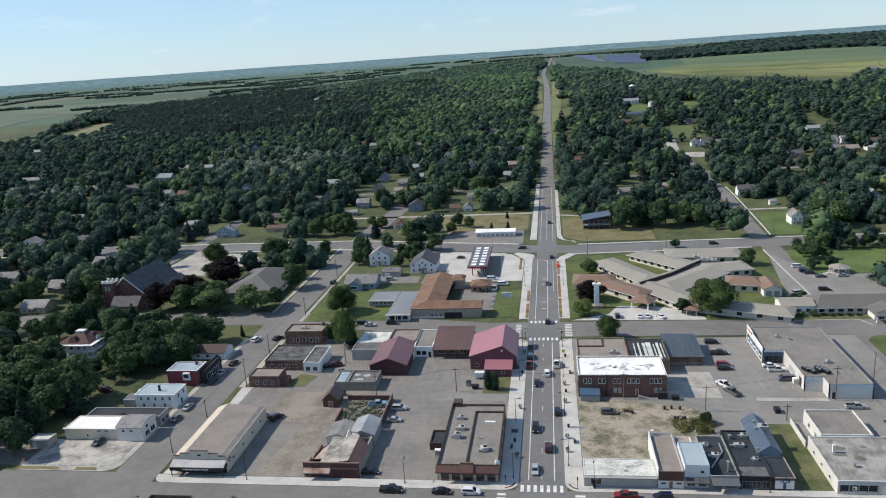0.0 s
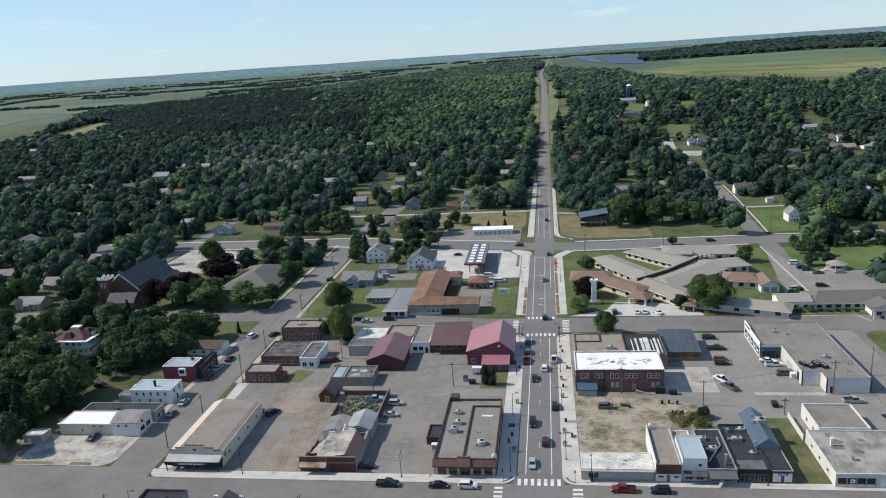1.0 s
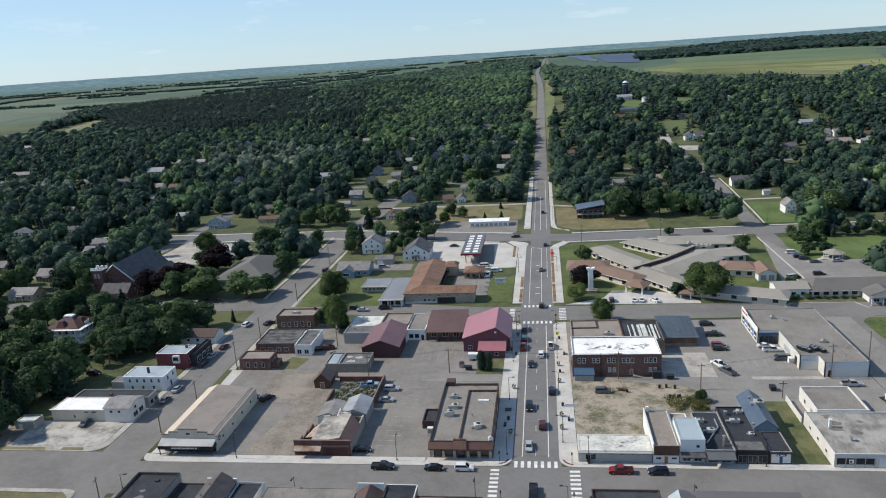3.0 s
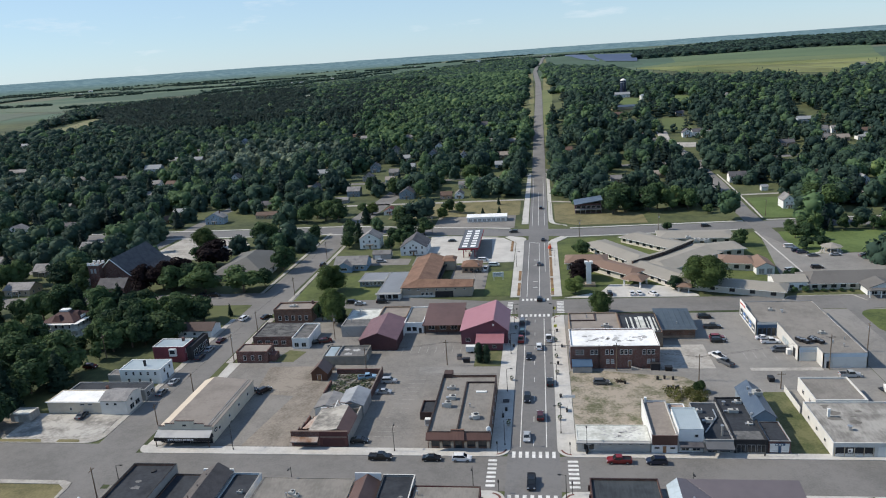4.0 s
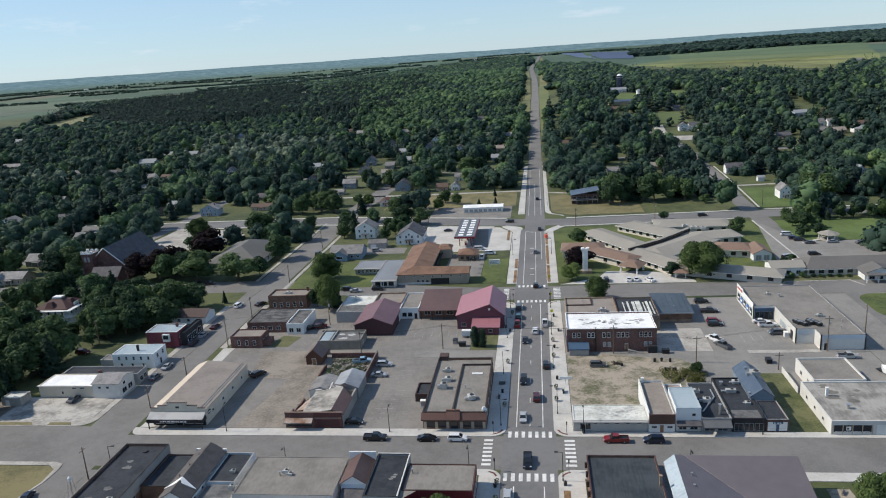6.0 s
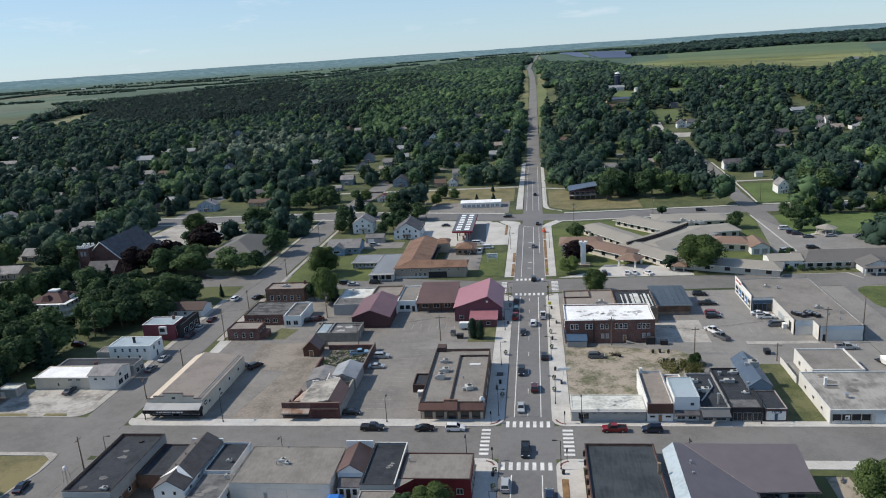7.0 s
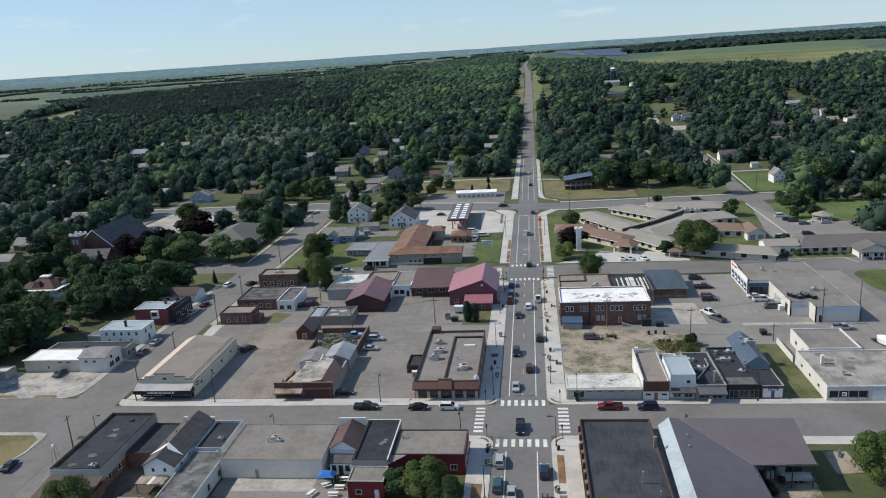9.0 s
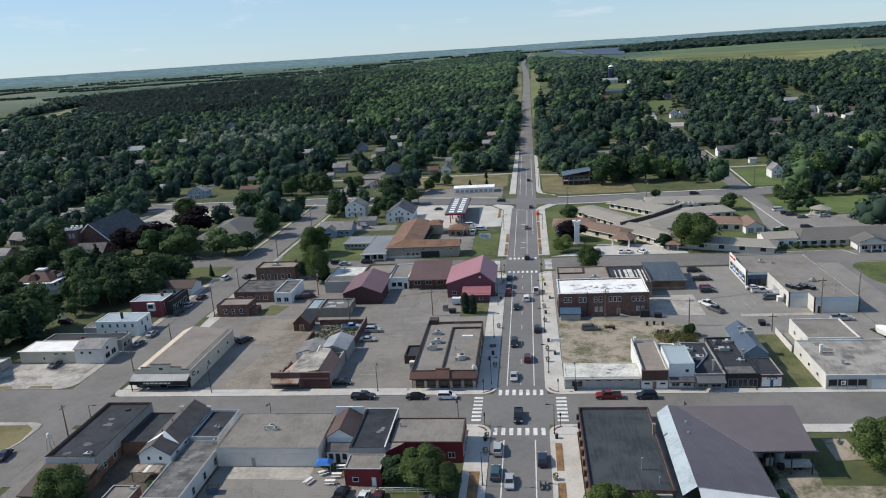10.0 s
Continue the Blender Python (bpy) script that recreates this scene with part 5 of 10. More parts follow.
for k in range(5):
    w = part("shop_window", Geo().box(-0.22, 26 + 3.6 * k, 0.8, -0.16, 28.8 + 3.6 * k, 3.2), BLUE, root)
    part("poster", Geo().box(-0.26, 26.2 + 3.6 * k, 1.0, -0.22, 28.6 + 3.6 * k, 2.9), POSTER if k % 2 else GLASS, w)
    part("poster_band", Geo().box(-0.28, 26.5 + 3.6 * k, 1.5, -0.26, 28.3 + 3.6 * k, 2.1), WHITE, w)
for k in range(3):
    opening(root, (23.6, 44.6), "S", "window", 7.0 + 1.5 * k, 2.8, 1.2, 0.7).location.y = 4.85
part("wall_band", Geo().box(6.6, 4.78, 2.9, 11.6, 4.85, 4.3), BLUESIDING, root)
part("wall_band", Geo().box(11.8, -0.22, 3.5, 23.5, -0.15, 4.6), BLUESIDING, root)
opening(root, (23.6, 44.6), "S", "door", 12.4, 0, 1.3, 2.3, fill_mat=BLACKFRONT).location.y = -0.17
part("loading_door", Geo().box(6.28, 7.2, 0.2, 6.36, 9.2, 3.0), BLACKFRONT, root)
for x, y, turn in ((8.2, 9.6, 24), (9.4, 8.2, 30), (11.6, 9.2, 14), (13.4, 8.0, 20), (12.4, 10.2, 24)):
    ob = part("condenser", Geo().box(-0.7, -1.3, 0.35, 0.7, 1.3, 0.95).box(-0.6, -1.2, 0, -0.5, 1.2, 0.35).box(0.5, -1.2, 0, 0.6, 1.2, 0.35), DARKMETAL, root, "dark rooftop condenser")
    ob.matrix_basis = pose(x, y, 4.55, 0, 0, turn)
    part("fan_ring", Geo().tube(0, -0.6, 0.95, 1.02, 0.42, n=10).tube(0, 0.6, 0.95, 1.02, 0.42, n=10), GALV, ob)
unit(root, 16.5, 15, 4.55, 1.4, 1.2, 0.9)
unit(root, 7.5, 36, 4.55, 1.0, 1.0, 0.9)
vent(root, 10.5, 34, 4.55, 0.8, 0.3)
vent(root, 19, 5, 4.55, 0.8)
vent(root, 21, 10, 4.55, 0.8)
root = thing("cart_shelter", "stack of white crates by the supermarket wall", "crates", 76.4, 58)
part("crate", Geo().box(0, 0, 0, 1.2, 1.6, 1.6), WHITE, root)
part("crate", Geo().box(0.2, 1.8, 0, 1.2, 3.0, 1.1), GREYWALL, root)

root, s = flat("low shop with a flaking white roof", 10.5, 1.6, 27.8, 9.2, 3.0, paint("pale_grey_siding", "b3b3af", 0.85), MOSSROOF, 0.04, MOSSROOF)
part("eave", Geo().box(-0.3, -1.0, 2.75, 17.3, 0.1, 3.0), GREYWALL, root)
row(root, s, "S", 6, 1.5, 16.5, 2.0, 1.2, 0.45)
opening(root, s, "S", "window", 1.5, 0.6, 2.6, 1.7)
stains(root, [(sr.uniform(6, 16), sr.uniform(1.5, 6.5), sr.uniform(0.12, 0.5)) for k in range(40)], 3.0)
root, s = flat("brown-fronted shop with a white party wall", 28, 1.2, 34, 19.2, 4.4, LAPSIDING, TANROOF, 0.35, GREYWALL)
part("brown_band", Geo().box(0.1, -0.3, 2.4, 5.9, 0, 4.9), BROWNMETAL, root)
for u in (0.6, 4.2):
    opening(root, s, "S", "window", u, 1.2, 1.3, 0.6)
opening(root, s, "S", "door", 2.5, 0, 1.0, 2.1, fill_mat=YELLOWDOOR)
part("party_wall", Geo().box(-0.05, 0, 4.85, 0.2, 18, 5.3), BLOCK, root)
chimney(root, 0.9, 17.6, 4.4, 1.3, WHITE, 0.3)
root, s = flat("white shop with a pale blue metal roof", 34.3, 1.8, 40, 12.6, 6.0, LAPSIDING, PALEBLUE, 0.08, PALEBLUE)
opening(root, s, "S", "window", 3.6, 4.0, 0.9, 0.8)
# awning coloured dark to stand for the deep shade along the shopfronts
awning(root, 0.1, 5.6, 2.9, 1.6, 0.6, SLATE)
row(root, s, "S", 2, 0.3, 5.4, 0.5, 1.8, 1.7)
root, s = flat("narrow red-roofed rear shed", 34.3, 12.8, 38.5, 19, 3.6, LAPSIDING, RUST, 0.2, name="rear_shed", category="shed")
root, s = flat("dark-roofed shop with a curved grey canopy", 40.1, 1.4, 46.8, 20, 3.3, GREYWALL, TAR, 0.3)
unit(root, 3.0, 9, 3.3, 1.8, 1.4, 1.0)
vent(root, 5.0, 4.5, 3.3, 1.6, 0.2)
vent(root, 4.6, 2.6, 3.3, 2.6, 0.25)
awning(root, 0.2, 6.5, 3.2, 2.2, 0.8, CANVASGREY)
unit(root, 1.6, 14, 3.3, 1.4, 1.2, 0.9)
part("duct_run", Geo().rod((1.0, 3.5, 3.6), (5.2, 11, 3.6), 0.18).rod((5.2, 11, 3.6), (5.2, 15, 3.6), 0.18), GALV, root)
row(root, s, "S", 2, 0.4, 6.2, 0.4, 2.4, 1.7)
part("party_wall", Geo().box(6.42, 2, 3.3, 6.6, 18.6, 3.9), GREYWALL, root)
root, s = flat("shop with a black-framed glass front", 47, 1.4, 54.4, 23, 3.3, BLACKFRONT, TAR, 0.3)
row(root, s, "S", 3, 0.3, 7.1, 0.4, 2.0, 2.0, frame_mat=GREYWALL)
unit(root, 3.0, 14, 3.3, 2.4, 1.2, 0.9)
unit(root, 5.5, 8, 3.3, 1.2, 1.2, 0.5)
vent(root, 6.6, 11, 3.3, 1.4, 0.25)
part("roof_patch", Geo().box(0.5, 0.8, 3.3, 6.8, 4.6, 3.33), PATCHDARKW, root)
vent(root, 1.6, 18, 3.3, 0.9, 0.3)
unit(root, 5.4, 19, 3.3, 1.6, 1.3, 0.8)
root, s = gable("store with a blue metal gabled roof", 53.6, 11.2, 59, 27.5, 4.2, 6.2, "y", GREYBLUE, BLUEMETAL, 0.3, "store_building", "shop")
part("wall_panel", Geo().box(0.6, -0.05, 0.1, 4.6, 0, 2.2), WHITE, root)
unit(root, 3.4, 9, 5.6, 2.2, 2.0, 1.3)
vent(root, 1.8, 12, 5.2, 1.2, 0.2)
root, s = flat("small brick shop with a white-trimmed front", 54.6, 1.6, 59.5, 11, 3.0, REDBRICK, TAR, 0.2, GREYWALL)
part("front_panel", Geo().box(0.3, -0.08, 0.4, 4.6, 0, 2.6), WHITE, root)
row(root, s, "S", 2, 0.5, 4.5, 0.9, 1.4, 1.0)
sign(root, 1.4, -0.1, 2.2, 2.2, 0.5, BLUE, NOTICE, 3)
opening(root, s, "S", "door", 2.0, 0.3, 0.9, 1.9, fill_mat=BLUE).location.y = -0.1
WEATHERED = surface("weathered_membrane", (0.165, 0.158, 0.145), (0.335, 0.325, 0.30), 0.6, 0.92, 0.01, big=5, stretch=(1.4, 0.3, 1))
root, s = flat("long pale auto shop with a stained gravel roof", 68.3, 0.4, 92, 20.5, 3.3, BLOCK, WEATHERED, 0.25, BLOCK, "auto_shop", "garage")
stains(root, [(sr.uniform(2, 12), sr.uniform(8, 19), sr.uniform(0.4, 1.6)) for k in range(7)], 3.3, STAINDARK)
part("shop_window", Geo().box(0.6, -0.08, 0.8, 8.6, 0, 2.5), BLACKFRONT, root)
row(root, s, "S", 4, 0.8, 8.4, 0.9, 1.7, 1.5)
sign(root, 3.2, -0.12, 1.3, 1.0, 0.9, NOTICE, DARKBOARD, 1)
for u in (0.3, 2.4, 4.5, 6.6, 8.7):
    part("window_pier", Geo().box(u, -0.14, 0.3, u + 0.18, -0.08, 2.6), TANWALL, root)
for k in range(3):
    opening(root, s, "S", "garage", 9.6 + 4.2 * k, 0, 3.6, 2.7, fill_mat=WHITE)
chimney(root, 3.6, 13, 3.3, 2.0, WHITE, 0.3)
vent(root, 6, 6.5, 3.3, 1.0, 0.35)
row(root, s, "W", 3, 2, 18, 1.2, 1.2, 0.9)
root, s = flat("pale rear wing of the auto shop", 71.5, 20.7, 84, 34, 3.6, BLOCK, GRAVELROOF, 0.35)
row(root, s, "W", 2, 2, 12, 1.2, 1.4, 1.2)
opening(root, s, "W", "door", 9, 0, 1.2, 2.1, fill_mat=YELLOWDOOR)
root = thing("fence", "tan board fence along the grass strip", "fence", 67.9, 21)
for k in range(6):
    part("board", Geo().box(0, 2.1 * k, 0, 0.12, 2.1 * k + 2.05, 1.8), BLOCK, root)

# ---- south side ----
PINKBLOCK = paint("pinkish_block", "ddd3c8", 0.88)
RUSTWOOD = surface("weathered_deck_wood", (0.18, 0.15, 0.12), (0.36, 0.31, 0.26), 0.4, 0.9, big=2)
PATCHDARK = surface("patched_dark_roof", (0.055, 0.058, 0.063), (0.14, 0.142, 0.142), 1.2, 0.85, 0.01, big=3)
STAINGREY = surface("worn_grey_patch", (0.10, 0.10, 0.10), (0.2, 0.198, 0.19), 0.6, 0.9, big=2)
CORNICE = paint("maroon_cornice", "3d2b2d", 0.8)
DARKWALL = paint("dark_metal_wall", "3c3a40", 0.8)
# paler plum for the wing: its differing light is put into the colour
WINGROOF = surface("lit_plum_roof", (0.128, 0.112, 0.12), (0.15, 0.13, 0.138), 2.0, 0.5, 0.0, 0.1)
root, s = flat("long brick shop with a black membrane roof", -95.2, -37, -84.5, -13.8, 4.6, BROWNBRICK, TAR, 0.5, BLACKFRONT)
part("east_wall", Geo().box(10.7, 0, 2.2, 10.78, 23.2, 5.0), GREYWALL, root)
part("side_ledge", Geo().box(-1.1, 10.5, 2.6, -0.02, 19.5, 3.0), BLACKFRONT, root)
part("south_band", Geo().box(0, -0.08, 3.6, 10.7, 0, 5.0), BLOCK, root)
stains(root, [(5.5, 14, 0.9), (4.8, 16.5, 0.6), (5.5, 6, 0.8), (3.2, 2.2, 0.7)], 4.6, PATCHDARKW)
unit(root, 8.5, 1.6, 4.6, 1.2, 1.0, 0.6)
part("roof_hatch", Geo().tube(6.2, 20.5, 4.6, 4.9, 0.6, n=12), BLACKFRONT, root)
row(root, s, "E", 3, 1, 12, 1.0, 1.1, 1.5)
opening(root, s, "E", "door", 12.5, 0, 1.0, 2.1, fill_mat=WHITE)
root = thing("rear_wing", "low brown rear wing with a sloping shingled roof", "building", -95, -46)
part("wall", Geo().box(0, 0, 0, 11.2, 8.8, 2.2), BROWNBRICK, root)
part("roof", Geo().side([(-0.4, 2.2), (8.85, 3.5), (8.85, 3.7), (-0.4, 2.4)], -0.3, 11.5), paint("worn_brown_shingle", "544b46", 0.8, 0.5), root)
root, s = flat("small flat shed with a red end wall", -77, -48, -71.6, -43.4, 2.8, REDBRICK, GRAVELROOF, 0.2, GREYWALL, "shed", "shed")
unit(root, 4.6, 3.9, 2.8, 1.0, 0.8, 0.5)
root, s = flat("low dark-roofed passage building", -84.2, -28, -76.6, -15.2, 3.0, BROWNBRICK, TAR, 0.2, BLACKFRONT)
root, s = gable("white two-storey house with a dark gabled roof", -76.2, -35, -69.6, -16.0, 4.6, 6.6, "y", LAPSIDING, BROWNSLATE, 0.35)
row(root, s, "S", 2, 0.8, 5.8, 3.2, 0.8, 1.0, frame_mat=WHITE)
row(root, s, "E", 4, 1, 16, 2.6, 0.9, 1.2)
part("storefront", Geo().box(-0.4, 19.0, 0, 7.0, 19.3, 5.2), WHITE, root)
dormer = part("cross_gable", slab([(-0.4, 3.6, 4.9), (3.3, 3.4, 6.75), (7.0, 3.6, 4.9), (3.3, 5.2, 6.9)], 0.1), LAPSIDING, root, "low white cross gable on the roof")
for k in range(3):
    part("roof_vent", Geo().tube(2.0 + 0.2 * k, 6.5 + 4.2 * k, 5.7, 6.5, 0.12, n=8), DARKMETAL, root)
deck = part("deck", Geo().box(-0.6, -3.0, 2.2, 5.4, -0.05, 2.35).box(-0.5, -2.9, 0, -0.3, -2.7, 2.2).box(5.1, -2.9, 0, 5.3, -2.7, 2.2), RUSTWOOD, root)
for k in range(7):
    part("deck_board", Geo().box(-0.6 + 0.86 * k, -3.1, 2.36, 0.15 + 0.86 * k, -0.1, 2.41 + 0.03 * (k % 3)), RUSTWOOD if k != 3 else WHITE, deck)
root, s = flat("small dark flat-roofed shop with white parapet", -69.2, -27.2, -62.8, -15.4, 3.6, BLUESIDING, TAR, 0.35, GREYWALL)
unit(root, 4.4, 4.2, 3.6, 0.9, 0.8, 0.7)
root, s = flat("long rear store with a patched dark grey roof", -69.2, -48, -61.6, -27.5, 3.3, BLOCK, PATCHDARK, 0.06, GREYWALL, name="rear_store")
unit(root, 6.6, 19, 3.3, 0.9, 0.8, 1.2)
stains(root, [(2.0 + 0.9 * (k % 4), 1.5 + 1.3 * k, 0.8) for k in range(12)], 3.3, STAINGREY)
row(root, s, "E", 3, 3, 18, 0.6, 1.2, 1.6)
root, s = flat("wide grey block shop with a gravel roof", -61.3, -32, -39.8, -17.6, 4.2, PINKBLOCK, GRAVELROOF, 0.05, GRAVELROOF)
row(root, s, "S", 3, 0.5, 20, 0.0, 4.2, 3.0, "garage", fill_mat=PINKBLOCK, frame_mat=PINKBLOCK)
opening(root, s, "S", "door", 7.2, 0, 1.0, 2.2, fill_mat=GREYWALL)
unit(root, 9.0, 8.2, 4.2, 1.0, 1.2, 0.8)
unit(root, 10.2, 7.4, 4.2, 0.9, 0.9, 0.6)
vent(root, 8.0, 7.0, 4.2, 1.0)
root, s = gable("narrow white house with a brown metal roof", -39.2, -27.6, -33.6, -18.6, 4.2, 6.0, "y", LAPSIDING, BROWNROOF, 0.25)
part("false_front", Geo().box(-0.2, 9.0, 0, 5.8, 9.3, 6.3), LAPSIDING, root)
part("rear_room", Geo().box(0.5, -2.8, 0, 5.1, -0.02, 2.5), LAPSIDING, root)
part("porch_roof", Geo().side([(-3.0, 2.5), (0.0, 3.0), (0.0, 3.15), (-3.0, 2.65)], 0.3, 5.3), SLATE, root)
for u in (0.9, 3.7):
    w = part("window", Geo().box(u, -2.88, 0.8, u + 0.9, -2.8, 2.1), BLACKFRONT, root)
    part("pane", Geo().box(u + 0.1, -2.91, 0.9, u + 0.8, -2.88, 2.0), GLASS, w)
part("door", Geo().box(2.3, -2.88, 0, 3.2, -2.8, 2.1), BLACKFRONT, root)
part("wall_panel", Geo().box(0.2, -0.06, 3.0, 5.4, -0.01, 4.1), BLUESIDING, root)
root, s = flat("narrow shop with a black roof and pale parapet", -33.2, -33, -26.0, -17.0, 4.6, GREYWALL, TAR, 0.35, BLACKFRONT)
part("parapet_trim", Geo().box(7.0, 0, 5.045, 7.26, 16, 5.12).box(-0.06, 15.8, 5.045, 7.0, 16.06, 5.12), BLOCK, root)
stains(root, [(5.0, 7.5, 0.5), (4.6, 6.8, 0.4), (5.2, 8.4, 0.35)], 4.6, STAINGREY)
root, s = flat("red-walled corner shop with a gravel roof", -25.7, -30, -11.1, -20.2, 4.3, CRIMSON, GRAVELROOF, 0.12, AWNING)
part("roof_link", Geo().prism([(-0.2, -3.3), (0.0, -3.3), (3.1, -0.02), (3.1, 0.2), (-0.2, 0.2)], 0, 4.36, 0, 1), [CRIMSON, GRAVELROOF], root)
vent(root, 1.2, 6.5, 4.3, 0.9)
row(root, s, "S", 3, 4, 14, 1.0, 1.4, 1.3)
row(root, s, "E", 3, 0.5, 9, 0.8, 2.0, 1.9)
root, s = flat("low red rear annex with a gravel roof", -33, -38.5, -25.9, -33.2, 3.6, CRIMSON, GRAVELROOF, 0.1, GREYWALL, name="rear_annex")
opening(root, s, "S", "door", 5.2, 0, 0.9, 2.0, fill_mat=WHITE)
opening(root, s, "S", "window", 1.5, 1.0, 1.2, 1.0)

STREAKTAR = surface("streaked_black_membrane", (0.016, 0.022, 0.028), (0.046, 0.056, 0.064), 0.8, 0.8, 0.01, big=6, stretch=(1.6, 0.18, 1))
root, s = flat("large hall with a black membrane roof and red-brown cornice", 12.2, -48, 26.3, -18.8, 5.6, BROWNBRICK, STREAKTAR, 0.4, CORNICE)
vent(root, 9.6, 7, 5.6, 2.2, 0.12)
vent(root, 12.0, 3, 5.6, 1.0, 0.1)
for k in range(8):
    part("cornice_bracket", Geo().box(-0.5, 3 + 3.4 * k, 4.4, 0, 3.5 + 3.4 * k, 5.6), CORNICE, root)
chimney(root, 13.6, 19, 5.6, 2.2, TANBRICK, 0.25)
part("south_ledge", Geo().box(7, -0.5, 5.0, 13.5, -0.02, 5.5), GREYWALL, root)
RIBWHITE = ribbed("white_ribbed_wall", (0.5, 0.52, 0.55), (0.62, 0.64, 0.66), 0.5, "X", 0.6, 0.0)
PURPLEROOF = ribbed("plum_metal_roof", (0.098, 0.088, 0.10), (0.128, 0.115, 0.128), 0.6, "X")
root = thing("metal_hall", "broad hall with a plum-grey hipped metal roof", "hall", 27.8, -48.3)
part("wall", Geo().box(0.2, 0.2, 0, 14.2, 27.8, 5.0).box(14.2, 20.4, 0, 25.6, 27.8, 5.0), DARKWALL, root)
for x in (18.0, 21.8, 25.5):
    part("bay_post", Geo().box(x - 0.09, 14.6, 0, x + 0.09, 14.78, 5.1), DARKWALL, root)
part("front_wall", Geo().box(2.4, 27.5, 5.0, 26.2, 27.8, 6.8), RIBWHITE, root)
part("gutter", Geo().box(-1.5, -0.1, 4.5, 0.15, 27.8, 4.8), STAINGREY, root, "bluish flat gutter between the roofs")
# ridge, main east slope, and the wing's slope meeting it in a valley
g = Geo()
R0, R1, A, B = (1.8, -0.1, 7.2), (2.1, 28.2, 7.2), (4.0, 28.2, 6.95), (14.6, 14.0, 5.2)
g.face([R0, (14.9, -0.1, 5.2), B, A, R1])
part("roof", g, PURPLEROOF, root)
part("wing_roof", Geo().face([A, B, (25.8, 14.4, 5.2), (26.2, 28.2, 6.95)]), WINGROOF, root)
part("valley_strip", Geo().rod((4.0, 28.2, 6.98), (14.6, 14.0, 5.22), 0.04), WINGROOF, root)
part("eave", Geo().box(14.6, 13.9, 4.95, 25.9, 14.05, 5.18).box(14.75, -0.1, 4.95, 14.95, 13.9, 5.18).box(25.85, 13.9, 4.95, 26.1, 28.0, 5.18), DARKWALL, root)
# west slope, paler and bluer than the plum slopes
part("roof_edge", Geo().face([(-0.5, -0.1, 5.4), R0, R1, (0.0, 28.2, 5.4)]), paint("pale_blue_grey_metal", "a3b1ba", 0.7, 0.6), root, "pale blue-grey roof slope west of the ridge")
part("gable", Geo().face([(-0.5, -0.05, 5.0), (2.6, -0.05, 5.0), (1.8, -0.05, 7.15), (-0.5, -0.05, 5.4)]), BLACKFRONT, root)
part("gable_panel", Geo().face([(2.6, -0.05, 5.0), (14.8, -0.05, 5.0), (14.8, -0.05, 5.2), (1.8, -0.05, 7.15)]), RIBWHITE, root, "white ribbed gable wall")
part("porch_slope", Geo().face([(2.0, -0.08, 7.0), (14.8, -0.08, 5.15), (14.8, -7.0, 3.2), (2.0, -7.0, 4.2)]), RIBWHITE, root, "white ribbed lean-to roof")
opening(root, (26.4, 40.6), "S", "door", 17.0, 0, 1.8, 2.2, fill_mat=WHITE).location.y = 20.4
opening(root, (26.4, 40.6), "S", "door", 15.2, 0, 1.2, 2.2, fill_mat=WHITE).location.y = 20.4
vent(root, 4.2, 21, 6.6, 0.8)
vent(root, 4.0, 17.5, 6.6, 0.5)
root = thing("flatbed_trailer", "long pale flatbed trailer beside the hall", "trailer", 51.4, -31.2, 0, 2)
part("bed", Geo().box(-2.7, -0.95, 0.62, 2.7, 0.95, 0.8), WHITE, root)
part("side_board", Geo().box(-2.7, -1.0, 0.6, 2.7, -0.94, 1.15), UNIT, root)
part("side_board", Geo().box(-2.7, 0.94, 0.6, 2.7, 1.0, 1.15), UNIT, root)
part("drawbar", Geo().rod((2.7, 0, 0.6), (4.0, 0, 0.5), 0.07), DARKMETAL, root)
for x in (-0.6, 0.35):
    for y in (-0.8, 0.8):
        part("wheel", Geo().rod((x, y - 0.1, 0.34), (x, y + 0.1, 0.34), 0.34, n=14), DARKMETAL, root)
root = thing("crate", "grey storage crate beside the hall", "crate", 46.6, -30.2, 0, 8)
part("box", Geo().box(-0.7, -0.6, 0.1, 0.7, 0.6, 1.7), UNIT, root)
part("lid", Geo().box(-0.76, -0.66, 1.7, 0.76, 0.66, 1.82), GALV, root)
for x in (-0.5, 0.35):
    part("skid", Geo().box(x, -0.6, 0, x + 0.15, 0.6, 0.1), RUSTWOOD, root)
root = thing("tank", "pale blue-grey storage tank under the eave", "tank", 48.8, -29.4, 0)
part("shell", Geo().tube(0, 0, 0.15, 2.3, 0.95, n=18).tube(0, 0, 2.3, 2.55, 0.95, n=18, r1=0.35), PALEBLUE, root)
part("base", Geo().tube(0, 0, 0, 0.15, 1.05, n=18), CONCRETE, root)
root = thing("dustbin", "dark wheeled dustbin beside the trailer", "dustbin", 48.4, -31.9, 0)
part("bin", Geo().prism(rect(-0.5, -0.4, 0.5, 0.4), 0.06, 1.05, shrink=1.1), DARKMETAL, root)
part("lid", Geo().box(-0.58, -0.48, 1.05, 0.58, 0.48, 1.12), BLACKFRONT, root)
root = thing("patio_bench", "low tan wooden bench on the patio", "bench", 62.2, -22.6, 0.07, 60)
part("seat", Geo().box(-0.9, -0.22, 0.4, 0.9, 0.22, 0.46), RUSTWOOD, root)
for x in (-0.75, 0.65):
    part("leg", Geo().box(x, -0.18, 0, x + 0.1, 0.18, 0.4), RUSTWOOD, root)
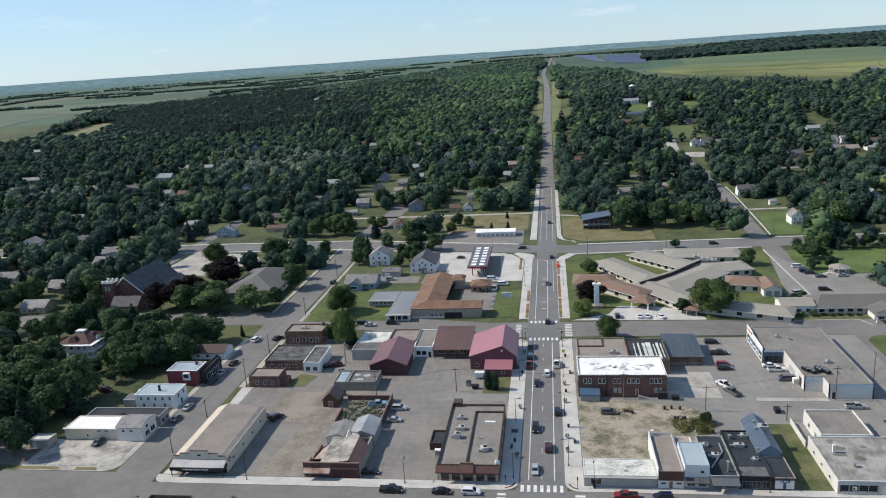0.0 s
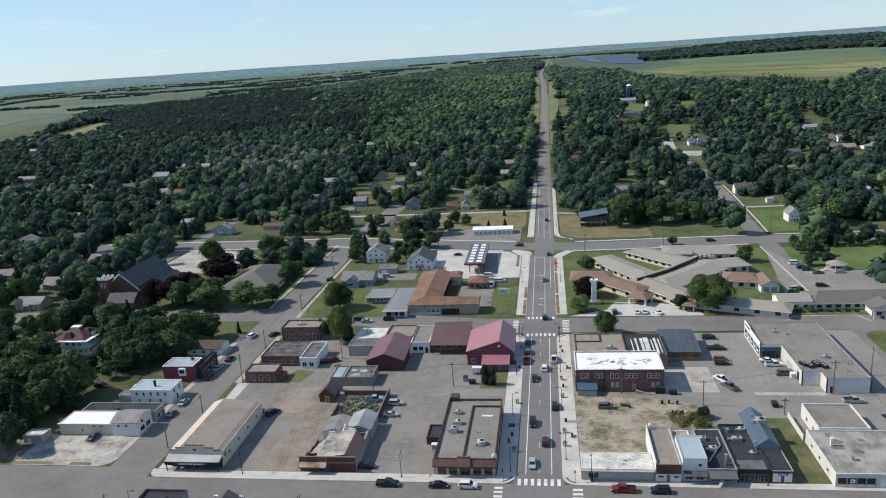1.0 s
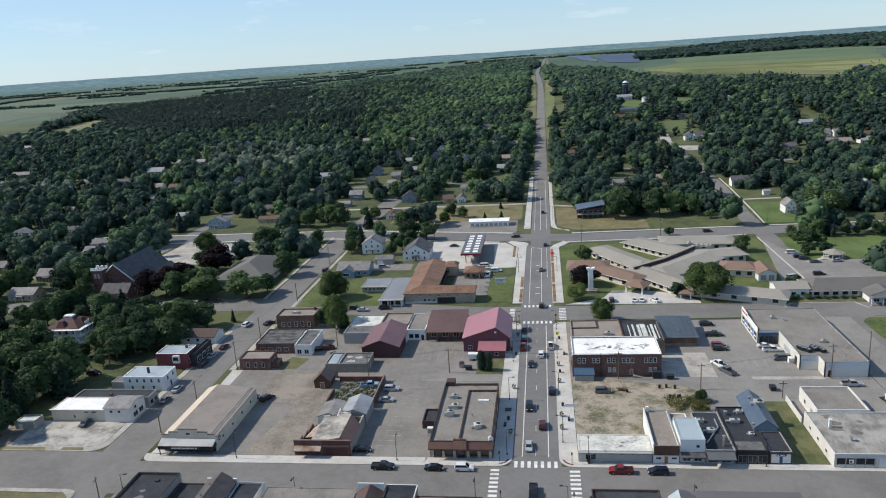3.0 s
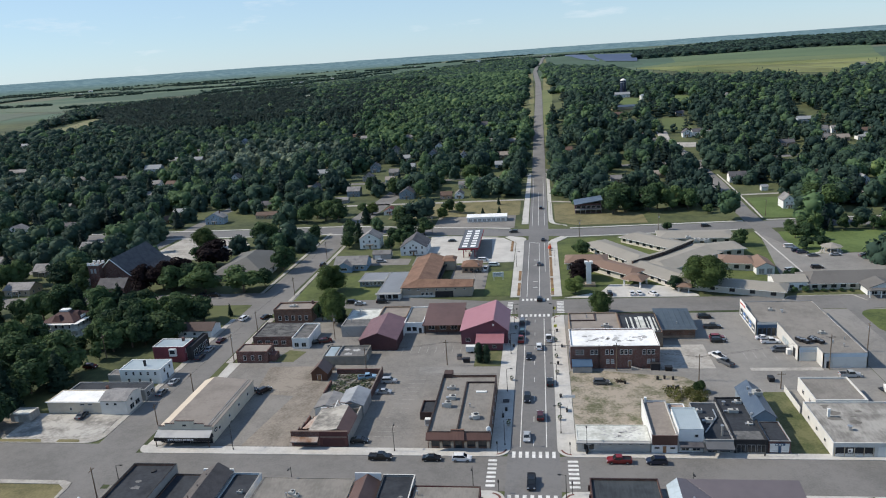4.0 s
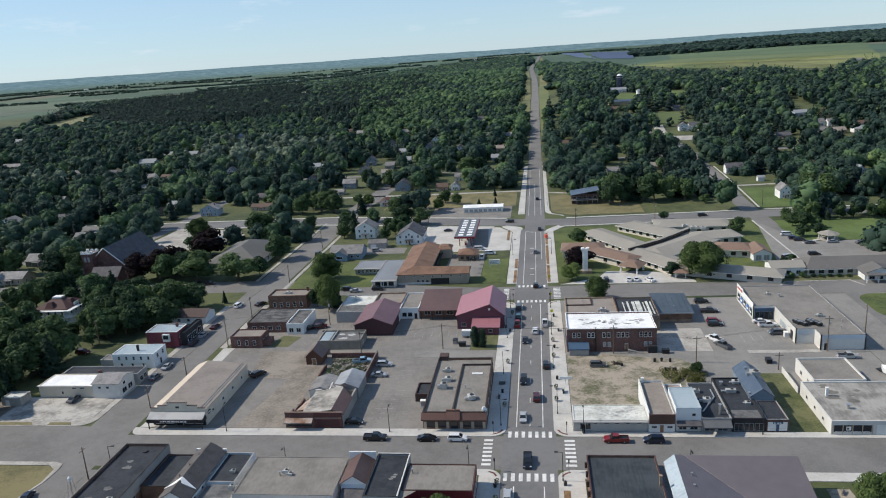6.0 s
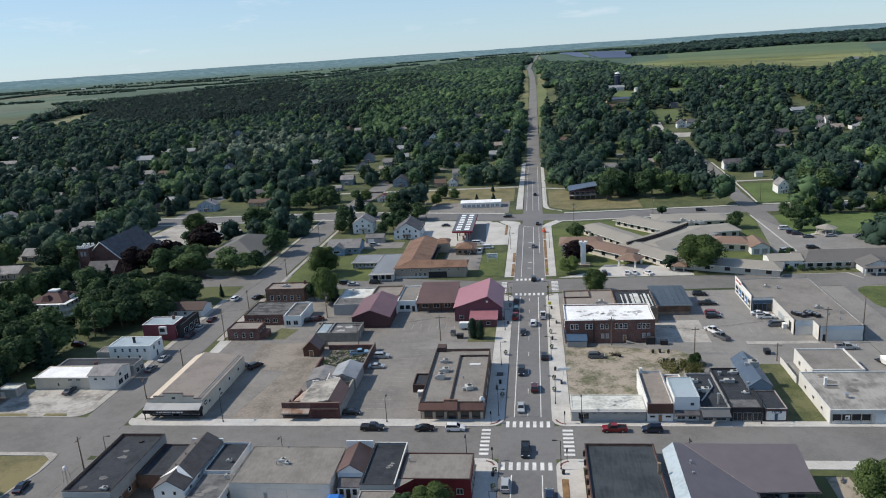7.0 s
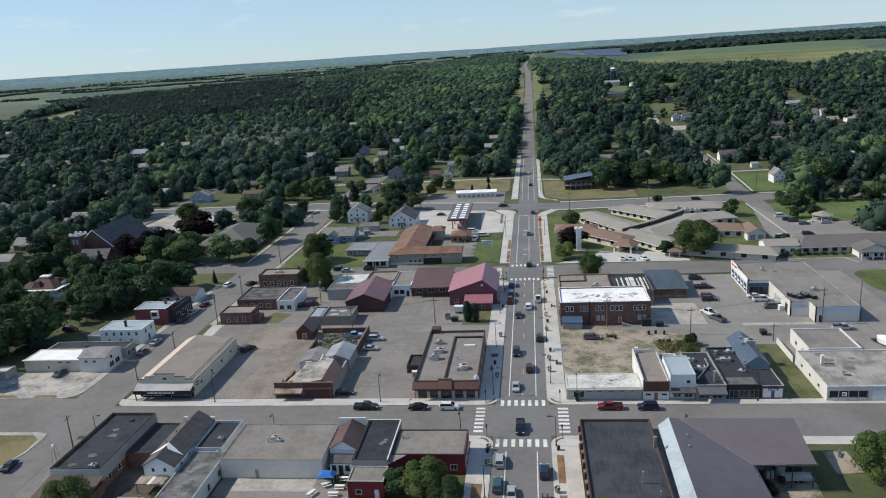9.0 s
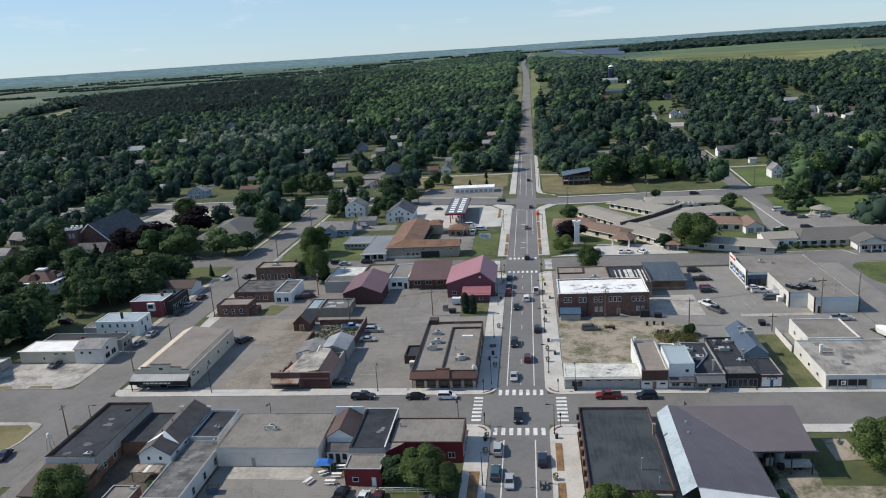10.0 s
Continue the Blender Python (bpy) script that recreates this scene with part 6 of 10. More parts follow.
part("backrest", Geo().box(-0.9, 0.18, 0.6, 0.9, 0.24, 0.95).box(-0.8, 0.18, 0.4, -0.7, 0.24, 0.6).box(0.7, 0.18, 0.4, 0.8, 0.24, 0.6), RUSTWOOD, root)

# ---- north of the middle street ----
HOUSES = []
root = thing("motel", "two-storey L-shaped motel with a brown shingled roof", "motel", -54, 118.5)
part("wall", Geo().box(0, 0, 0, 28.6, 8.2, 4.4).box(0, 8.2, 0, 12.4, 43.4, 4.4).box(12.4, 37, 0, 17.6, 43.4, 4.4), paint("grey_tan_siding", "a39b8d", 0.82), root)
g = Geo()
o, h, tp = 0.6, 4.4, 6.3
g.v += [(-o, -o, h), (29.2, -o, h), (29.2, 8.8, h), (13.0, 8.8, h), (13.0, 44, h), (-o, 44, h), (6.2, 4.1, tp + 0.3), (29.2, 4.1, tp - 0.3), (6.2, 44, tp + 0.3)]
g.v += [(x, y, z - 0.25) for x, y, z in g.v[:6]]
g.f += [(0, 1, 7, 6), (1, 2, 7), (7, 2, 3, 6), (6, 3, 4, 8), (8, 4, 5), (8, 5, 0, 6)] + [(i, 9 + i, 9 + (i + 1) % 6, (i + 1) % 6) for i in range(6)]
g.m += [0] * len(g.f)
part("roof", g, BROWNSHINGLE, root)
part("roof", Geo().prism(rect(11.5, 36.4, 18.2, 44), 4.4, 5.6, shrink=0.5), BROWNSHINGLE, root)
part("gallery", Geo().box(12.42, 9, 2.3, 14.0, 36.8, 2.5).box(13.9, 9, 2.5, 14.0, 36.8, 3.4), BLACKFRONT, root)
sz = (28.6, 43.4)
row(root, sz, "S", 7, 1, 27.6, 3.0, 0.9, 0.7)
row(root, sz, "S", 3, 7.5, 13, 0.9, 1.2, 1.2)
part("garage_opening", Geo().box(13.6, -0.05, 0.05, 21.0, 0, 2.5), BLACKFRONT, root)
part("stone_band", Geo().box(-0.04, -0.1, 0, 13.4, 0, 0.9), BLOCK, root)
row(root, sz, "E", 5, 10, 42, 2.8, 1.3, 1.0)
root, s = flat("low blue-grey flat-roofed clinic", -75.6, 134, -64.2, 145, 2.9, GREYBLUE, paint("blue_grey_roof", "83888f", 0.85, 0.8), 0.06, GREYWALL, "clinic", "building")
row(root, s, "S", 6, 0.8, 11.0, 0.8, 1.2, 1.3, frame_mat=WHITE)
part("eave", Geo().box(-0.4, -1.6, 2.75, 11.4, 0, 2.95), GREYWALL, root)
root, s = flat("front wing of the low clinic", -64.0, 116.4, -54.4, 145, 2.9, LAPSIDING, paint("grey_roof_front", "7f858c", 0.85, 0.8), 0.06, GREYWALL, "clinic_wing", "building")
row(root, s, "S", 3, 0.6, 8.9, 0.5, 2.1, 1.7, frame_mat=BLACKFRONT)
part("eave", Geo().box(-0.5, -2.0, 2.8, 10.1, 0, 3.0), GREYWALL, root)
for u in (0.2, 4.6, 9.2):
    part("porch_post", Geo().box(u, -1.8, 0, u + 0.2, -1.6, 2.8), WHITE, root)

# filling station
CANOPYROOF = paint("grey_canopy_sheet", "5e646d", 0.8, 0.8)
CANOPYRED = paint("red_canopy_fascia", "8e2b38", 0.85)
root = thing("fuel_canopy", "grey fuel canopy with white panels and red fascia", "canopy", -36.4, 172.5)
part("deck", Geo().box(0, 0, 4.7, 9.4, 37, 5.4), CANOPYROOF, root)
part("fascia", Geo().box(-0.1, -0.1, 4.6, 9.5, 0, 5.5), CANOPYRED, root)
part("fascia", Geo().box(9.4, 0, 4.6, 9.5, 37, 5.5), CANOPYRED, root)
part("fascia", Geo().box(-0.1, 0, 4.6, 0, 37, 5.5), DARKMETAL, root)
for i in range(7):
    for j in range(2):
        part("panel", Geo().box(1.4 + 4.0 * j, 2.6 + 4.9 * i, 5.4, 3.8 + 4.0 * j, 5.4 + 4.9 * i, 5.48), WHITEROOF, root)
for i in range(4):
    for x in (2.0, 7.4):
        part("column", Geo().box(x - 0.2, 3 + 10 * i, 0, x + 0.2, 3.4 + 10 * i, 4.7), CANOPYRED, root)
for i in range(4):
    pump = thing("fuel_pump", "red and white fuel pump under the canopy", "fuel pump", -31.7, 177 + 9.6 * i, 0.05, group="fuel pumps")
    part("body", Geo().box(-0.45, -0.3, 0.2, 0.45, 0.3, 1.9), CANOPYRED, pump)
    part("island", Geo().box(-0.7, -1.3, 0, 0.7, 1.3, 0.2), CONCRETE, pump)
    part("screen", Geo().box(-0.3, -0.33, 1.2, 0.3, -0.3, 1.7), WHITE, pump)
root, s = hip("small brown-roofed kiosk beside the forecourt", -32.6, 150.5, -24.2, 159, 2.8, 5.0, TANBRICK, BROWNSHINGLE, name="kiosk", category="kiosk")
row(root, s, "S", 3, 0.5, 8, 0.9, 1.4, 1.2, frame_mat=BLACKFRONT)
g = thing("sign_board", "white roadside sign on posts in the lawn", "sign", -18.2, 139)
for u in (0.3, 4.2):
    part("post", Geo().box(u, 0, 0, u + 0.2, 0.2, 1.6), WHITE, g)
bd = part("board", Geo().box(0, -0.05, 1.5, 4.7, 0.25, 3.6), WHITE, g)
part("lettering", Geo().box(0.4, -0.07, 2.9, 4.2, -0.05, 3.2).box(0.4, -0.07, 2.3, 3.4, -0.05, 2.6).box(0.4, -0.07, 1.8, 4.0, -0.05, 2.0), GREYBLUE, bd)
root, s = gable("long white metal shed with open bays", -39.6, 249, -17, 257, 2.9, 3.6, "x", LAPSIDING, WHITEROOF, 0.4, "low_shed", "shed")
row(root, s, "S", 8, 0.5, 22, 0.3, 2.0, 1.7, frame_mat=WHITE, fill_mat=GREYWALL)

# church with a brick tower
root, s = gable("brick church with a steep dark slate roof", -203, 140, -185, 172, 6.0, 14.0, "y", REDBRICK, SLATE, 0.4, "church", "church")
part("gable_trim", Geo().rod((-0.3, -0.45, 6.0), (9, -0.45, 14.2), 0.22).rod((18.3, -0.45, 6.0), (9, -0.45, 14.2), 0.22), WHITE, root)
tw = part("tower", Geo().box(-0.2, -3.5, 0, 4.9, 1.6, 12.6), REDBRICK, root)
cr = Geo()
for k in range(3):
    for q in (0, 1):
        cr.box(-0.3 + 2.15 * k, -3.6 + 4.5 * q, 12.6, 0.7 + 2.15 * k, -2.8 + 4.5 * q, 13.5)
cr.box(-0.4, -3.7, 12.3, 5.1, -3.4, 12.7).box(-0.4, 1.5, 12.3, 5.1, 1.8, 12.7).box(-0.4, -3.4, 12.3, -0.1, 1.5, 12.7).box(4.8, -3.4, 12.3, 5.1, 1.5, 12.7)
part("battlement", cr, WHITE, tw)
part("belfry_window", Geo().box(0.9, -3.58, 8.6, 1.9, -3.5, 10.8).box(2.6, -3.58, 8.6, 3.6, -3.5, 10.8), GREYWALL, tw)
row(root, s, "S", 2, 2, 16, 2.0, 1.6, 3.4, frame_mat=WHITE)
root, s = gable("low slate-roofed church porch", -197, 131, -184, 139.9, 3.2, 6.4, "x", REDBRICK, SLATE, 0.4, "church_porch", "church")
root, s = gable("gabled end of the church hall", -184.9, 150, -176, 166, 4.5, 8.0, "y", REDBRICK, SLATE, 0.4, "church_hall", "church")
root, s = hip("broad grey hip-roofed parish hall", -149, 147, -124.5, 184, 3.2, 8.2, BLOCK, paint("hall_shingle", "62625f", 0.85, 0.5), 0.9, "parish_hall", "hall")
row(root, s, "S", 5, 1, 23, 0.9, 1.6, 1.4)
row(root, s, "E", 7, 1, 36, 0.9, 1.6, 1.4)

# chapel with a white pylon
root = thing("pylon", "tall white chapel pylon on a brick plinth", "pylon", 21.6, 128.3)
part("shaft", Geo().box(-1.0, -0.7, 0.9, 1.0, 0.7, 9.8), WHITE, root)
part("cap", Geo().box(-1.6, -0.9, 9.8, -0.4, 0.9, 10.6).box(0.4, -0.9, 9.8, 1.6, 0.9, 10.6).box(-0.4, -0.6, 9.8, 0.4, 0.6, 10.2), WHITE, root)
part("plinth", Geo().box(-2.6, -1.6, 0, 2.6, 1.6, 1.2), TANBRICK, root)
PINKTILE = paint("pinkish_brown_roof", "7e685a", 0.85, 0.5)
HOMEROOF = paint("grey_home_shingle", "928e85", 0.86, 0.5)


PALEWALL = paint("pale_home_wall", "cbc6bb", 0.86)


CAREROOF = paint("dark_grey_shingle", "686663", 0.85, 0.5)


def low_wing(label, cx, cy, length, width, turn, roof, h=2.7, top=4.2, wins=0, name="home_wing"):
    """A long low hipped wing, turned by degrees, with a pale wall and dark windows."""
    root = thing(name, label, "building", cx, cy, 0, turn)
    l, w = length / 2, width / 2
    part("wall", Geo().box(-l, -w, 0, l, w, h), PALEWALL, root)
    g = Geo()
    o = 1.0
    g.v += [(-l - o, -w - o, h - 0.1), (l + o, -w - o, h - 0.1), (l + o, w + o, h - 0.1), (-l - o, w + o, h - 0.1), (-l - o, -w - o, h + 0.15), (l + o, -w - o, h + 0.15), (l + o, w + o, h + 0.15), (-l - o, w + o, h + 0.15), (-l + w * 0.5, 0, top), (l - w * 0.5, 0, top)]
    g.f += [(0, 1, 5, 4), (1, 2, 6, 5), (2, 3, 7, 6), (3, 0, 4, 7), (3, 2, 1, 0), (4, 5, 9, 8), (5, 6, 9), (6, 7, 8, 9), (7, 4, 8)]
    g.m += [0] * 9
    part("roof", g, roof, root)
    e = o + 0.03
    part("fascia", Geo().box(-l - e, -w - e, h - 0.08, l + e, -w - o, h + 0.12).box(-l - e, w + o, h - 0.08, l + e, w + e, h + 0.12).box(-l - e, -w - o, h - 0.08, -l - o, w + o, h + 0.12).box(l + o, -w - o, h - 0.08, l + e, w + o, h + 0.12), WHITE, root)
    for i in range(wins):
        ob = part("window", pane_mesh("window", 1.9, 1.5, BLACKFRONT, GLASS)[0], None, root)
        ob.matrix_basis = pose(-l + length * (i + 0.5) / wins - 0.9, -w, 0.9)
        part("pane", pane_mesh("window", 1.9, 1.5, BLACKFRONT, GLASS)[1], None, ob)
    return root


low_wing("chapel with a low brown hipped roof", 22.4, 156.5, 17, 12, -4, PINKTILE, 3.2, 5.0, 3, "chapel")
low_wing("brown-roofed chapel wing leading to the porch", 34.2, 144, 22, 9.5, -48, PINKTILE, 3.0, 4.4, 3, "chapel_wing")
root = thing("porte_cochere", "brown-roofed entrance canopy on white posts", "canopy", 40.2, 129.0, 0, -30)
for x, y in ((-3.4, -3.2), (3.4, -3.2), (-3.4, 3.2), (3.4, 3.2)):
    part("post", Geo().box(x - 0.3, y - 0.3, 0, x + 0.3, y + 0.3, 2.9), WHITE, root)
part("roof", Geo().prism(rect(-4.6, -4.4, 4.6, 4.4), 2.9, 4.4, shrink=0.35), PINKTILE, root)
low_wing("long grey-roofed nursing home wing", 37.6, 170.5, 38, 12, -60, HOMEROOF, 2.7, 4.3, 8)
low_wing("long grey-roofed nursing home wing", 57.2, 186, 34, 12.5, -50, HOMEROOF, 2.7, 4.3, 8)
low_wing("broad grey-roofed nursing home wing", 76, 194, 33, 14, -4, HOMEROOF, 3.2, 4.4, 6)
low_wing("grey-roofed nursing home core", 64.2, 157.6, 41, 15, 44, HOMEROOF, 2.7, 4.5, 6)
low_wing("long grey-roofed nursing home wing", 51.2, 138, 34, 12, -57, HOMEROOF, 2.7, 4.3, 8)
low_wing("grey-roofed nursing home wing by the street", 76, 119.5, 36, 9.5, -22, HOMEROOF, 2.7, 4.2, 5)
low_wing("low grey-roofed dining wing of the home", 82, 171, 18, 12, 10, HOMEROOF, 3.2, 4.6, 4)
for x, y, turn, run in ((41.1, 146.7, 40, 18.4), (55.2, 158.5, 49, 25.9)):
    root = thing("clerestory", "dark strip of clerestory wall between the roofs", "wall", x, y, 0, turn)
    part("wall", Geo().box(0, -0.4, 2.4, run - 0.3, 0.4, 4.8), AWNING, root)
    part("coping", Geo().box(-0.2, -0.5, 4.8, run, 1.3, 4.92), HOMEROOF, root)
    for k in range(int(run / 2.1)):
        part("pane", Geo().box(0.4 + 2.1 * k, -0.44, 3.6, 2.1 + 2.1 * k, -0.41, 4.5), GLASS, root)
for x, y in ((71, 183), (76, 178), (78, 177), (74, 179)):
    ob = thing("roof_cooler", "grey rooftop cooling unit", "air conditioner", x, y, 4.2)
    part("cabinet", Geo().box(-1.1, -0.8, 0, 1.1, 0.8, 1.1), UNIT, ob)
    part("fan_ring", Geo().tube(0, 0, 1.1, 1.2, 0.5, n=10), DARKMETAL, ob)
low_wing("brown-roofed white annex of the home", 84.5, 150, 13, 11, -14, PINKTILE, 3.2, 5.0, 3, "annex")
root, s = gable("white gabled annex with a brown roof", 89.4, 138, 96.4, 150, 3.3, 5.0, "y", LAPSIDING, PINKTILE, 0.6, "annex", "building")
row(root, s, "S", 2, 0.4, 6.6, 0.3, 2.2, 2.3, fill_mat=GREYWALL)
low_wing("long dark grey-roofed care home range", 126.5, 124, 47, 13, 0, CAREROOF, 2.6, 5.6, 14, "care_home")
root, s = gable("white gabled end block of the care home", 90.5, 117.5, 102, 127, 3.4, 4.8, "x", LAPSIDING, HOMEROOF, 0.5, "end_block", "building")
row(root, s, "S", 3, 1, 11, 0.9, 1.6, 1.4)
root, s = gable("gabled grey-roofed care home entrance", 120.5, 110.5, 131, 117, 2.9, 4.9, "y", LAPSIDING, CAREROOF, 0.8, "care_home_entrance", "building")
row(root, s, "S", 3, 1, 9.5, 0.3, 2.0, 2.2, frame_mat=WHITE)
for x in (-0.4, 3.4, 7.1, 10.7):
    part("porch_post", Geo().box(x - 0.18, -3.2, 0, x + 0.18, -2.84, 2.7), WHITE, root)
part("porch_roof", Geo().prism(rect(-0.9, -3.6, 11.2, -0.9), 2.7, 3.1, shrink=0.9), CAREROOF, root)
root = thing("fence", "white board fence between the home wings", "fence", 89.2, 114.6, 0, 20)
for k in range(8):
    part("board", Geo().box(0.5 * k, 0, 0, 0.46 + 0.5 * k, 0.06, 2.3), WHITE, root)
root = thing("bus_shelter", "small brown-roofed shelter on white posts", "shelter", 57.3, 118.9, 0, -12)
for x, y in ((-1.8, -1.4), (1.8, -1.4), (-1.8, 1.4), (1.8, 1.4)):
    part("post", Geo().box(x - 0.15, y - 0.15, 0, x + 0.15, y + 0.15, 2.5), WHITE, root)
part("roof", Geo().prism(rect(-2.9, -2.3, 2.9, 2.3), 2.5, 3.5, shrink=0.2), PINKTILE, root)
root = thing("pavilion", "white octagonal park pavilion with a grey roof", "pavilion", 129.3, 169)
oct_ = arc(0, 0, 4.0, 22.5, 382.5, 8)[:-1]
part("base", Geo().prism(arc(0, 0, 4.6, 22.5, 382.5, 8)[:-1], 0, 0.2), CONCRETE, root)
for x, y in oct_:
    part("post", Geo().box(x * 0.92 - 0.12, y * 0.92 - 0.12, 0.2, x * 0.92 + 0.12, y * 0.92 + 0.12, 2.5), WHITE, root)
part("roof", Geo().prism(arc(0, 0, 4.6, 22.5, 382.5, 8)[:-1], 2.5, 4.0, shrink=0.1), HOMEROOF, root)

# ---- houses ----
WALLS = {"white": LAPSIDING, "blue": paint("sky_blue_siding", "9aa9b6", 0.86), "greyblue": GREYBLUE, "tan": TANWALL, "pink": paint("pink_siding", "b59c8c", 0.88), "grey": GREYWALL, "brick": REDBRICK, "cream": BLOCK}
ROOFS = {"grey": SHINGLE, "slate": SLATE, "brown": paint("brown_house_shingle", "5f4d43", 0.8, 0.4), "red": paint("red_house_shingle", "6e3a34", 0.8, 0.4), "pale": paint("pale_house_metal", "8e9396", 0.8, 0.4), "tan": TANROOF, "blue": BLUEMETAL}


def house(x, y, w, d, h, top, axis, wall, roof):
    """A timber house at the middle of its front: storeys, windows, door, porch and chimney."""
    storey = "two-storey" if h > 4 else "single-storey"
    root, s = gable(storey + " " + {"greyblue": "grey-blue"}.get(wall, wall) + " house with a " + roof + " gabled roof", x - w / 2, y, x + w / 2, y + d, h, top, axis, WALLS[wall], ROOFS[roof], 0.45)
    HOUSES.append((x, y, w, d, h))
    for z in ((0.8, 3.4) if h > 4 else (0.8,)):
        n = max(2, int(w / 3.2))
        row(root, s, "S", n, 0.6, w - 0.6, z, 0.95, 1.25)
        row(root, s, "E", 2, 0.8, d - 0.8, z, 0.95, 1.25)
    opening(root, s, "S", "door", w / 2 - 0.5, 0, 1.0, 2.05, fill_mat=YELLOWDOOR)
    if axis == "y" and top - h > 2.2:
        opening(root, s, "S", "window", w / 2 - 0.45, h + 0.5, 0.9, 1.0)
    ob = part("porch_roof", Geo().prism(rect(w / 2 - 2, -1.8, w / 2 + 2, -0.05), 2.4, 2.7, shrink=0.95), ROOFS[roof], root)
    for u in (-1.8, 1.65):
        part("porch_post", Geo().box(w / 2 + u, -1.7, 0, w / 2 + u + 0.14, -1.56, 2.4), WHITE, ob)
    root.location.z = rise(x, y + d / 2) - 0.05
    if 250 < y < 406:
        root.scale = (0.84, 0.84, 0.84)
        root.location.x += 0.08 * w
    if (int(x) + int(y)) % 2:
        chimney(root, w * 0.68, d * 0.6, top - 1.4, 2.0, REDBRICK, 0.3)
    return root


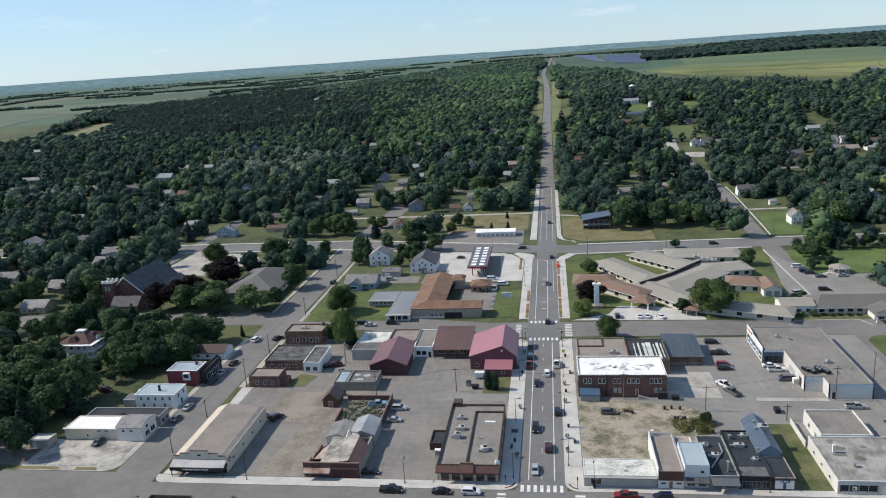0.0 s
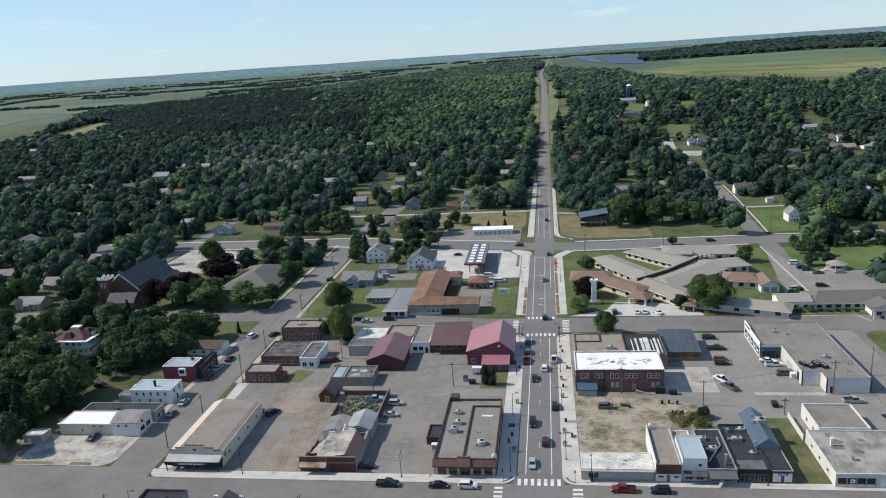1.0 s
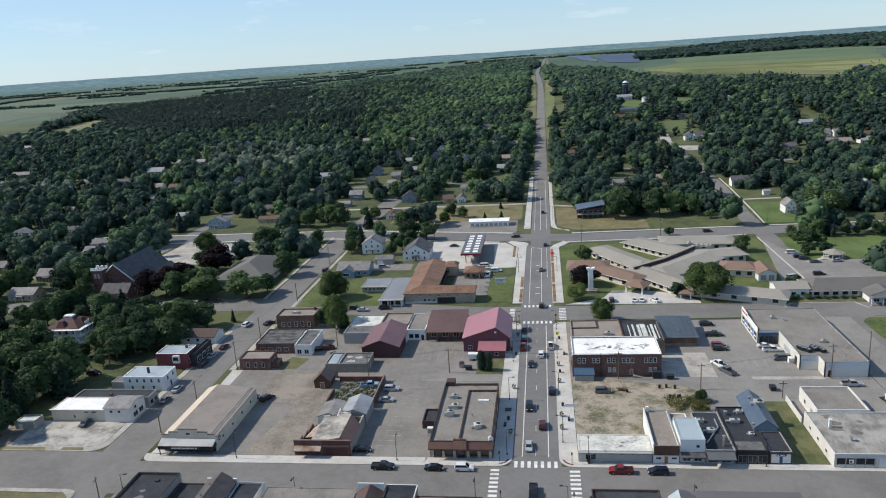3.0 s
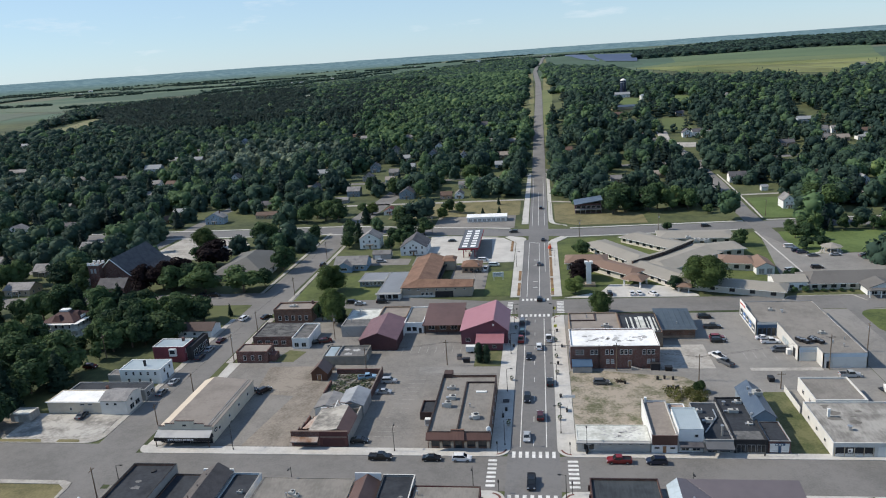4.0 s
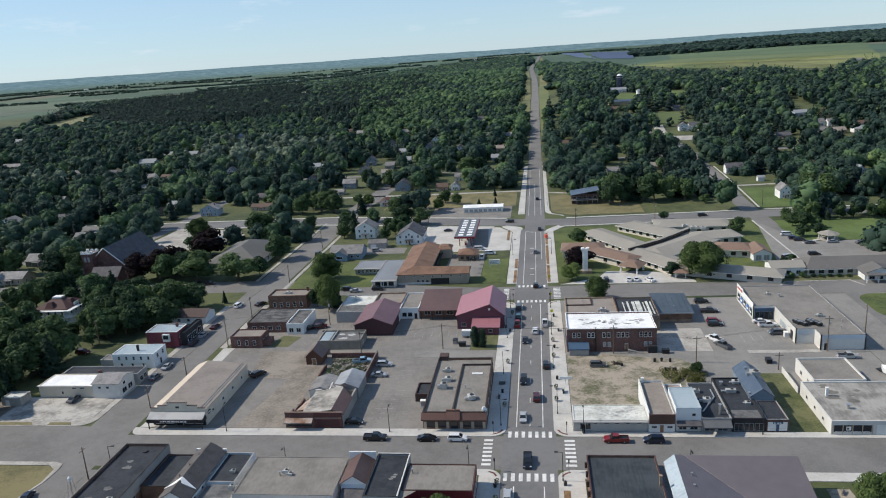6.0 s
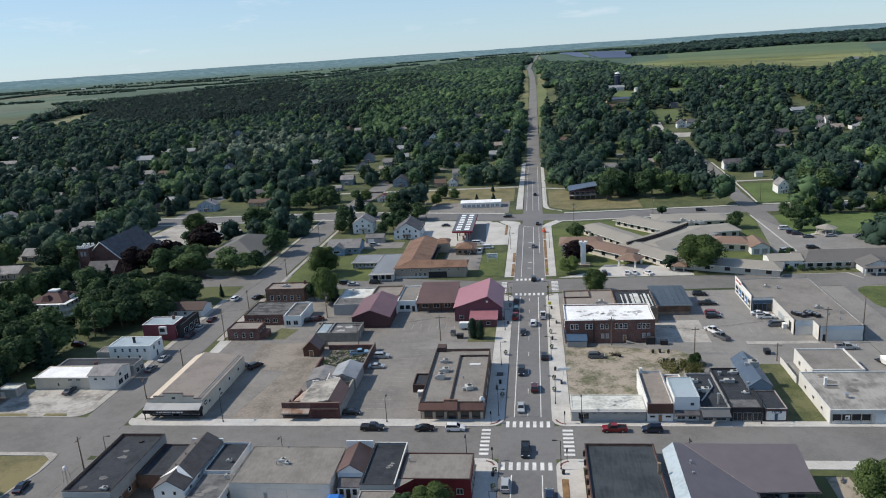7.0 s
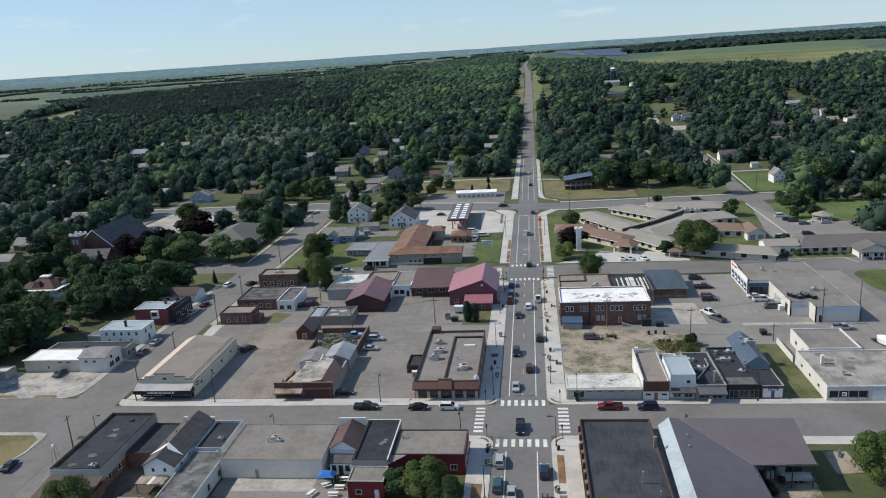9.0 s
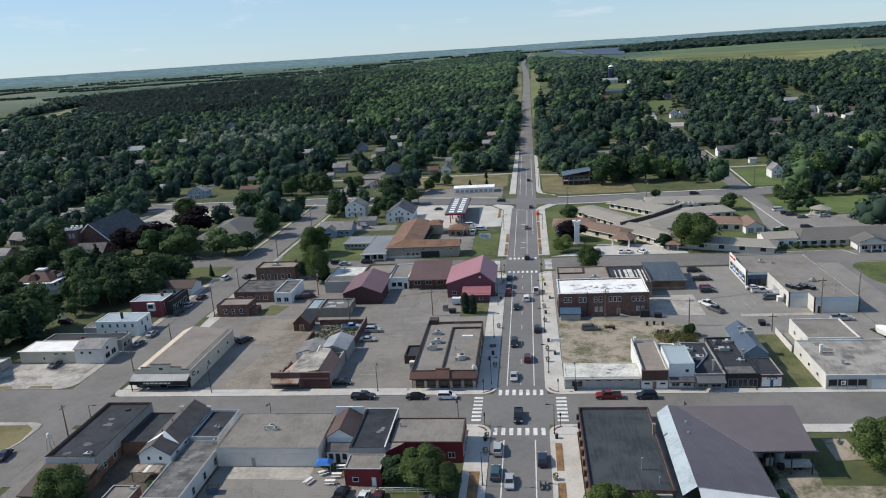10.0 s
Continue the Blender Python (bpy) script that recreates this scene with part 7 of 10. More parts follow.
for row_ in ((-203, 268, 14, 9, 5, 8.6, "y", "blue", "grey"), (-242, 300, 13, 9, 3, 4.9, "x", "white", "pale"), (-239, 277, 8, 8, 3, 5, "x", "pink", "brown"),
             (-258, 257, 10, 8, 3, 5.4, "x", "tan", "brown"), (-299, 256, 16, 9, 5, 8, "x", "blue", "slate"), (-248, 204, 12, 9, 3, 6, "x", "grey", "grey"),
             (-246, 162, 12, 9, 3, 5.6, "x", "grey", "grey"), (-238, 132, 13, 9, 3, 5.2, "x", "tan", "grey"), (-131, 343, 11, 9, 5, 8, "x", "greyblue", "grey"),
             (-134, 320, 11, 7, 2.8, 4.4, "x", "grey", "grey"), (-89, 326, 12, 11, 5, 8.8, "y", "greyblue", "slate"), (-91, 277, 9, 8, 3, 5.6, "y", "white", "red"),
             (-61, 321, 9, 8, 3.2, 5.6, "x", "pink", "brown"), (-52, 321, 7, 8, 3.5, 6.2, "y", "white", "grey"), (-173, 279, 16, 8, 3, 4.8, "x", "tan", "brown"),
             (-209, 336, 10, 8, 3, 5, "x", "white", "grey"), (-85.5, 197, 10.5, 9, 5.4, 8.6, "y", "white", "grey"), (-60, 182, 13, 15, 4.2, 8.2, "y", "white", "slate"),
             (-52, 358, 10, 8, 3.4, 5.8, "x", "white", "grey"), (57, 357, 12, 9, 3, 5.4, "x", "grey", "grey"),
             (133, 339, 13, 9, 5, 8, "x", "white", "slate"), (139, 256, 7.4, 11, 5.6, 9.2, "y", "white", "grey"), (181, 265, 7, 7, 4.6, 7.2, "y", "white", "grey"),
             (215, 300, 12, 9, 4.6, 7.6, "y", "white", "grey"), (-290, 180, 12, 9, 3, 5.2, "x", "tan", "grey"), (-330, 250, 12, 9, 4.4, 7.2, "y", "white", "grey"),
             (-350, 330, 12, 9, 3, 5.2, "x", "grey", "grey"), (-240, 90, 12, 9, 4.4, 7.2, "y", "grey", "slate"), (60, 288, 11, 8, 3.2, 5.4, "x", "greyblue", "grey"),
             (-508, 491, 21.3, 8.5, 3, 5.2, "x", "grey", "grey"), (-403, 437, 7.5, 8, 4, 6.2, "x", "white", "grey"), (-370, 439, 18.0, 8.5, 3, 5.2, "x", "grey", "slate"),
             (-358, 476, 15.8, 8.5, 5, 8.2, "x", "blue", "pale"), (-369, 536, 14.1, 8.5, 3, 5.2, "x", "white", "pale"), (-366, 584, 10.6, 8.5, 3, 5.2, "x", "white", "grey"),
             (-341, 535, 8.9, 8, 3, 5.2, "x", "grey", "pale"), (-305, 407, 7.5, 8, 3, 5.2, "x", "white", "brown"), (-321, 412, 7.5, 8, 3, 5.2, "x", "white", "grey"),
             (-301, 368, 9.5, 8, 3, 5.2, "x", "grey", "grey"), (-332, 634, 7.7, 8, 5, 8.2, "y", "blue", "blue"), (-250, 413, 7.5, 8, 5, 8.2, "y", "white", "grey"),
             (-186, 314, 9.5, 8, 3, 5.2, "x", "grey", "slate"), (-180, 433, 11.1, 8.5, 3, 5.2, "x", "white", "pale"), (-167, 368, 8, 8, 4.6, 7.8, "y", "greyblue", "slate"),
             (-137, 442, 7.5, 8, 4.6, 7.8, "y", "greyblue", "grey"), (-134, 402, 9.9, 8, 4.6, 7.8, "y", "grey", "slate"), (-137, 533, 7.5, 8, 4.6, 7.8, "y", "grey", "slate"),
             (-119, 492, 7.6, 8, 3, 5.2, "x", "cream", "pale"), (-107, 446, 7.5, 8, 3, 5.2, "x", "white", "pale"), (-115, 395, 8, 8, 3, 5.2, "x", "cream", "tan"),
             (-117, 423, 7.5, 8, 3, 5.2, "x", "grey", "grey"), (-94, 494, 8.4, 8, 5.6, 8.8, "y", "greyblue", "slate"), (-94, 540, 8.1, 8, 5, 8.2, "y", "white", "slate"),
             (-191, 633, 7.5, 8, 3, 5.2, "x", "white", "grey"), (-138, 621, 7.5, 8, 3, 5.2, "x", "white", "grey"), (-208, 649, 8.0, 8, 3, 5.2, "x", "tan", "brown"),
             (-647, 683, 17.7, 8.5, 3, 5.2, "x", "white", "pale"), (-61, 672, 10.7, 8.5, 5, 8.2, "x", "greyblue", "slate"), (-38, 1160, 13.5, 8.5, 5, 8.2, "x", "pink", "brown"),
             (-30, 484, 16.5, 8.5, 3, 5.2, "x", "tan", "tan"), (-30, 438, 8.4, 8, 3, 5.2, "x", "blue", "pale"), (-25, 559, 7.5, 8, 3, 5.2, "x", "grey", "grey"),
             (-46, 568, 7.5, 8, 3, 5.2, "x", "white", "grey"), (-65, 480, 7.5, 8, 4.6, 7.8, "y", "white", "grey"), (62, 795, 13.4, 8.5, 3, 5.2, "x", "pink", "brown"),
             (50, 1208, 15.7, 8.5, 3, 5.2, "x", "white", "grey"), (97, 595, 7.5, 8, 4.6, 7.8, "y", "white", "slate"), (96, 535, 10.7, 8.5, 3, 5.2, "x", "white", "grey"),
             (103, 516, 7.5, 8, 3, 5.2, "x", "grey", "grey"), (137, 532, 8.1, 8, 4.4, 7.6, "y", "white", "slate"), (147, 536, 9.1, 8, 4, 6.2, "x", "white", "slate"),
             (155, 530, 10.8, 8.5, 3, 5.2, "x", "white", "grey"), (27, 489, 7.5, 8, 3, 5.2, "x", "white", "brown"), (150, 640, 7.5, 8, 3, 5.2, "x", "grey", "slate"),
             (137, 1407, 14.1, 8.5, 4.6, 7.8, "x", "white", "pale"), (217, 719, 8.1, 8, 4.6, 7.8, "y", "white", "grey"), (247, 558, 11.6, 8.5, 4, 6.2, "x", "blue", "pale"),
             (203, 464, 10.9, 8.5, 3, 5.2, "x", "pink", "slate"), (247, 472, 13.0, 8.5, 3, 5.2, "x", "pink", "tan"), (238, 479, 7.5, 8, 3, 5.2, "x", "white", "grey"),
             (247, 511, 7.5, 8, 4, 6.2, "x", "white", "grey"), (256, 507, 7.5, 8, 4, 6.2, "x", "white", "grey"), (278, 494, 14.5, 8.5, 3, 5.2, "x", "white", "brown"),
             (264, 472, 8.8, 8, 3, 5.2, "x", "white", "pale"), (221, 639, 8.4, 8, 3, 5.2, "x", "white", "grey"), (86, 368, 15.0, 10, 3.4, 5.6, "x", "tan", "tan"),
             (99, 321, 8, 8, 3, 5.2, "x", "blue", "grey"), (188, 347, 20.2, 10, 3, 5.2, "x", "tan", "brown"), (201, 313, 8, 8, 4.4, 7.6, "y", "blue", "pale"),
             (155, 249, 8.2, 8, 3, 5.2, "x", "greyblue", "slate"), (88, 656, 9.4, 8.5, 3, 5.2, "x", "tan", "brown"), (511, 1097, 12.1, 8.5, 4, 6.2, "x", "white", "grey")):
    house(*row_)
root, s = gable("single-storey blue house with a grey shingled roof", -93.5, 158.2, -78.6, 169.5, 3.0, 5.6, "x", paint("mid_blue_siding", "7f97ac", 0.86), SHINGLE, 0.5, "house", "house")
row(root, s, "S", 3, 6.5, 14.5, 0.9, 1.4, 1.2)
row(root, s, "E", 2, 1, 10.5, 0.9, 1.2, 1.2)
wing = part("front_gable", Geo().box(1.6, -2.6, 0, 8.6, 0, 2.9).face([(1.6, -2.61, 2.9), (8.6, -2.61, 2.9), (5.1, -2.61, 4.9)]), paint("mid_blue_siding", "7f97ac", 0.86), root)
part("gable_roof", Geo().face([(1.2, -3.0, 2.75), (5.1, -3.0, 5.0), (5.1, 5.0, 5.0), (1.2, 5.0, 2.75)]).face([(5.1, -3.0, 5.0), (9.0, -3.0, 2.75), (9.0, 5.0, 2.75), (5.1, 5.0, 5.0)]), SHINGLE, wing)
part("window", Geo().box(3.4, -2.66, 1.0, 6.6, -2.6, 2.3), WHITE, wing)
part("pane", Geo().box(3.55, -2.69, 1.12, 6.45, -2.66, 2.18), GLASS, wing)
root, s = gable("small grey garage behind the white house", -79.4, 176.4, -70.6, 182, 2.6, 3.9, "x", GREYWALL, SHINGLE, 0.3, "garage", "garage")
opening(root, s, "S", "garage", 1, 0, 3, 2.2, fill_mat=WHITE)
root, s = gable("small white garden shed with a pale roof", 139, 308, 143, 311.5, 2.4, 3.4, "x", LAPSIDING, GREYMETAL, 0.3, "garden_shed", "shed")
root = thing("office_house", "dark office with a blue shed roof", "building", 22.6, 262)
part("wall", Geo().box(0, 0, 0, 15, 12, 5.2), paint("maroon_boards", "4a2f38", 0.8), root)
for k in range(5):
    w = part("window", Geo().box(0.6 + 2.9 * k, -0.05, 3.0, 2.9 + 2.9 * k, 0, 4.6), GREYWALL, root)
    part("pane", Geo().box(0.75 + 2.9 * k, -0.08, 3.15, 2.75 + 2.9 * k, -0.05, 4.45), GLASS, w)
part("window_band", Geo().box(0.5, -0.06, 0.5, 14.5, 0, 2.2), GLASS, root)
part("balcony", Geo().box(-0.3, -2.4, 2.5, 15, -0.1, 2.7).box(-0.3, -2.4, 3.5, 15, -2.3, 3.6), GREYWALL, root)
for k in range(6):
    part("balcony_post", Geo().box(-0.2 + 2.95 * k, -2.38, 0, -0.02 + 2.95 * k, -2.2, 3.5), GREYWALL, root)
r = Geo()
r.v += [(-0.6, -2.6, 5.5), (15.6, -1.2, 7.7), (15.6, 12.6, 7.7), (-0.6, 12.6, 5.5), (-0.6, -2.6, 5.75), (15.6, -1.2, 7.95), (15.6, 12.6, 7.95), (-0.6, 12.6, 5.75)]
r.f += [(3, 2, 1, 0), (4, 5, 6, 7), (0, 1, 5, 4), (1, 2, 6, 5), (2, 3, 7, 6), (3, 0, 4, 7)]
r.m += [0] * 6
part("roof", r, BLUEMETAL, root)
part("upper_wall", Geo().side([(0.0, 5.2), (12, 5.2), (12, 5.55), (0.0, 5.55)], 0, 15), WALLS["brick"], root)

# farm on the slope up the road
BLUEENAMEL = plain("dark_blue_enamel", (0.018, 0.028, 0.06), 0.35)
root = thing("silo", "tall dark blue farm silo with a pale dome", "silo", 114, 848, rise(114, 848) - 0.1)
part("shaft", Geo().tube(0, 0, 0, 18.6, 3.9, n=24), BLUEENAMEL, root)
part("dome", Geo().tube(0, 0, 18.6, 20.4, 3.9, n=24, r1=2.2).tube(0, 0, 20.4, 21.0, 2.2, n=24, r1=0.5), WHITE, root)
part("band", Geo().tube(0, 0, 16.0, 16.5, 3.96, n=24), plain("white_band", (0.35, 0.37, 0.4), 0.5), root)
for k in range(5):
    part("hoop", Geo().tube(0, 0, 2.6 + 2.6 * k, 2.72 + 2.6 * k, 3.95, n=24), BLUEENAMEL, root)
part("ladder", Geo().box(-0.25, -4.1, 0, -0.18, -3.95, 18.6).box(0.18, -4.1, 0, 0.25, -3.95, 18.6), GALV, root)
root, s = gable("long white farm barn beside the silo", 91, 806, 118, 815, 4.2, 6.6, "x", LAPSIDING, GREYMETAL, 0.4, "barn", "barn")
root.location.z = rise(104, 810) - 0.2
row(root, s, "S", 6, 1, 26, 1.2, 1.2, 1.1)
opening(root, s, "S", "garage", 20, 0, 3.4, 3.2, fill_mat=WHITE)
root = thing("grain_bin", "small white round grain bin", "silo", 127, 760, rise(127, 760) - 0.1)
part("shaft", Geo().tube(0, 0, 0, 6.0, 3.2, n=20), WHITE, root)
part("cone", Geo().tube(0, 0, 6.0, 7.6, 3.35, n=20, r1=0.4), GALV, root)
root, s = gable("long low farm shed with a blue-green roof", 86, 701, 112, 710, 3.4, 5.2, "x", TANWALL, BLUEMETAL, 0.4, "farm_shed", "barn")
root.location.z = rise(99, 705) - 0.2
HOUSES += [(114, 844, 26, 9, 1), (104, 804, 34, 10, 1), (127, 757, 20, 7, 2), (99, 701, 40, 9, 1)]

# ---- vehicles ----
PAINTS = {}
CARS = {}
TYRE = plain("tyre_rubber", (0.012, 0.012, 0.013), 0.8)
RIM = plain("alloy_rim", (0.4, 0.4, 0.42), 0.35, 0.8)
LAMPW = plain("headlamp_glass", (0.7, 0.72, 0.75), 0.15)
LAMPR = plain("tail_lamp", (0.3, 0.01, 0.01), 0.25)
COLOURS = {"white": "e6e7e8", "black": "101114", "silver": "a9adb0", "grey": "5a5e63", "red": "7e1518", "darkred": "4a1216", "blue": "2b4c78", "navy": "17233a", "paleblue": "8fb0c8", "teal": "34525a", "green": "2f4a3a", "tan": "8c8069"}
SHAPES = {"sedan": (4.7, 1.80, 0.62, 0.98, 1.45, [(-1.55, 0.0), (-0.75, 1.0), (0.55, 1.0), (1.35, 0.0)]),
          "suv": (4.8, 1.90, 0.72, 1.12, 1.75, [(-2.2, 0.0), (-1.95, 1.0), (0.5, 1.0), (1.25, 0.0)]),
          "van": (5.1, 1.98, 0.75, 1.15, 1.85, [(-2.45, 0.0), (-2.3, 1.0), (1.1, 1.0), (1.9, 0.0)]),
          "pickup": (5.8, 1.98, 0.78, 1.12, 1.85, [(-0.75, 0.0), (-0.6, 1.0), (0.75, 1.0), (1.45, 0.0)])}


def car_meshes(kind, colour):
    if (kind, colour) in CARS:
        return CARS[kind, colour]
    if colour not in PAINTS:
        PAINTS[colour] = plain(colour + "_car_paint", hexc(COLOURS[colour]), 0.3, 0.15, 0.6)
    l, w, sill, belt, roofz, cab = SHAPES[kind]
    h, b = l / 2, w / 2
    prof = [(-h, 0.35), (-h + 0.05, belt - 0.1), (-h + 0.3, belt), (h - 1.0, belt - 0.02), (h - 0.25, belt - 0.2), (h, 0.6), (h - 0.05, 0.32)]
    body = Geo()
    n = len(body.v)
    k = len(prof)
    for s, q in ((-1, 0.93), (-1, 1.0), (1, 1.0), (1, 0.93)):
        body.v += [(x * (0.985 if q < 1 else 1), s * b * q * (1 if z < belt - 0.06 else 0.96), z) for x, z in prof]
    for a in range(3):
        for i in range(k):
            j = (i + 1) % k
            body.f.append((a * k + i, a * k + j, (a + 1) * k + j, (a + 1) * k + i))
            body.m.append(0)
    body.f += [tuple(range(k)), tuple(range(4 * k - 1, 3 * k - 1, -1))]
    body.m += [0, 0]
    if kind == "pickup":
        body.box(-h + 0.05, -b * 0.95, belt - 0.02, -0.8, -b * 0.85, belt + 0.12).box(-h + 0.05, b * 0.85, belt - 0.02, -0.8, b * 0.95, belt + 0.12).box(-h + 0.02, -b * 0.85, belt - 0.02, -h + 0.14, b * 0.85, belt + 0.12)
    cabin = Geo()
    base = [(cab[0][0], -b * 0.9), (cab[3][0], -b * 0.9), (cab[3][0], b * 0.9), (cab[0][0], b * 0.9)]
    top = [(cab[1][0], -b * 0.74), (cab[2][0], -b * 0.74), (cab[2][0], b * 0.74), (cab[1][0], b * 0.74)]
    cabin.v += [(x, y, belt - 0.03) for x, y in base] + [(x, y, roofz - 0.06) for x, y in top]
    cabin.f += [(0, 1, 5, 4), (1, 2, 6, 5), (2, 3, 7, 6), (3, 0, 4, 7), (4, 5, 6, 7)]
    cabin.m += [0] * 5
    rf = Geo().prism([(x, y * 1.03) for x, y in top], roofz - 0.07, roofz, shrink=0.95)
    for (x0, y0), (x1, y1) in zip(base, top):
        rf.rod((x0, y0, belt - 0.03), (x1, y1, roofz - 0.04), 0.05, n=4)
    wheel = Geo().rod((0, -0.11, 0), (0, 0.11, 0), 0.34, n=12)
    rim = Geo().rod((0, -0.125, 0), (0, 0.125, 0), 0.2, n=8)
    bed = Geo().box(-h + 0.15, -b * 0.84, belt - 0.0, -0.82, b * 0.84, belt + 0.015)
    CARS[kind, colour] = dict(body=body.mesh("body", PAINTS[colour]), glass=cabin.mesh("glazing", GLASS), roof=rf.mesh("roof", PAINTS[colour]), wheel=wheel.mesh("wheel", TYRE), rim=rim.mesh("rim", RIM),
                              head=Geo().box(h - 0.12, -0.2, belt - 0.38, h + 0.005, 0.2, belt - 0.2).mesh("headlight", LAMPW), tail=Geo().box(-h - 0.01, -0.16, belt - 0.35, -h + 0.08, 0.16, belt - 0.12).mesh("tail_light", LAMPR),
                              bed=bed.mesh("bed", DARKMETAL), spec=(l, w))
    return CARS[kind, colour]


NAMES = {"sedan": "saloon car", "suv": "sport utility car", "van": "van", "pickup": "pickup truck"}


def car(kind, colour, x, y, turn, where, z=0.05):
    m = car_meshes(kind, colour)
    word = {"darkred": "dark red", "paleblue": "pale blue", "navy": "dark blue"}.get(colour, colour)
    root = thing("pickup_truck" if kind == "pickup" else "van" if kind == "van" else "car", "%s %s %s" % (word, NAMES[kind], where), "pickup" if kind == "pickup" else "car", x, y, z, turn)
    l, w = m["spec"]
    part("body", m["body"], None, root)
    part("glazing", m["glass"], None, root)
    part("roof", m["roof"], None, root)
    if kind == "pickup":
        part("bed", m["bed"], None, root)
    for sx in (-0.31, 0.31):
        for sy in (-1, 1):
            ob = part("wheel", m["wheel"], None, root)
            ob.matrix_basis = pose(l * sx, sy * (w / 2 - 0.13), 0.34)
            part("rim", m["rim"], None, ob)
    for sy in (-0.72, 0.72):
        for k, nm in (("head", "headlight"), ("tail", "tail_light")):
            ob = part(nm, m[k], None, root)
            ob.matrix_basis = pose(0, sy * w / 2, 0)
    return root


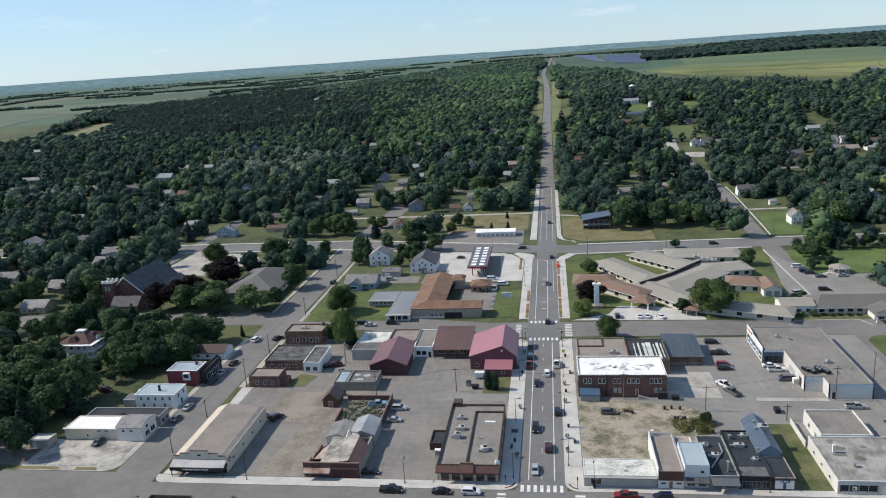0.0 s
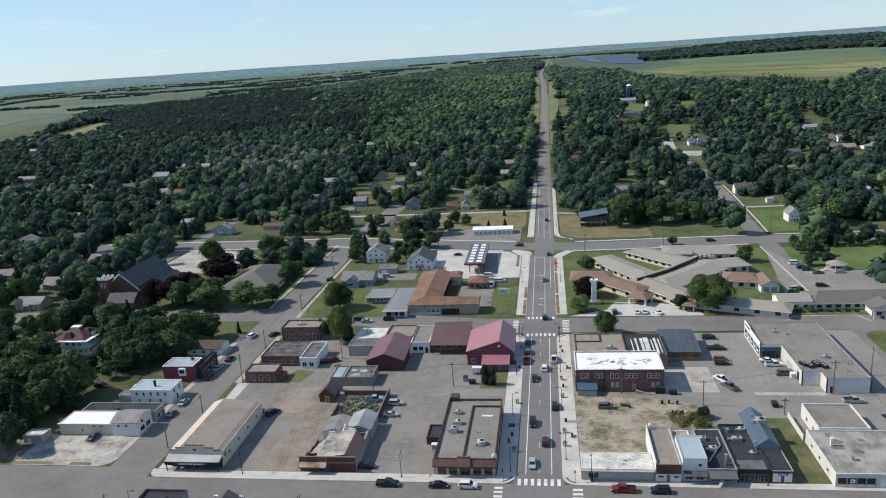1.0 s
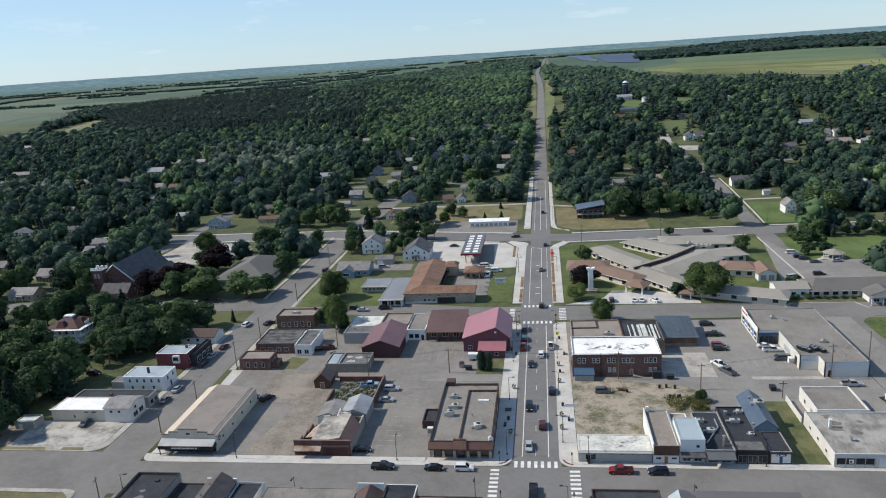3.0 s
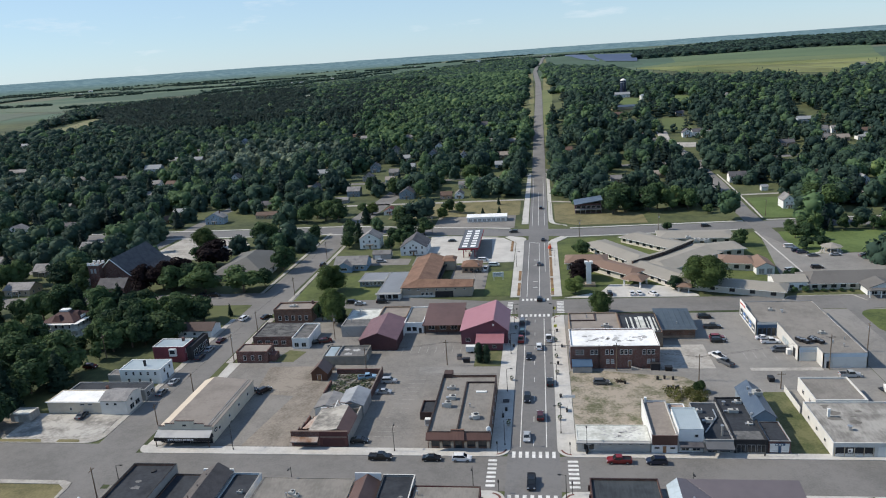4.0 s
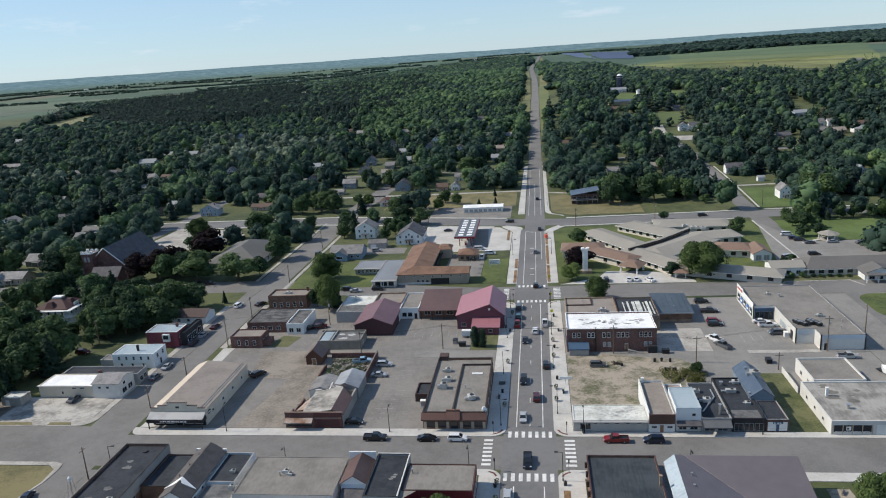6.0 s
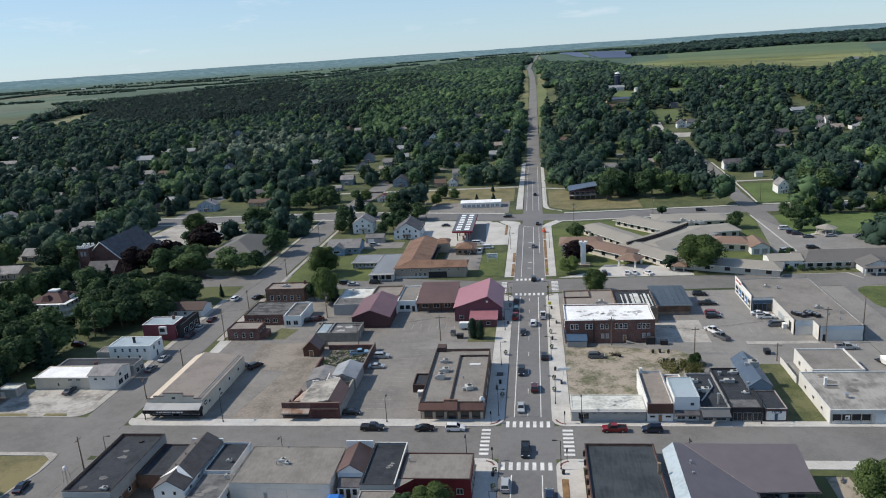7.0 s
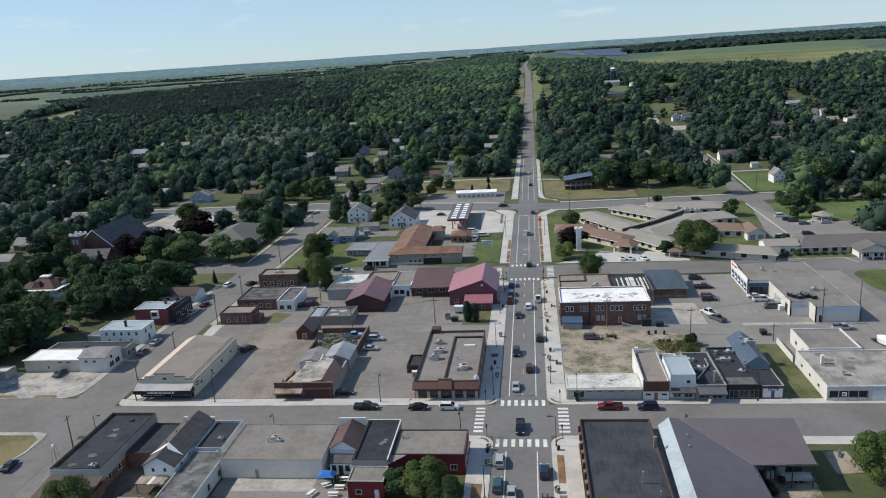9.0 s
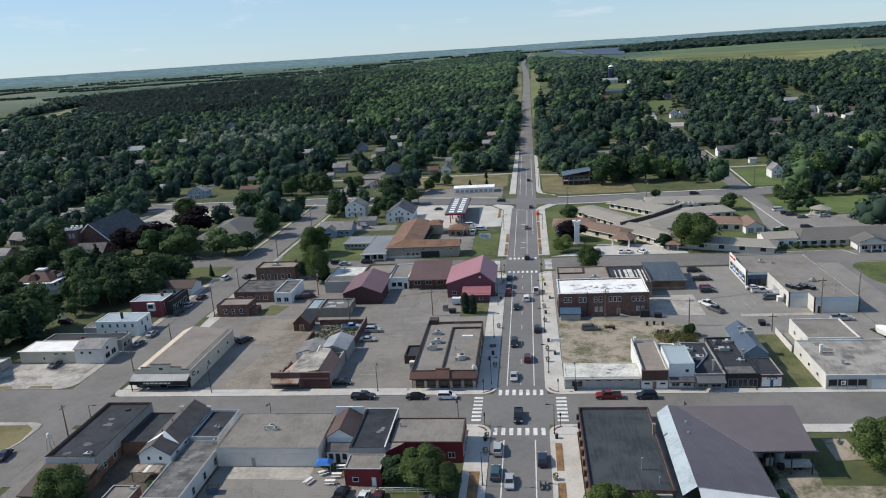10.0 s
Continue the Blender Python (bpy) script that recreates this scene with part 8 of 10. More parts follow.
KERB, LANE, LOTW = "parked at the kerb", "standing in the street lane", "parked in the lot"
for c in (("pickup", "black", -37.4, -2.6, 0, KERB), ("sedan", "black", -24.6, -2.8, 0, KERB), ("suv", "white", -17.2, -2.8, 0, KERB), ("pickup", "red", 20.0, -3.0, 180, KERB), ("suv", "navy", 28.5, -3.2, 180, KERB),
          ("pickup", "red", -4.6, 71.5, 90, KERB), ("suv", "teal", -4.4, 78.5, 90, KERB), ("van", "grey", -4.5, 88, 90, KERB), ("sedan", "black", -1.8, 57.5, -90, LANE), ("suv", "black", -1.9, 28.6, -90, LANE),
          ("suv", "darkred", 1.7, 18.4, 90, LANE), ("sedan", "silver", -1.7, 7.6, -90, LANE), ("suv", "white", 1.4, 65, 90, LANE), ("pickup", "white", 4.6, 72, 90, KERB), ("suv", "black", 4.5, 38.6, 90, KERB),
          ("suv", "black", 2.6, 279, 90, LANE), ("sedan", "black", 3.6, 203, 90, LANE), ("suv", "black", -12, 221.5, 172, LANE), ("suv", "black", 1.6, 112, 90, LANE), ("sedan", "grey", 1.5, 160, 90, LANE),
          ("suv", "silver", -4.4, -26, 90, KERB), ("suv", "teal", -4.5, -34.6, 90, KERB), ("sedan", "silver", -1.8, -37.3, -90, LANE), ("suv", "navy", 4.5, -29.8, 90, KERB), ("pickup", "black", -0.4, -12.4, -90, LANE),
          ("suv", "silver", -43.8, 40, 0, LOTW), ("sedan", "silver", -44, 32.8, 0, LOTW), ("pickup", "paleblue", -51.2, 42.6, 12, "standing among the rubble"), ("suv", "black", -81.2, 33.8, 60, LOTW), ("sedan", "black", -86, 34.4, 5, LOTW),
          ("sedan", "black", -44.6, 5.2, 0, LOTW), ("sedan", "silver", -113.6, 66, 84, KERB), ("suv", "navy", -113.8, 59, 86, KERB), ("sedan", "silver", -113.6, 40, 88, KERB), ("sedan", "grey", -113.7, 32.5, 88, KERB),
          ("sedan", "darkred", -112.8, 74, 84, KERB), ("suv", "white", -113, 96, 80, KERB), ("sedan", "grey", -131, 18.2, 90, LOTW),
          ("suv", "black", 58.8, 90, 0, LOTW), ("pickup", "black", 59.4, 80.5, 0, LOTW), ("suv", "red", 58.8, 71, 0, LOTW), ("suv", "black", 58.5, 68.4, 0, LOTW), ("pickup", "white", 55.6, 56.5, 120, LOTW), ("pickup", "grey", 56.8, 51.6, 120, LOTW),
          ("sedan", "white", 72.8, 70.3, 0, LOTW), ("pickup", "white", 74.2, 67.2, 0, LOTW), ("van", "grey", 75, 60.6, 180, LOTW), ("pickup", "silver", 88.4, 42.6, 0, LOTW), ("suv", "grey", 19.3, 38.4, 0, "parked on bare dirt"),
          ("suv", "black", 28.9, 117, 90, LOTW), ("sedan", "white", 37.4, 116.6, 90, LOTW), ("sedan", "white", 40.2, 116.5, 90, LOTW), ("sedan", "white", 45.2, 116, 120, LOTW),
          ("van", "white", 114.5, 177, 0, LOTW), ("suv", "navy", 115.4, 170, 0, LOTW), ("suv", "navy", 116.6, 167.2, 0, LOTW), ("sedan", "grey", 119.4, 162, 0, LOTW), ("sedan", "silver", 128.6, 162.5, 0, LOTW), ("sedan", "grey", 139.2, 160, 20, LOTW),
          ("suv", "black", 115, 144.5, 0, LOTW), ("van", "silver", 103.5, 141, 20, LOTW), ("suv", "silver", 103.5, 135.5, 10, LOTW), ("suv", "black", 87, 220.5, 0, LANE), ("sedan", "black", -26.0, 150.6, 0, LOTW),
          ("van", "white", -24.5, 168.4, 0, LOTW), ("pickup", "white", -22.3, 154, 90, LOTW), ("sedan", "black", -43.5, 206, 0, LOTW), ("suv", "black", -102.3, 168, 86, KERB), ("suv", "black", -73.5, 112.6, 0, KERB), ("suv", "black", -61.2, 112.4, 0, KERB),
          ("suv", "black", -138.5, 125.2, 0, KERB), ("pickup", "black", -144.2, 125.2, 0, KERB), ("suv", "silver", -74, 171, 0, "parked by the house"), ("sedan", "black", -76.5, 71, 30, LOTW), ("suv", "darkred", -73, 72, 20, LOTW), ("sedan", "black", -104.6, 97.5, 60, KERB),
          ("sedan", "navy", -111.2, -29, 98, KERB), ("pickup", "black", -33, -42.5, 80, LOTW), ("sedan", "white", -28.6, -43, 85, LOTW), ("sedan", "darkred", -25.8, -43, 90, LOTW), ("sedan", "grey", -15.5, -43.5, 0, LOTW),
          ("suv", "white", -134.5, 50.6, 30, "parked beside the white house"), ("suv", "darkred", -150, 52, 0, "parked under the trees"), ("sedan", "white", -88, 175, 20, LOTW), ("van", "white", -19, 160, 0, LOTW),
          ("sedan", "silver", -70, 110.6, 0, KERB)):
    car(*c)
root = thing("boat", "white covered boat on a trailer", "boat", 94.6, 30.4, 0.1, 110)
hull = [(-3.2, -1.1), (1.8, -1.2), (3.6, 0), (1.8, 1.2), (-3.2, 1.1)]
part("hull", Geo().prism(hull, 0.6, 1.9, shrink=1.06), WHITE, root)
part("cover", Geo().prism([(x * 0.98, y * 0.98) for x, y in hull], 1.9, 2.6, shrink=0.45), WHITEROOF, root)
part("trailer", Geo().box(-3, -0.9, 0.35, 4.6, 0.9, 0.55), DARKMETAL, root)
for sy in (-1.0, 1.0):
    part("wheel", Geo().rod((-0.8, sy - 0.1, 0.34), (-0.8, sy + 0.1, 0.34), 0.34, n=12), TYRE, root)
root = thing("trailer", "dark enclosed utility trailer", "trailer", 100.5, 31, 0.1, 95)
part("box", Geo().box(-2.6, -1.1, 0.6, 2.6, 1.1, 2.6), BLACKFRONT, root)
for sy in (-1.15, 1.15):
    part("wheel", Geo().rod((0, sy - 0.1, 0.34), (0, sy + 0.1, 0.34), 0.34, n=12), TYRE, root)
root = thing("motorcycle_rack", "black parked motorcycles at the kerb", "motorcycle", 4.9, -38.4, 0.05, 90)
for k in range(2):
    mc = part("motorcycle_frame", Geo().box(-0.7, -0.15 + 0.9 * k, 0.45, 0.7, 0.15 + 0.9 * k, 0.8).rod((0.6, -0.4 + 0.9 * k, 1.0), (0.6, 0.4 + 0.9 * k, 1.0), 0.04), DARKMETAL, root)
    for sx in (-0.75, 0.75):
        part("wheel", Geo().rod((sx, -0.07 + 0.9 * k, 0.32), (sx, 0.07 + 0.9 * k, 0.32), 0.32, n=12), TYRE, mc)

# ---- trees ----
bm = bmesh.new()
bmesh.ops.create_icosphere(bm, subdivisions=0, radius=1)
if len(bm.faces) != 20:
    bm.free()
    bm = bmesh.new()
    bmesh.ops.create_icosphere(bm, subdivisions=1, radius=1)
ICO0 = (np.array([v.co[:] for v in bm.verts]), np.array([[v.index for v in f.verts] for f in bm.faces]))
bm.free()
bm = bmesh.new()
bmesh.ops.create_icosphere(bm, subdivisions=1, radius=1)
ICO1 = (np.array([v.co[:] for v in bm.verts]), np.array([[v.index for v in f.verts] for f in bm.faces]))
bm.free()


def blob(rng, ico, size, jitter):
    v = ico[0] * (1 + rng.uniform(-jitter, jitter, (len(ico[0]), 1)))
    return v * np.array(size), ico[1]


def join(chunks):
    vs, fs, n = [], [], 0
    for v, f in chunks:
        vs.append(v)
        fs.append(f + n)
        n += len(v)
    return np.concatenate(vs), np.concatenate(fs)


def tufts(rng, count, centre, size, leaf):
    """Bent leaf clumps scattered over an ellipsoid, facing mostly outwards."""
    d = rng.normal(size=(count, 3))
    d /= np.linalg.norm(d, axis=1)[:, None]
    d[:, 2] = np.where(d[:, 2] < -0.45, -d[:, 2], d[:, 2])
    p = np.array(centre) + d * np.array(size) * rng.uniform(0.86, 1.1, (count, 1))
    n = d + rng.normal(scale=0.42, size=(count, 3))
    n[:, 2] += 0.35
    n /= np.linalg.norm(n, axis=1)[:, None]
    u = np.cross(n, rng.normal(size=(count, 3)))
    u /= np.linalg.norm(u, axis=1)[:, None]
    w = np.cross(n, u)
    s = leaf * rng.uniform(0.6, 1.3, (count, 1))
    a, b = u * s, w * s * rng.uniform(0.6, 1.0, (count, 1))
    lift = n * s * 0.35
    v = np.stack((p - a, p - b * 0.9 + lift * 0.3, p + a, p + b * 0.9 + lift), 1).reshape(-1, 3)
    k = np.arange(count)[:, None] * 4
    f = np.concatenate((k + np.array([[0, 1, 2]]), k + np.array([[0, 2, 3]])), 0)
    return v, f


def crown_mesh(seed, lobes, leaf, per, height, width, base):
    """A leafy crown: uneven lobes round a middle, each covered in clumps, with gaps between them."""
    rng = np.random.default_rng(seed)
    chunks = []
    mid = (base + height) / 2
    for i in range(lobes):
        a = rng.uniform(0, 2 * math.pi)
        t = (i + 0.5) / lobes
        z = base + (height - base) * (0.16 + 0.68 * t)
        reach = width / 2 * math.sin(math.pi * (0.18 + 0.70 * t)) * rng.uniform(0.45, 0.72)
        c = (reach * math.cos(a * 1 + i * 2.4), reach * math.sin(a + i * 2.4), z)
        r = width * rng.uniform(0.19, 0.30) * (1.1 - 0.35 * t)
        size = (r * rng.uniform(0.85, 1.15), r * rng.uniform(0.85, 1.15), r * rng.uniform(0.7, 0.95))
        v, f = blob(rng, ICO0, [q * 0.8 for q in size], 0.14)
        chunks.append((v + np.array(c), f))
        chunks.append(tufts(rng, per, c, size, leaf))
    v, f = blob(rng, ICO1, (width * 0.21, width * 0.21, (height - base) * 0.3), 0.15)
    chunks.append((v + np.array((0, 0, mid)), f))
    return join(chunks)


def conifer_mesh(seed, height, width, leaf, layers, per):
    rng = np.random.default_rng(seed)
    chunks = []
    for i in range(layers):
        t = i / (layers - 1)
        z = height * (0.12 + 0.80 * t)
        r = width / 2 * (1 - t) ** 0.85 + 0.25
        n = 9
        a = np.arange(n) * 2 * math.pi / n + rng.uniform(0, 6)
        rr = r * rng.uniform(0.65, 1.1, n)
        v = np.concatenate((np.stack((rr * np.cos(a), rr * np.sin(a), np.full(n, z - height * 0.05)), 1), [[0, 0, z + height * 0.11]]))
        f = np.array([[k, (k + 1) % n, n] for k in range(n)])
        chunks.append((v, f))
        chunks.append(tufts(rng, int(per * (1.15 - t)), (0, 0, z), (r * 0.95, r * 0.95, height * 0.05), leaf))
    return join(chunks)


LEAF = leaf_mat("leaves", (0.021, 0.044, 0.027), (0.112, 0.172, 0.068))
FINELEAF = leaf_mat("sunlit_leaves", (0.028, 0.054, 0.022), (0.142, 0.198, 0.066))
LEAF2 = leaf_mat("dark_leaves", (0.018, 0.040, 0.027), (0.100, 0.165, 0.070))
PALELEAF = leaf_mat("silvery_leaves", (0.085, 0.115, 0.088), (0.225, 0.285, 0.215))
PURPLE = leaf_mat("purple_leaves", (0.010, 0.007, 0.009), (0.024, 0.015, 0.017))
NEEDLE = leaf_mat("needles", (0.011, 0.027, 0.020), (0.048, 0.082, 0.050))
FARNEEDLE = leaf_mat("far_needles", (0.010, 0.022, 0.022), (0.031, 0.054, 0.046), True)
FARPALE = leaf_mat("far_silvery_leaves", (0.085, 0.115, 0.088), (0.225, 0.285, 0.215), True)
# both far greens lean bluer, with distance haze put into the leaf colour
FRESHLEAF = leaf_mat("fresh_hazed_leaves", (0.032, 0.070, 0.047), (0.132, 0.212, 0.100), True)
FARLEAF = leaf_mat("far_hazed_leaves", (0.027, 0.052, 0.047), (0.066, 0.113, 0.079), True)
BARK = surface("bark", (0.05, 0.038, 0.028), (0.12, 0.095, 0.07), 0.3, 0.95, 0.02, stretch=(3, 3, 0.6))


def trunk_geo(h, r, limbs, seed):
    rng = random.Random(seed)
    g = Geo().tube(0, 0, 0, h, r, n=8, r1=r * 0.55)
    for i in range(limbs):
        a = i * 2.4 + rng.random()
        z = h * rng.uniform(0.5, 0.9)
        q = h * rng.uniform(0.4, 0.65)
        g.rod((0, 0, z), (q * math.cos(a), q * math.sin(a), z + q * 0.9), r * 0.32, n=5)
    return g


CROWNS, TRUNKS = {}, {}
for i in range(5):
    CROWNS["broad", i] = arrays_mesh("crown", *crown_mesh(10 + i, 12, 0.46, 92, 10.0, 9.8, 1.4), LEAF)
for i in range(3):
    CROWNS["dark", i] = arrays_mesh("crown", *crown_mesh(30 + i, 12, 0.44, 96, 10.0, 9.0, 1.2), LEAF2)
for i in range(2):
    CROWNS["purple", i] = arrays_mesh("crown", *crown_mesh(40 + i, 13, 0.42, 130, 10.0, 9.0, 0.9), PURPLE)
    CROWNS["pale", i] = arrays_mesh("crown", *crown_mesh(50 + i, 11, 0.6, 100, 10.0, 9.0, 2.0), PALELEAF)
    CROWNS["pine", i] = arrays_mesh("crown", *conifer_mesh(60 + i, 10.0, 4.6, 0.4, 9, 85), NEEDLE)
for i in range(3):
    CROWNS["fine", i] = arrays_mesh("crown", *crown_mesh(80 + i, 18, 0.2, 470, 10.0, 9.6, 1.0), FINELEAF)
crng0 = np.random.default_rng(71)
stack = []
for k in range(9):
    c, q = (crng0.uniform(-0.3, 0.3), crng0.uniform(-0.3, 0.3), 0.9 + 1.02 * k), 2.3 * math.sin(math.pi * (0.28 + 0.066 * k))
    v, f = blob(crng0, ICO1, (q * 0.85, q * 0.85, 1.0), 0.12)
    stack += [(v + np.array(c), f), tufts(crng0, 150, c, (q, q, 1.1), 0.3)]
CROWNS["column", 0] = arrays_mesh("crown", *join(stack), NEEDLE)
TRUNKS["leafy"] = trunk_geo(4.6, 0.3, 5, 1).mesh("trunk", BARK)
TRUNKS["pine"] = trunk_geo(8.5, 0.22, 0, 2).mesh("trunk", BARK)
TREELABEL = {"fine": "full green leafy tree behind the shops", "column": "dense columnar evergreen beside the red shop", "broad": "full green leafy tree on the lawn", "dark": "dense dark green leafy tree", "purple": "dark purple-leaved ornamental tree", "pale": "silvery pale-leaved tree among houses", "pine": "dark green pointed conifer"}
trees_rng = random.Random(7)


def tree(x, y, h, kind="broad", wide=1.0, group="town trees"):
    n = sum(1 for k in CROWNS if k[0] == kind)
    root = thing("conifer" if kind == "pine" else "bush" if h < 4 else "tree", "low rounded green bush on the lawn" if h < 4 and kind != "pine" else TREELABEL[kind], "bush" if h < 4 and kind != "pine" else "tree", x, y, rise(x, y), trees_rng.uniform(0, 360), group)
    s = h / 10.0
    root.scale = (s * wide, s * wide, s)
    part("crown", CROWNS[kind, trees_rng.randrange(n)], None, root)
    part("trunk", TRUNKS["pine" if kind == "pine" else "leafy"], None, root)
    return root



# ---- street furniture ----


def utility_pole(x, y, h, turn=0, lamp=False):
    root = thing("utility_pole", "brown wooden utility pole with crossarm", "utility pole", x, y, 0, turn, "utility poles")
    part("pole", Geo().tube(0, 0, 0, h, 0.17, n=8, r1=0.11), WOODPOLE, root)
    arm = part("crossarm", Geo().box(-1.1, -0.07, h - 0.9, 1.1, 0.07, h - 0.75), WOODPOLE, root)
    for u in (-1.0, -0.5, 0.5, 1.0):
        part("insulator", Geo().tube(u, 0, h - 0.75, h - 0.55, 0.05, n=6), GREYWALL, arm)
    if h > 9:
        part("transformer", Geo().tube(0.32, 0, h - 2.6, h - 1.7, 0.26, n=10), GALV, root)
    return root


def street_lamp(x, y, h, turn=0):
    root = thing("street_lamp", "slim black street lamp on the pavement", "street lamp", x, y, 0.12, turn, "street lamps")
    part("pole", Geo().tube(0, 0, 0, h, 0.09, n=8, r1=0.06).tube(0, 0, 0, 0.5, 0.16, n=8), DARKMETAL, root)
    ar = part("arm", Geo().rod((0, 0, h - 0.05), (1.3, 0, h + 0.12), 0.045), DARKMETAL, root)
    part("lamp_head", Geo().box(1.0, -0.16, h + 0.05, 1.75, 0.16, h + 0.2), DARKMETAL, ar)
    return root


for p in ((-100.1, 55.8, 10.5), (-104.2, 34.1, 6.4), (-27.5, 52.4, 8.6), (84.6, 47.4, 10.9), (46.9, 40.4, 8.2), (67.6, 35.2, 5.2), (-101.4, -21.1, 8.5), (61.6, 210.2, 10.8), (-56.9, 226, 10.6), (-103.6, 179.6, 9.0), (-101.9, 124.2, 8.2), (-105, 13.7, 6.6), (-102.3, 82.8, 8.5),
          (22, 207.6, 9.5), (-70.5, 75, 9.5), (-52.5, 47, 8.6), (24.5, 47.5, 9.0), (-149, 60, 9), (122, 240, 9), (100, 60, 9.5), (135, 60, 9.5), (-100, 205, 9.5)):
    utility_pole(*p, turn=90 if abs(p[0]) > 95 else 0)
for p in ((-34.6, 1.0, 6.4, 90), (-77.2, 1.0, 7.2, 90), (-13.2, -16.2, 6.6, -90), (-55.2, -16.2, 6.0, -90), (34, -16.4, 6.0, -90), (12.8, 0.4, 6.4, 90), (53.5, 0.3, 6.4, 90), (-7.1, 4.2, 7.0, 0), (7.2, -19.3, 6.8, 180), (6.9, 10.2, 7.6, 180), (-7.7, 33.8, 7.0, 0), (6.5, 37.4, 7.0, 180), (6.6, 62.8, 7.0, 180), (-7.6, 60.5, 7.0, 0), (-6.8, -38, 7.0, 0), (7.0, -48, 7.0, 180), (-100.6, -13.4, 4.0, 0), (-7.4, 88, 7, 0), (6.8, 88, 7, 180), (-8.6, 158, 7, 0), (8.6, 158, 7, 180), (-8, 250, 8, 0), (8.4, 260, 8, 180)):
    street_lamp(*p)


def cable(points, sag=0.6, r=0.02):
    """One unbroken thin cable that sags between its poles."""
    way = [Vector(points[0])]
    for a, b in zip(points, points[1:]):
        for i in range(1, 7):
            p = Vector(a).lerp(Vector(b), i / 6)
            p.z -= sag * 4 * i / 6 * (1 - i / 6)
            way.append(p)
    g = Geo()
    for i, p in enumerate(way):
        ahead = (way[min(i + 1, len(way) - 1)] - way[max(i - 1, 0)]).normalized()
        u = ahead.cross(Vector((0, 0, 1))).normalized()
        q = u.cross(ahead)
        g.v += [tuple(p + (u * c + q * d) * r) for c, d in ((1, 0), (0, 1), (-1, 0), (0, -1))]
        if i:
            for k in range(4):
                g.f.append((4 * i - 4 + k, 4 * i - 4 + (k + 1) % 4, 4 * i + (k + 1) % 4, 4 * i + k))
                g.m.append(0)
    return solo("overhead_cable", g, DARKMETAL, "thin black overhead cable between poles", "cable")


for dx in (-1.0, 1.0):
    cable([(-105 , 13.7 + dx, 6.0), (-104.2, 34.1 + dx, 5.8), (-100.1, 55.8 + dx, 9.8), (-102.3, 82.8 + dx, 7.8), (-101.9, 124.2 + dx, 7.5), (-103.6, 179.6 + dx, 8.3)])
    cable([(-52.5 + dx, 47, 7.9), (-27.5 + dx, 52.4, 7.9), (24.5 + dx, 47.5, 8.3), (46.9 + dx, 40.4, 7.5), (84.6 + dx, 47.4, 10.2)])
cable([(-100.1, 55.8, 9.8), (-70.5, 75, 8.8), (-52.5, 47, 7.9)])


def bin_(x, y, turn=0):
    root = thing("litter_bin", "black litter bin standing on the ground", "bin", x, y, 0.05, turn, "bins")
    part("body", Geo().tube(0, 0, 0, 1.0, 0.32, n=10, r1=0.38), DARKMETAL, root)
    part("lid", Geo().tube(0, 0, 1.0, 1.2, 0.4, n=10, r1=0.15), DARKMETAL, root)


def planter(x, y):
    root = thing("planter", "round concrete planter with green shrub", "planter", x, y, 0.15, 0, "planters")
    part("pot", Geo().tube(0, 0, 0, 0.6, 0.4, n=10, r1=0.5), CONCRETE, root)
    ob = part("shrub", arrays_mesh("shrub", *tufts(np.random.default_rng(4), 60, (0, 0, 0.9), (0.5, 0.5, 0.45), 0.16), LEAF), None, root)


def bench(x, y, turn=0):
    root = thing("bench", "black metal slatted bench on the pavement", "bench", x, y, 0.15, turn, "benches")
    part("seat", Geo().box(-0.9, -0.25, 0.42, 0.9, 0.25, 0.48), DARKMETAL, root)
    part("backrest", Geo().box(-0.9, 0.22, 0.5, 0.9, 0.28, 0.95), DARKMETAL, root)
    for u in (-0.75, 0.75):
        part("leg", Geo().box(u - 0.04, -0.22, 0, u + 0.04, 0.26, 0.42), DARKMETAL, root)


def dumpster(x, y, turn, mat):
    root = thing("dumpster", "steel rubbish container with dark lids", "dumpster", x, y, 0.06, turn, "dumpsters")
    part("body", Geo().prism(rect(-1.0, -0.7, 1.0, 0.7), 0.12, 1.25, shrink=1.06), mat, root)
    part("lid", Geo().box(-1.08, -0.78, 1.25, 1.08, 0.78, 1.33), DARKMETAL, root)


for p in ((-7.5, 22), (-6.9, 66), (7.4, 30), (7.2, 52), (7.6, 79), (-7.2, -22), (7.6, -21), (12.8, 0.9), (35.5, 41.2), (37.5, 41.5), (39.8, 41.0)):
    bin_(*p)
for p in ((-6.6, 14), (-6.7, 41), (-6.6, 82), (6.8, 17), (6.9, 24), (6.8, 45), (6.8, 57), (6.9, 70), (-6.9, -27), (-6.9, -21), (6.8, -36)):
    planter(*p)
for p in ((-8.2, 19, 90), (8.8, 22, -90), (8.8, 66, -90), (-8.4, 70, 90)):
    bench(*p)
for x, y, t, m in ((39.6, 47.4, 0, DARKMETAL), (66.4, 40, 90, BLACKFRONT), (-21.5, 54.5, 0, DARKMETAL), (-24, 57, 90, RUST), (-69.5, 66, 30, GREYBLUE), (25.6, 9.9, 90, BLACKFRONT), (76.9, 60.5, 90, BLACKFRONT), (-64.5, 49.6, 0, RUST), (-58.5, -41, 10, BLUE)):
    dumpster(x, y, t, m)
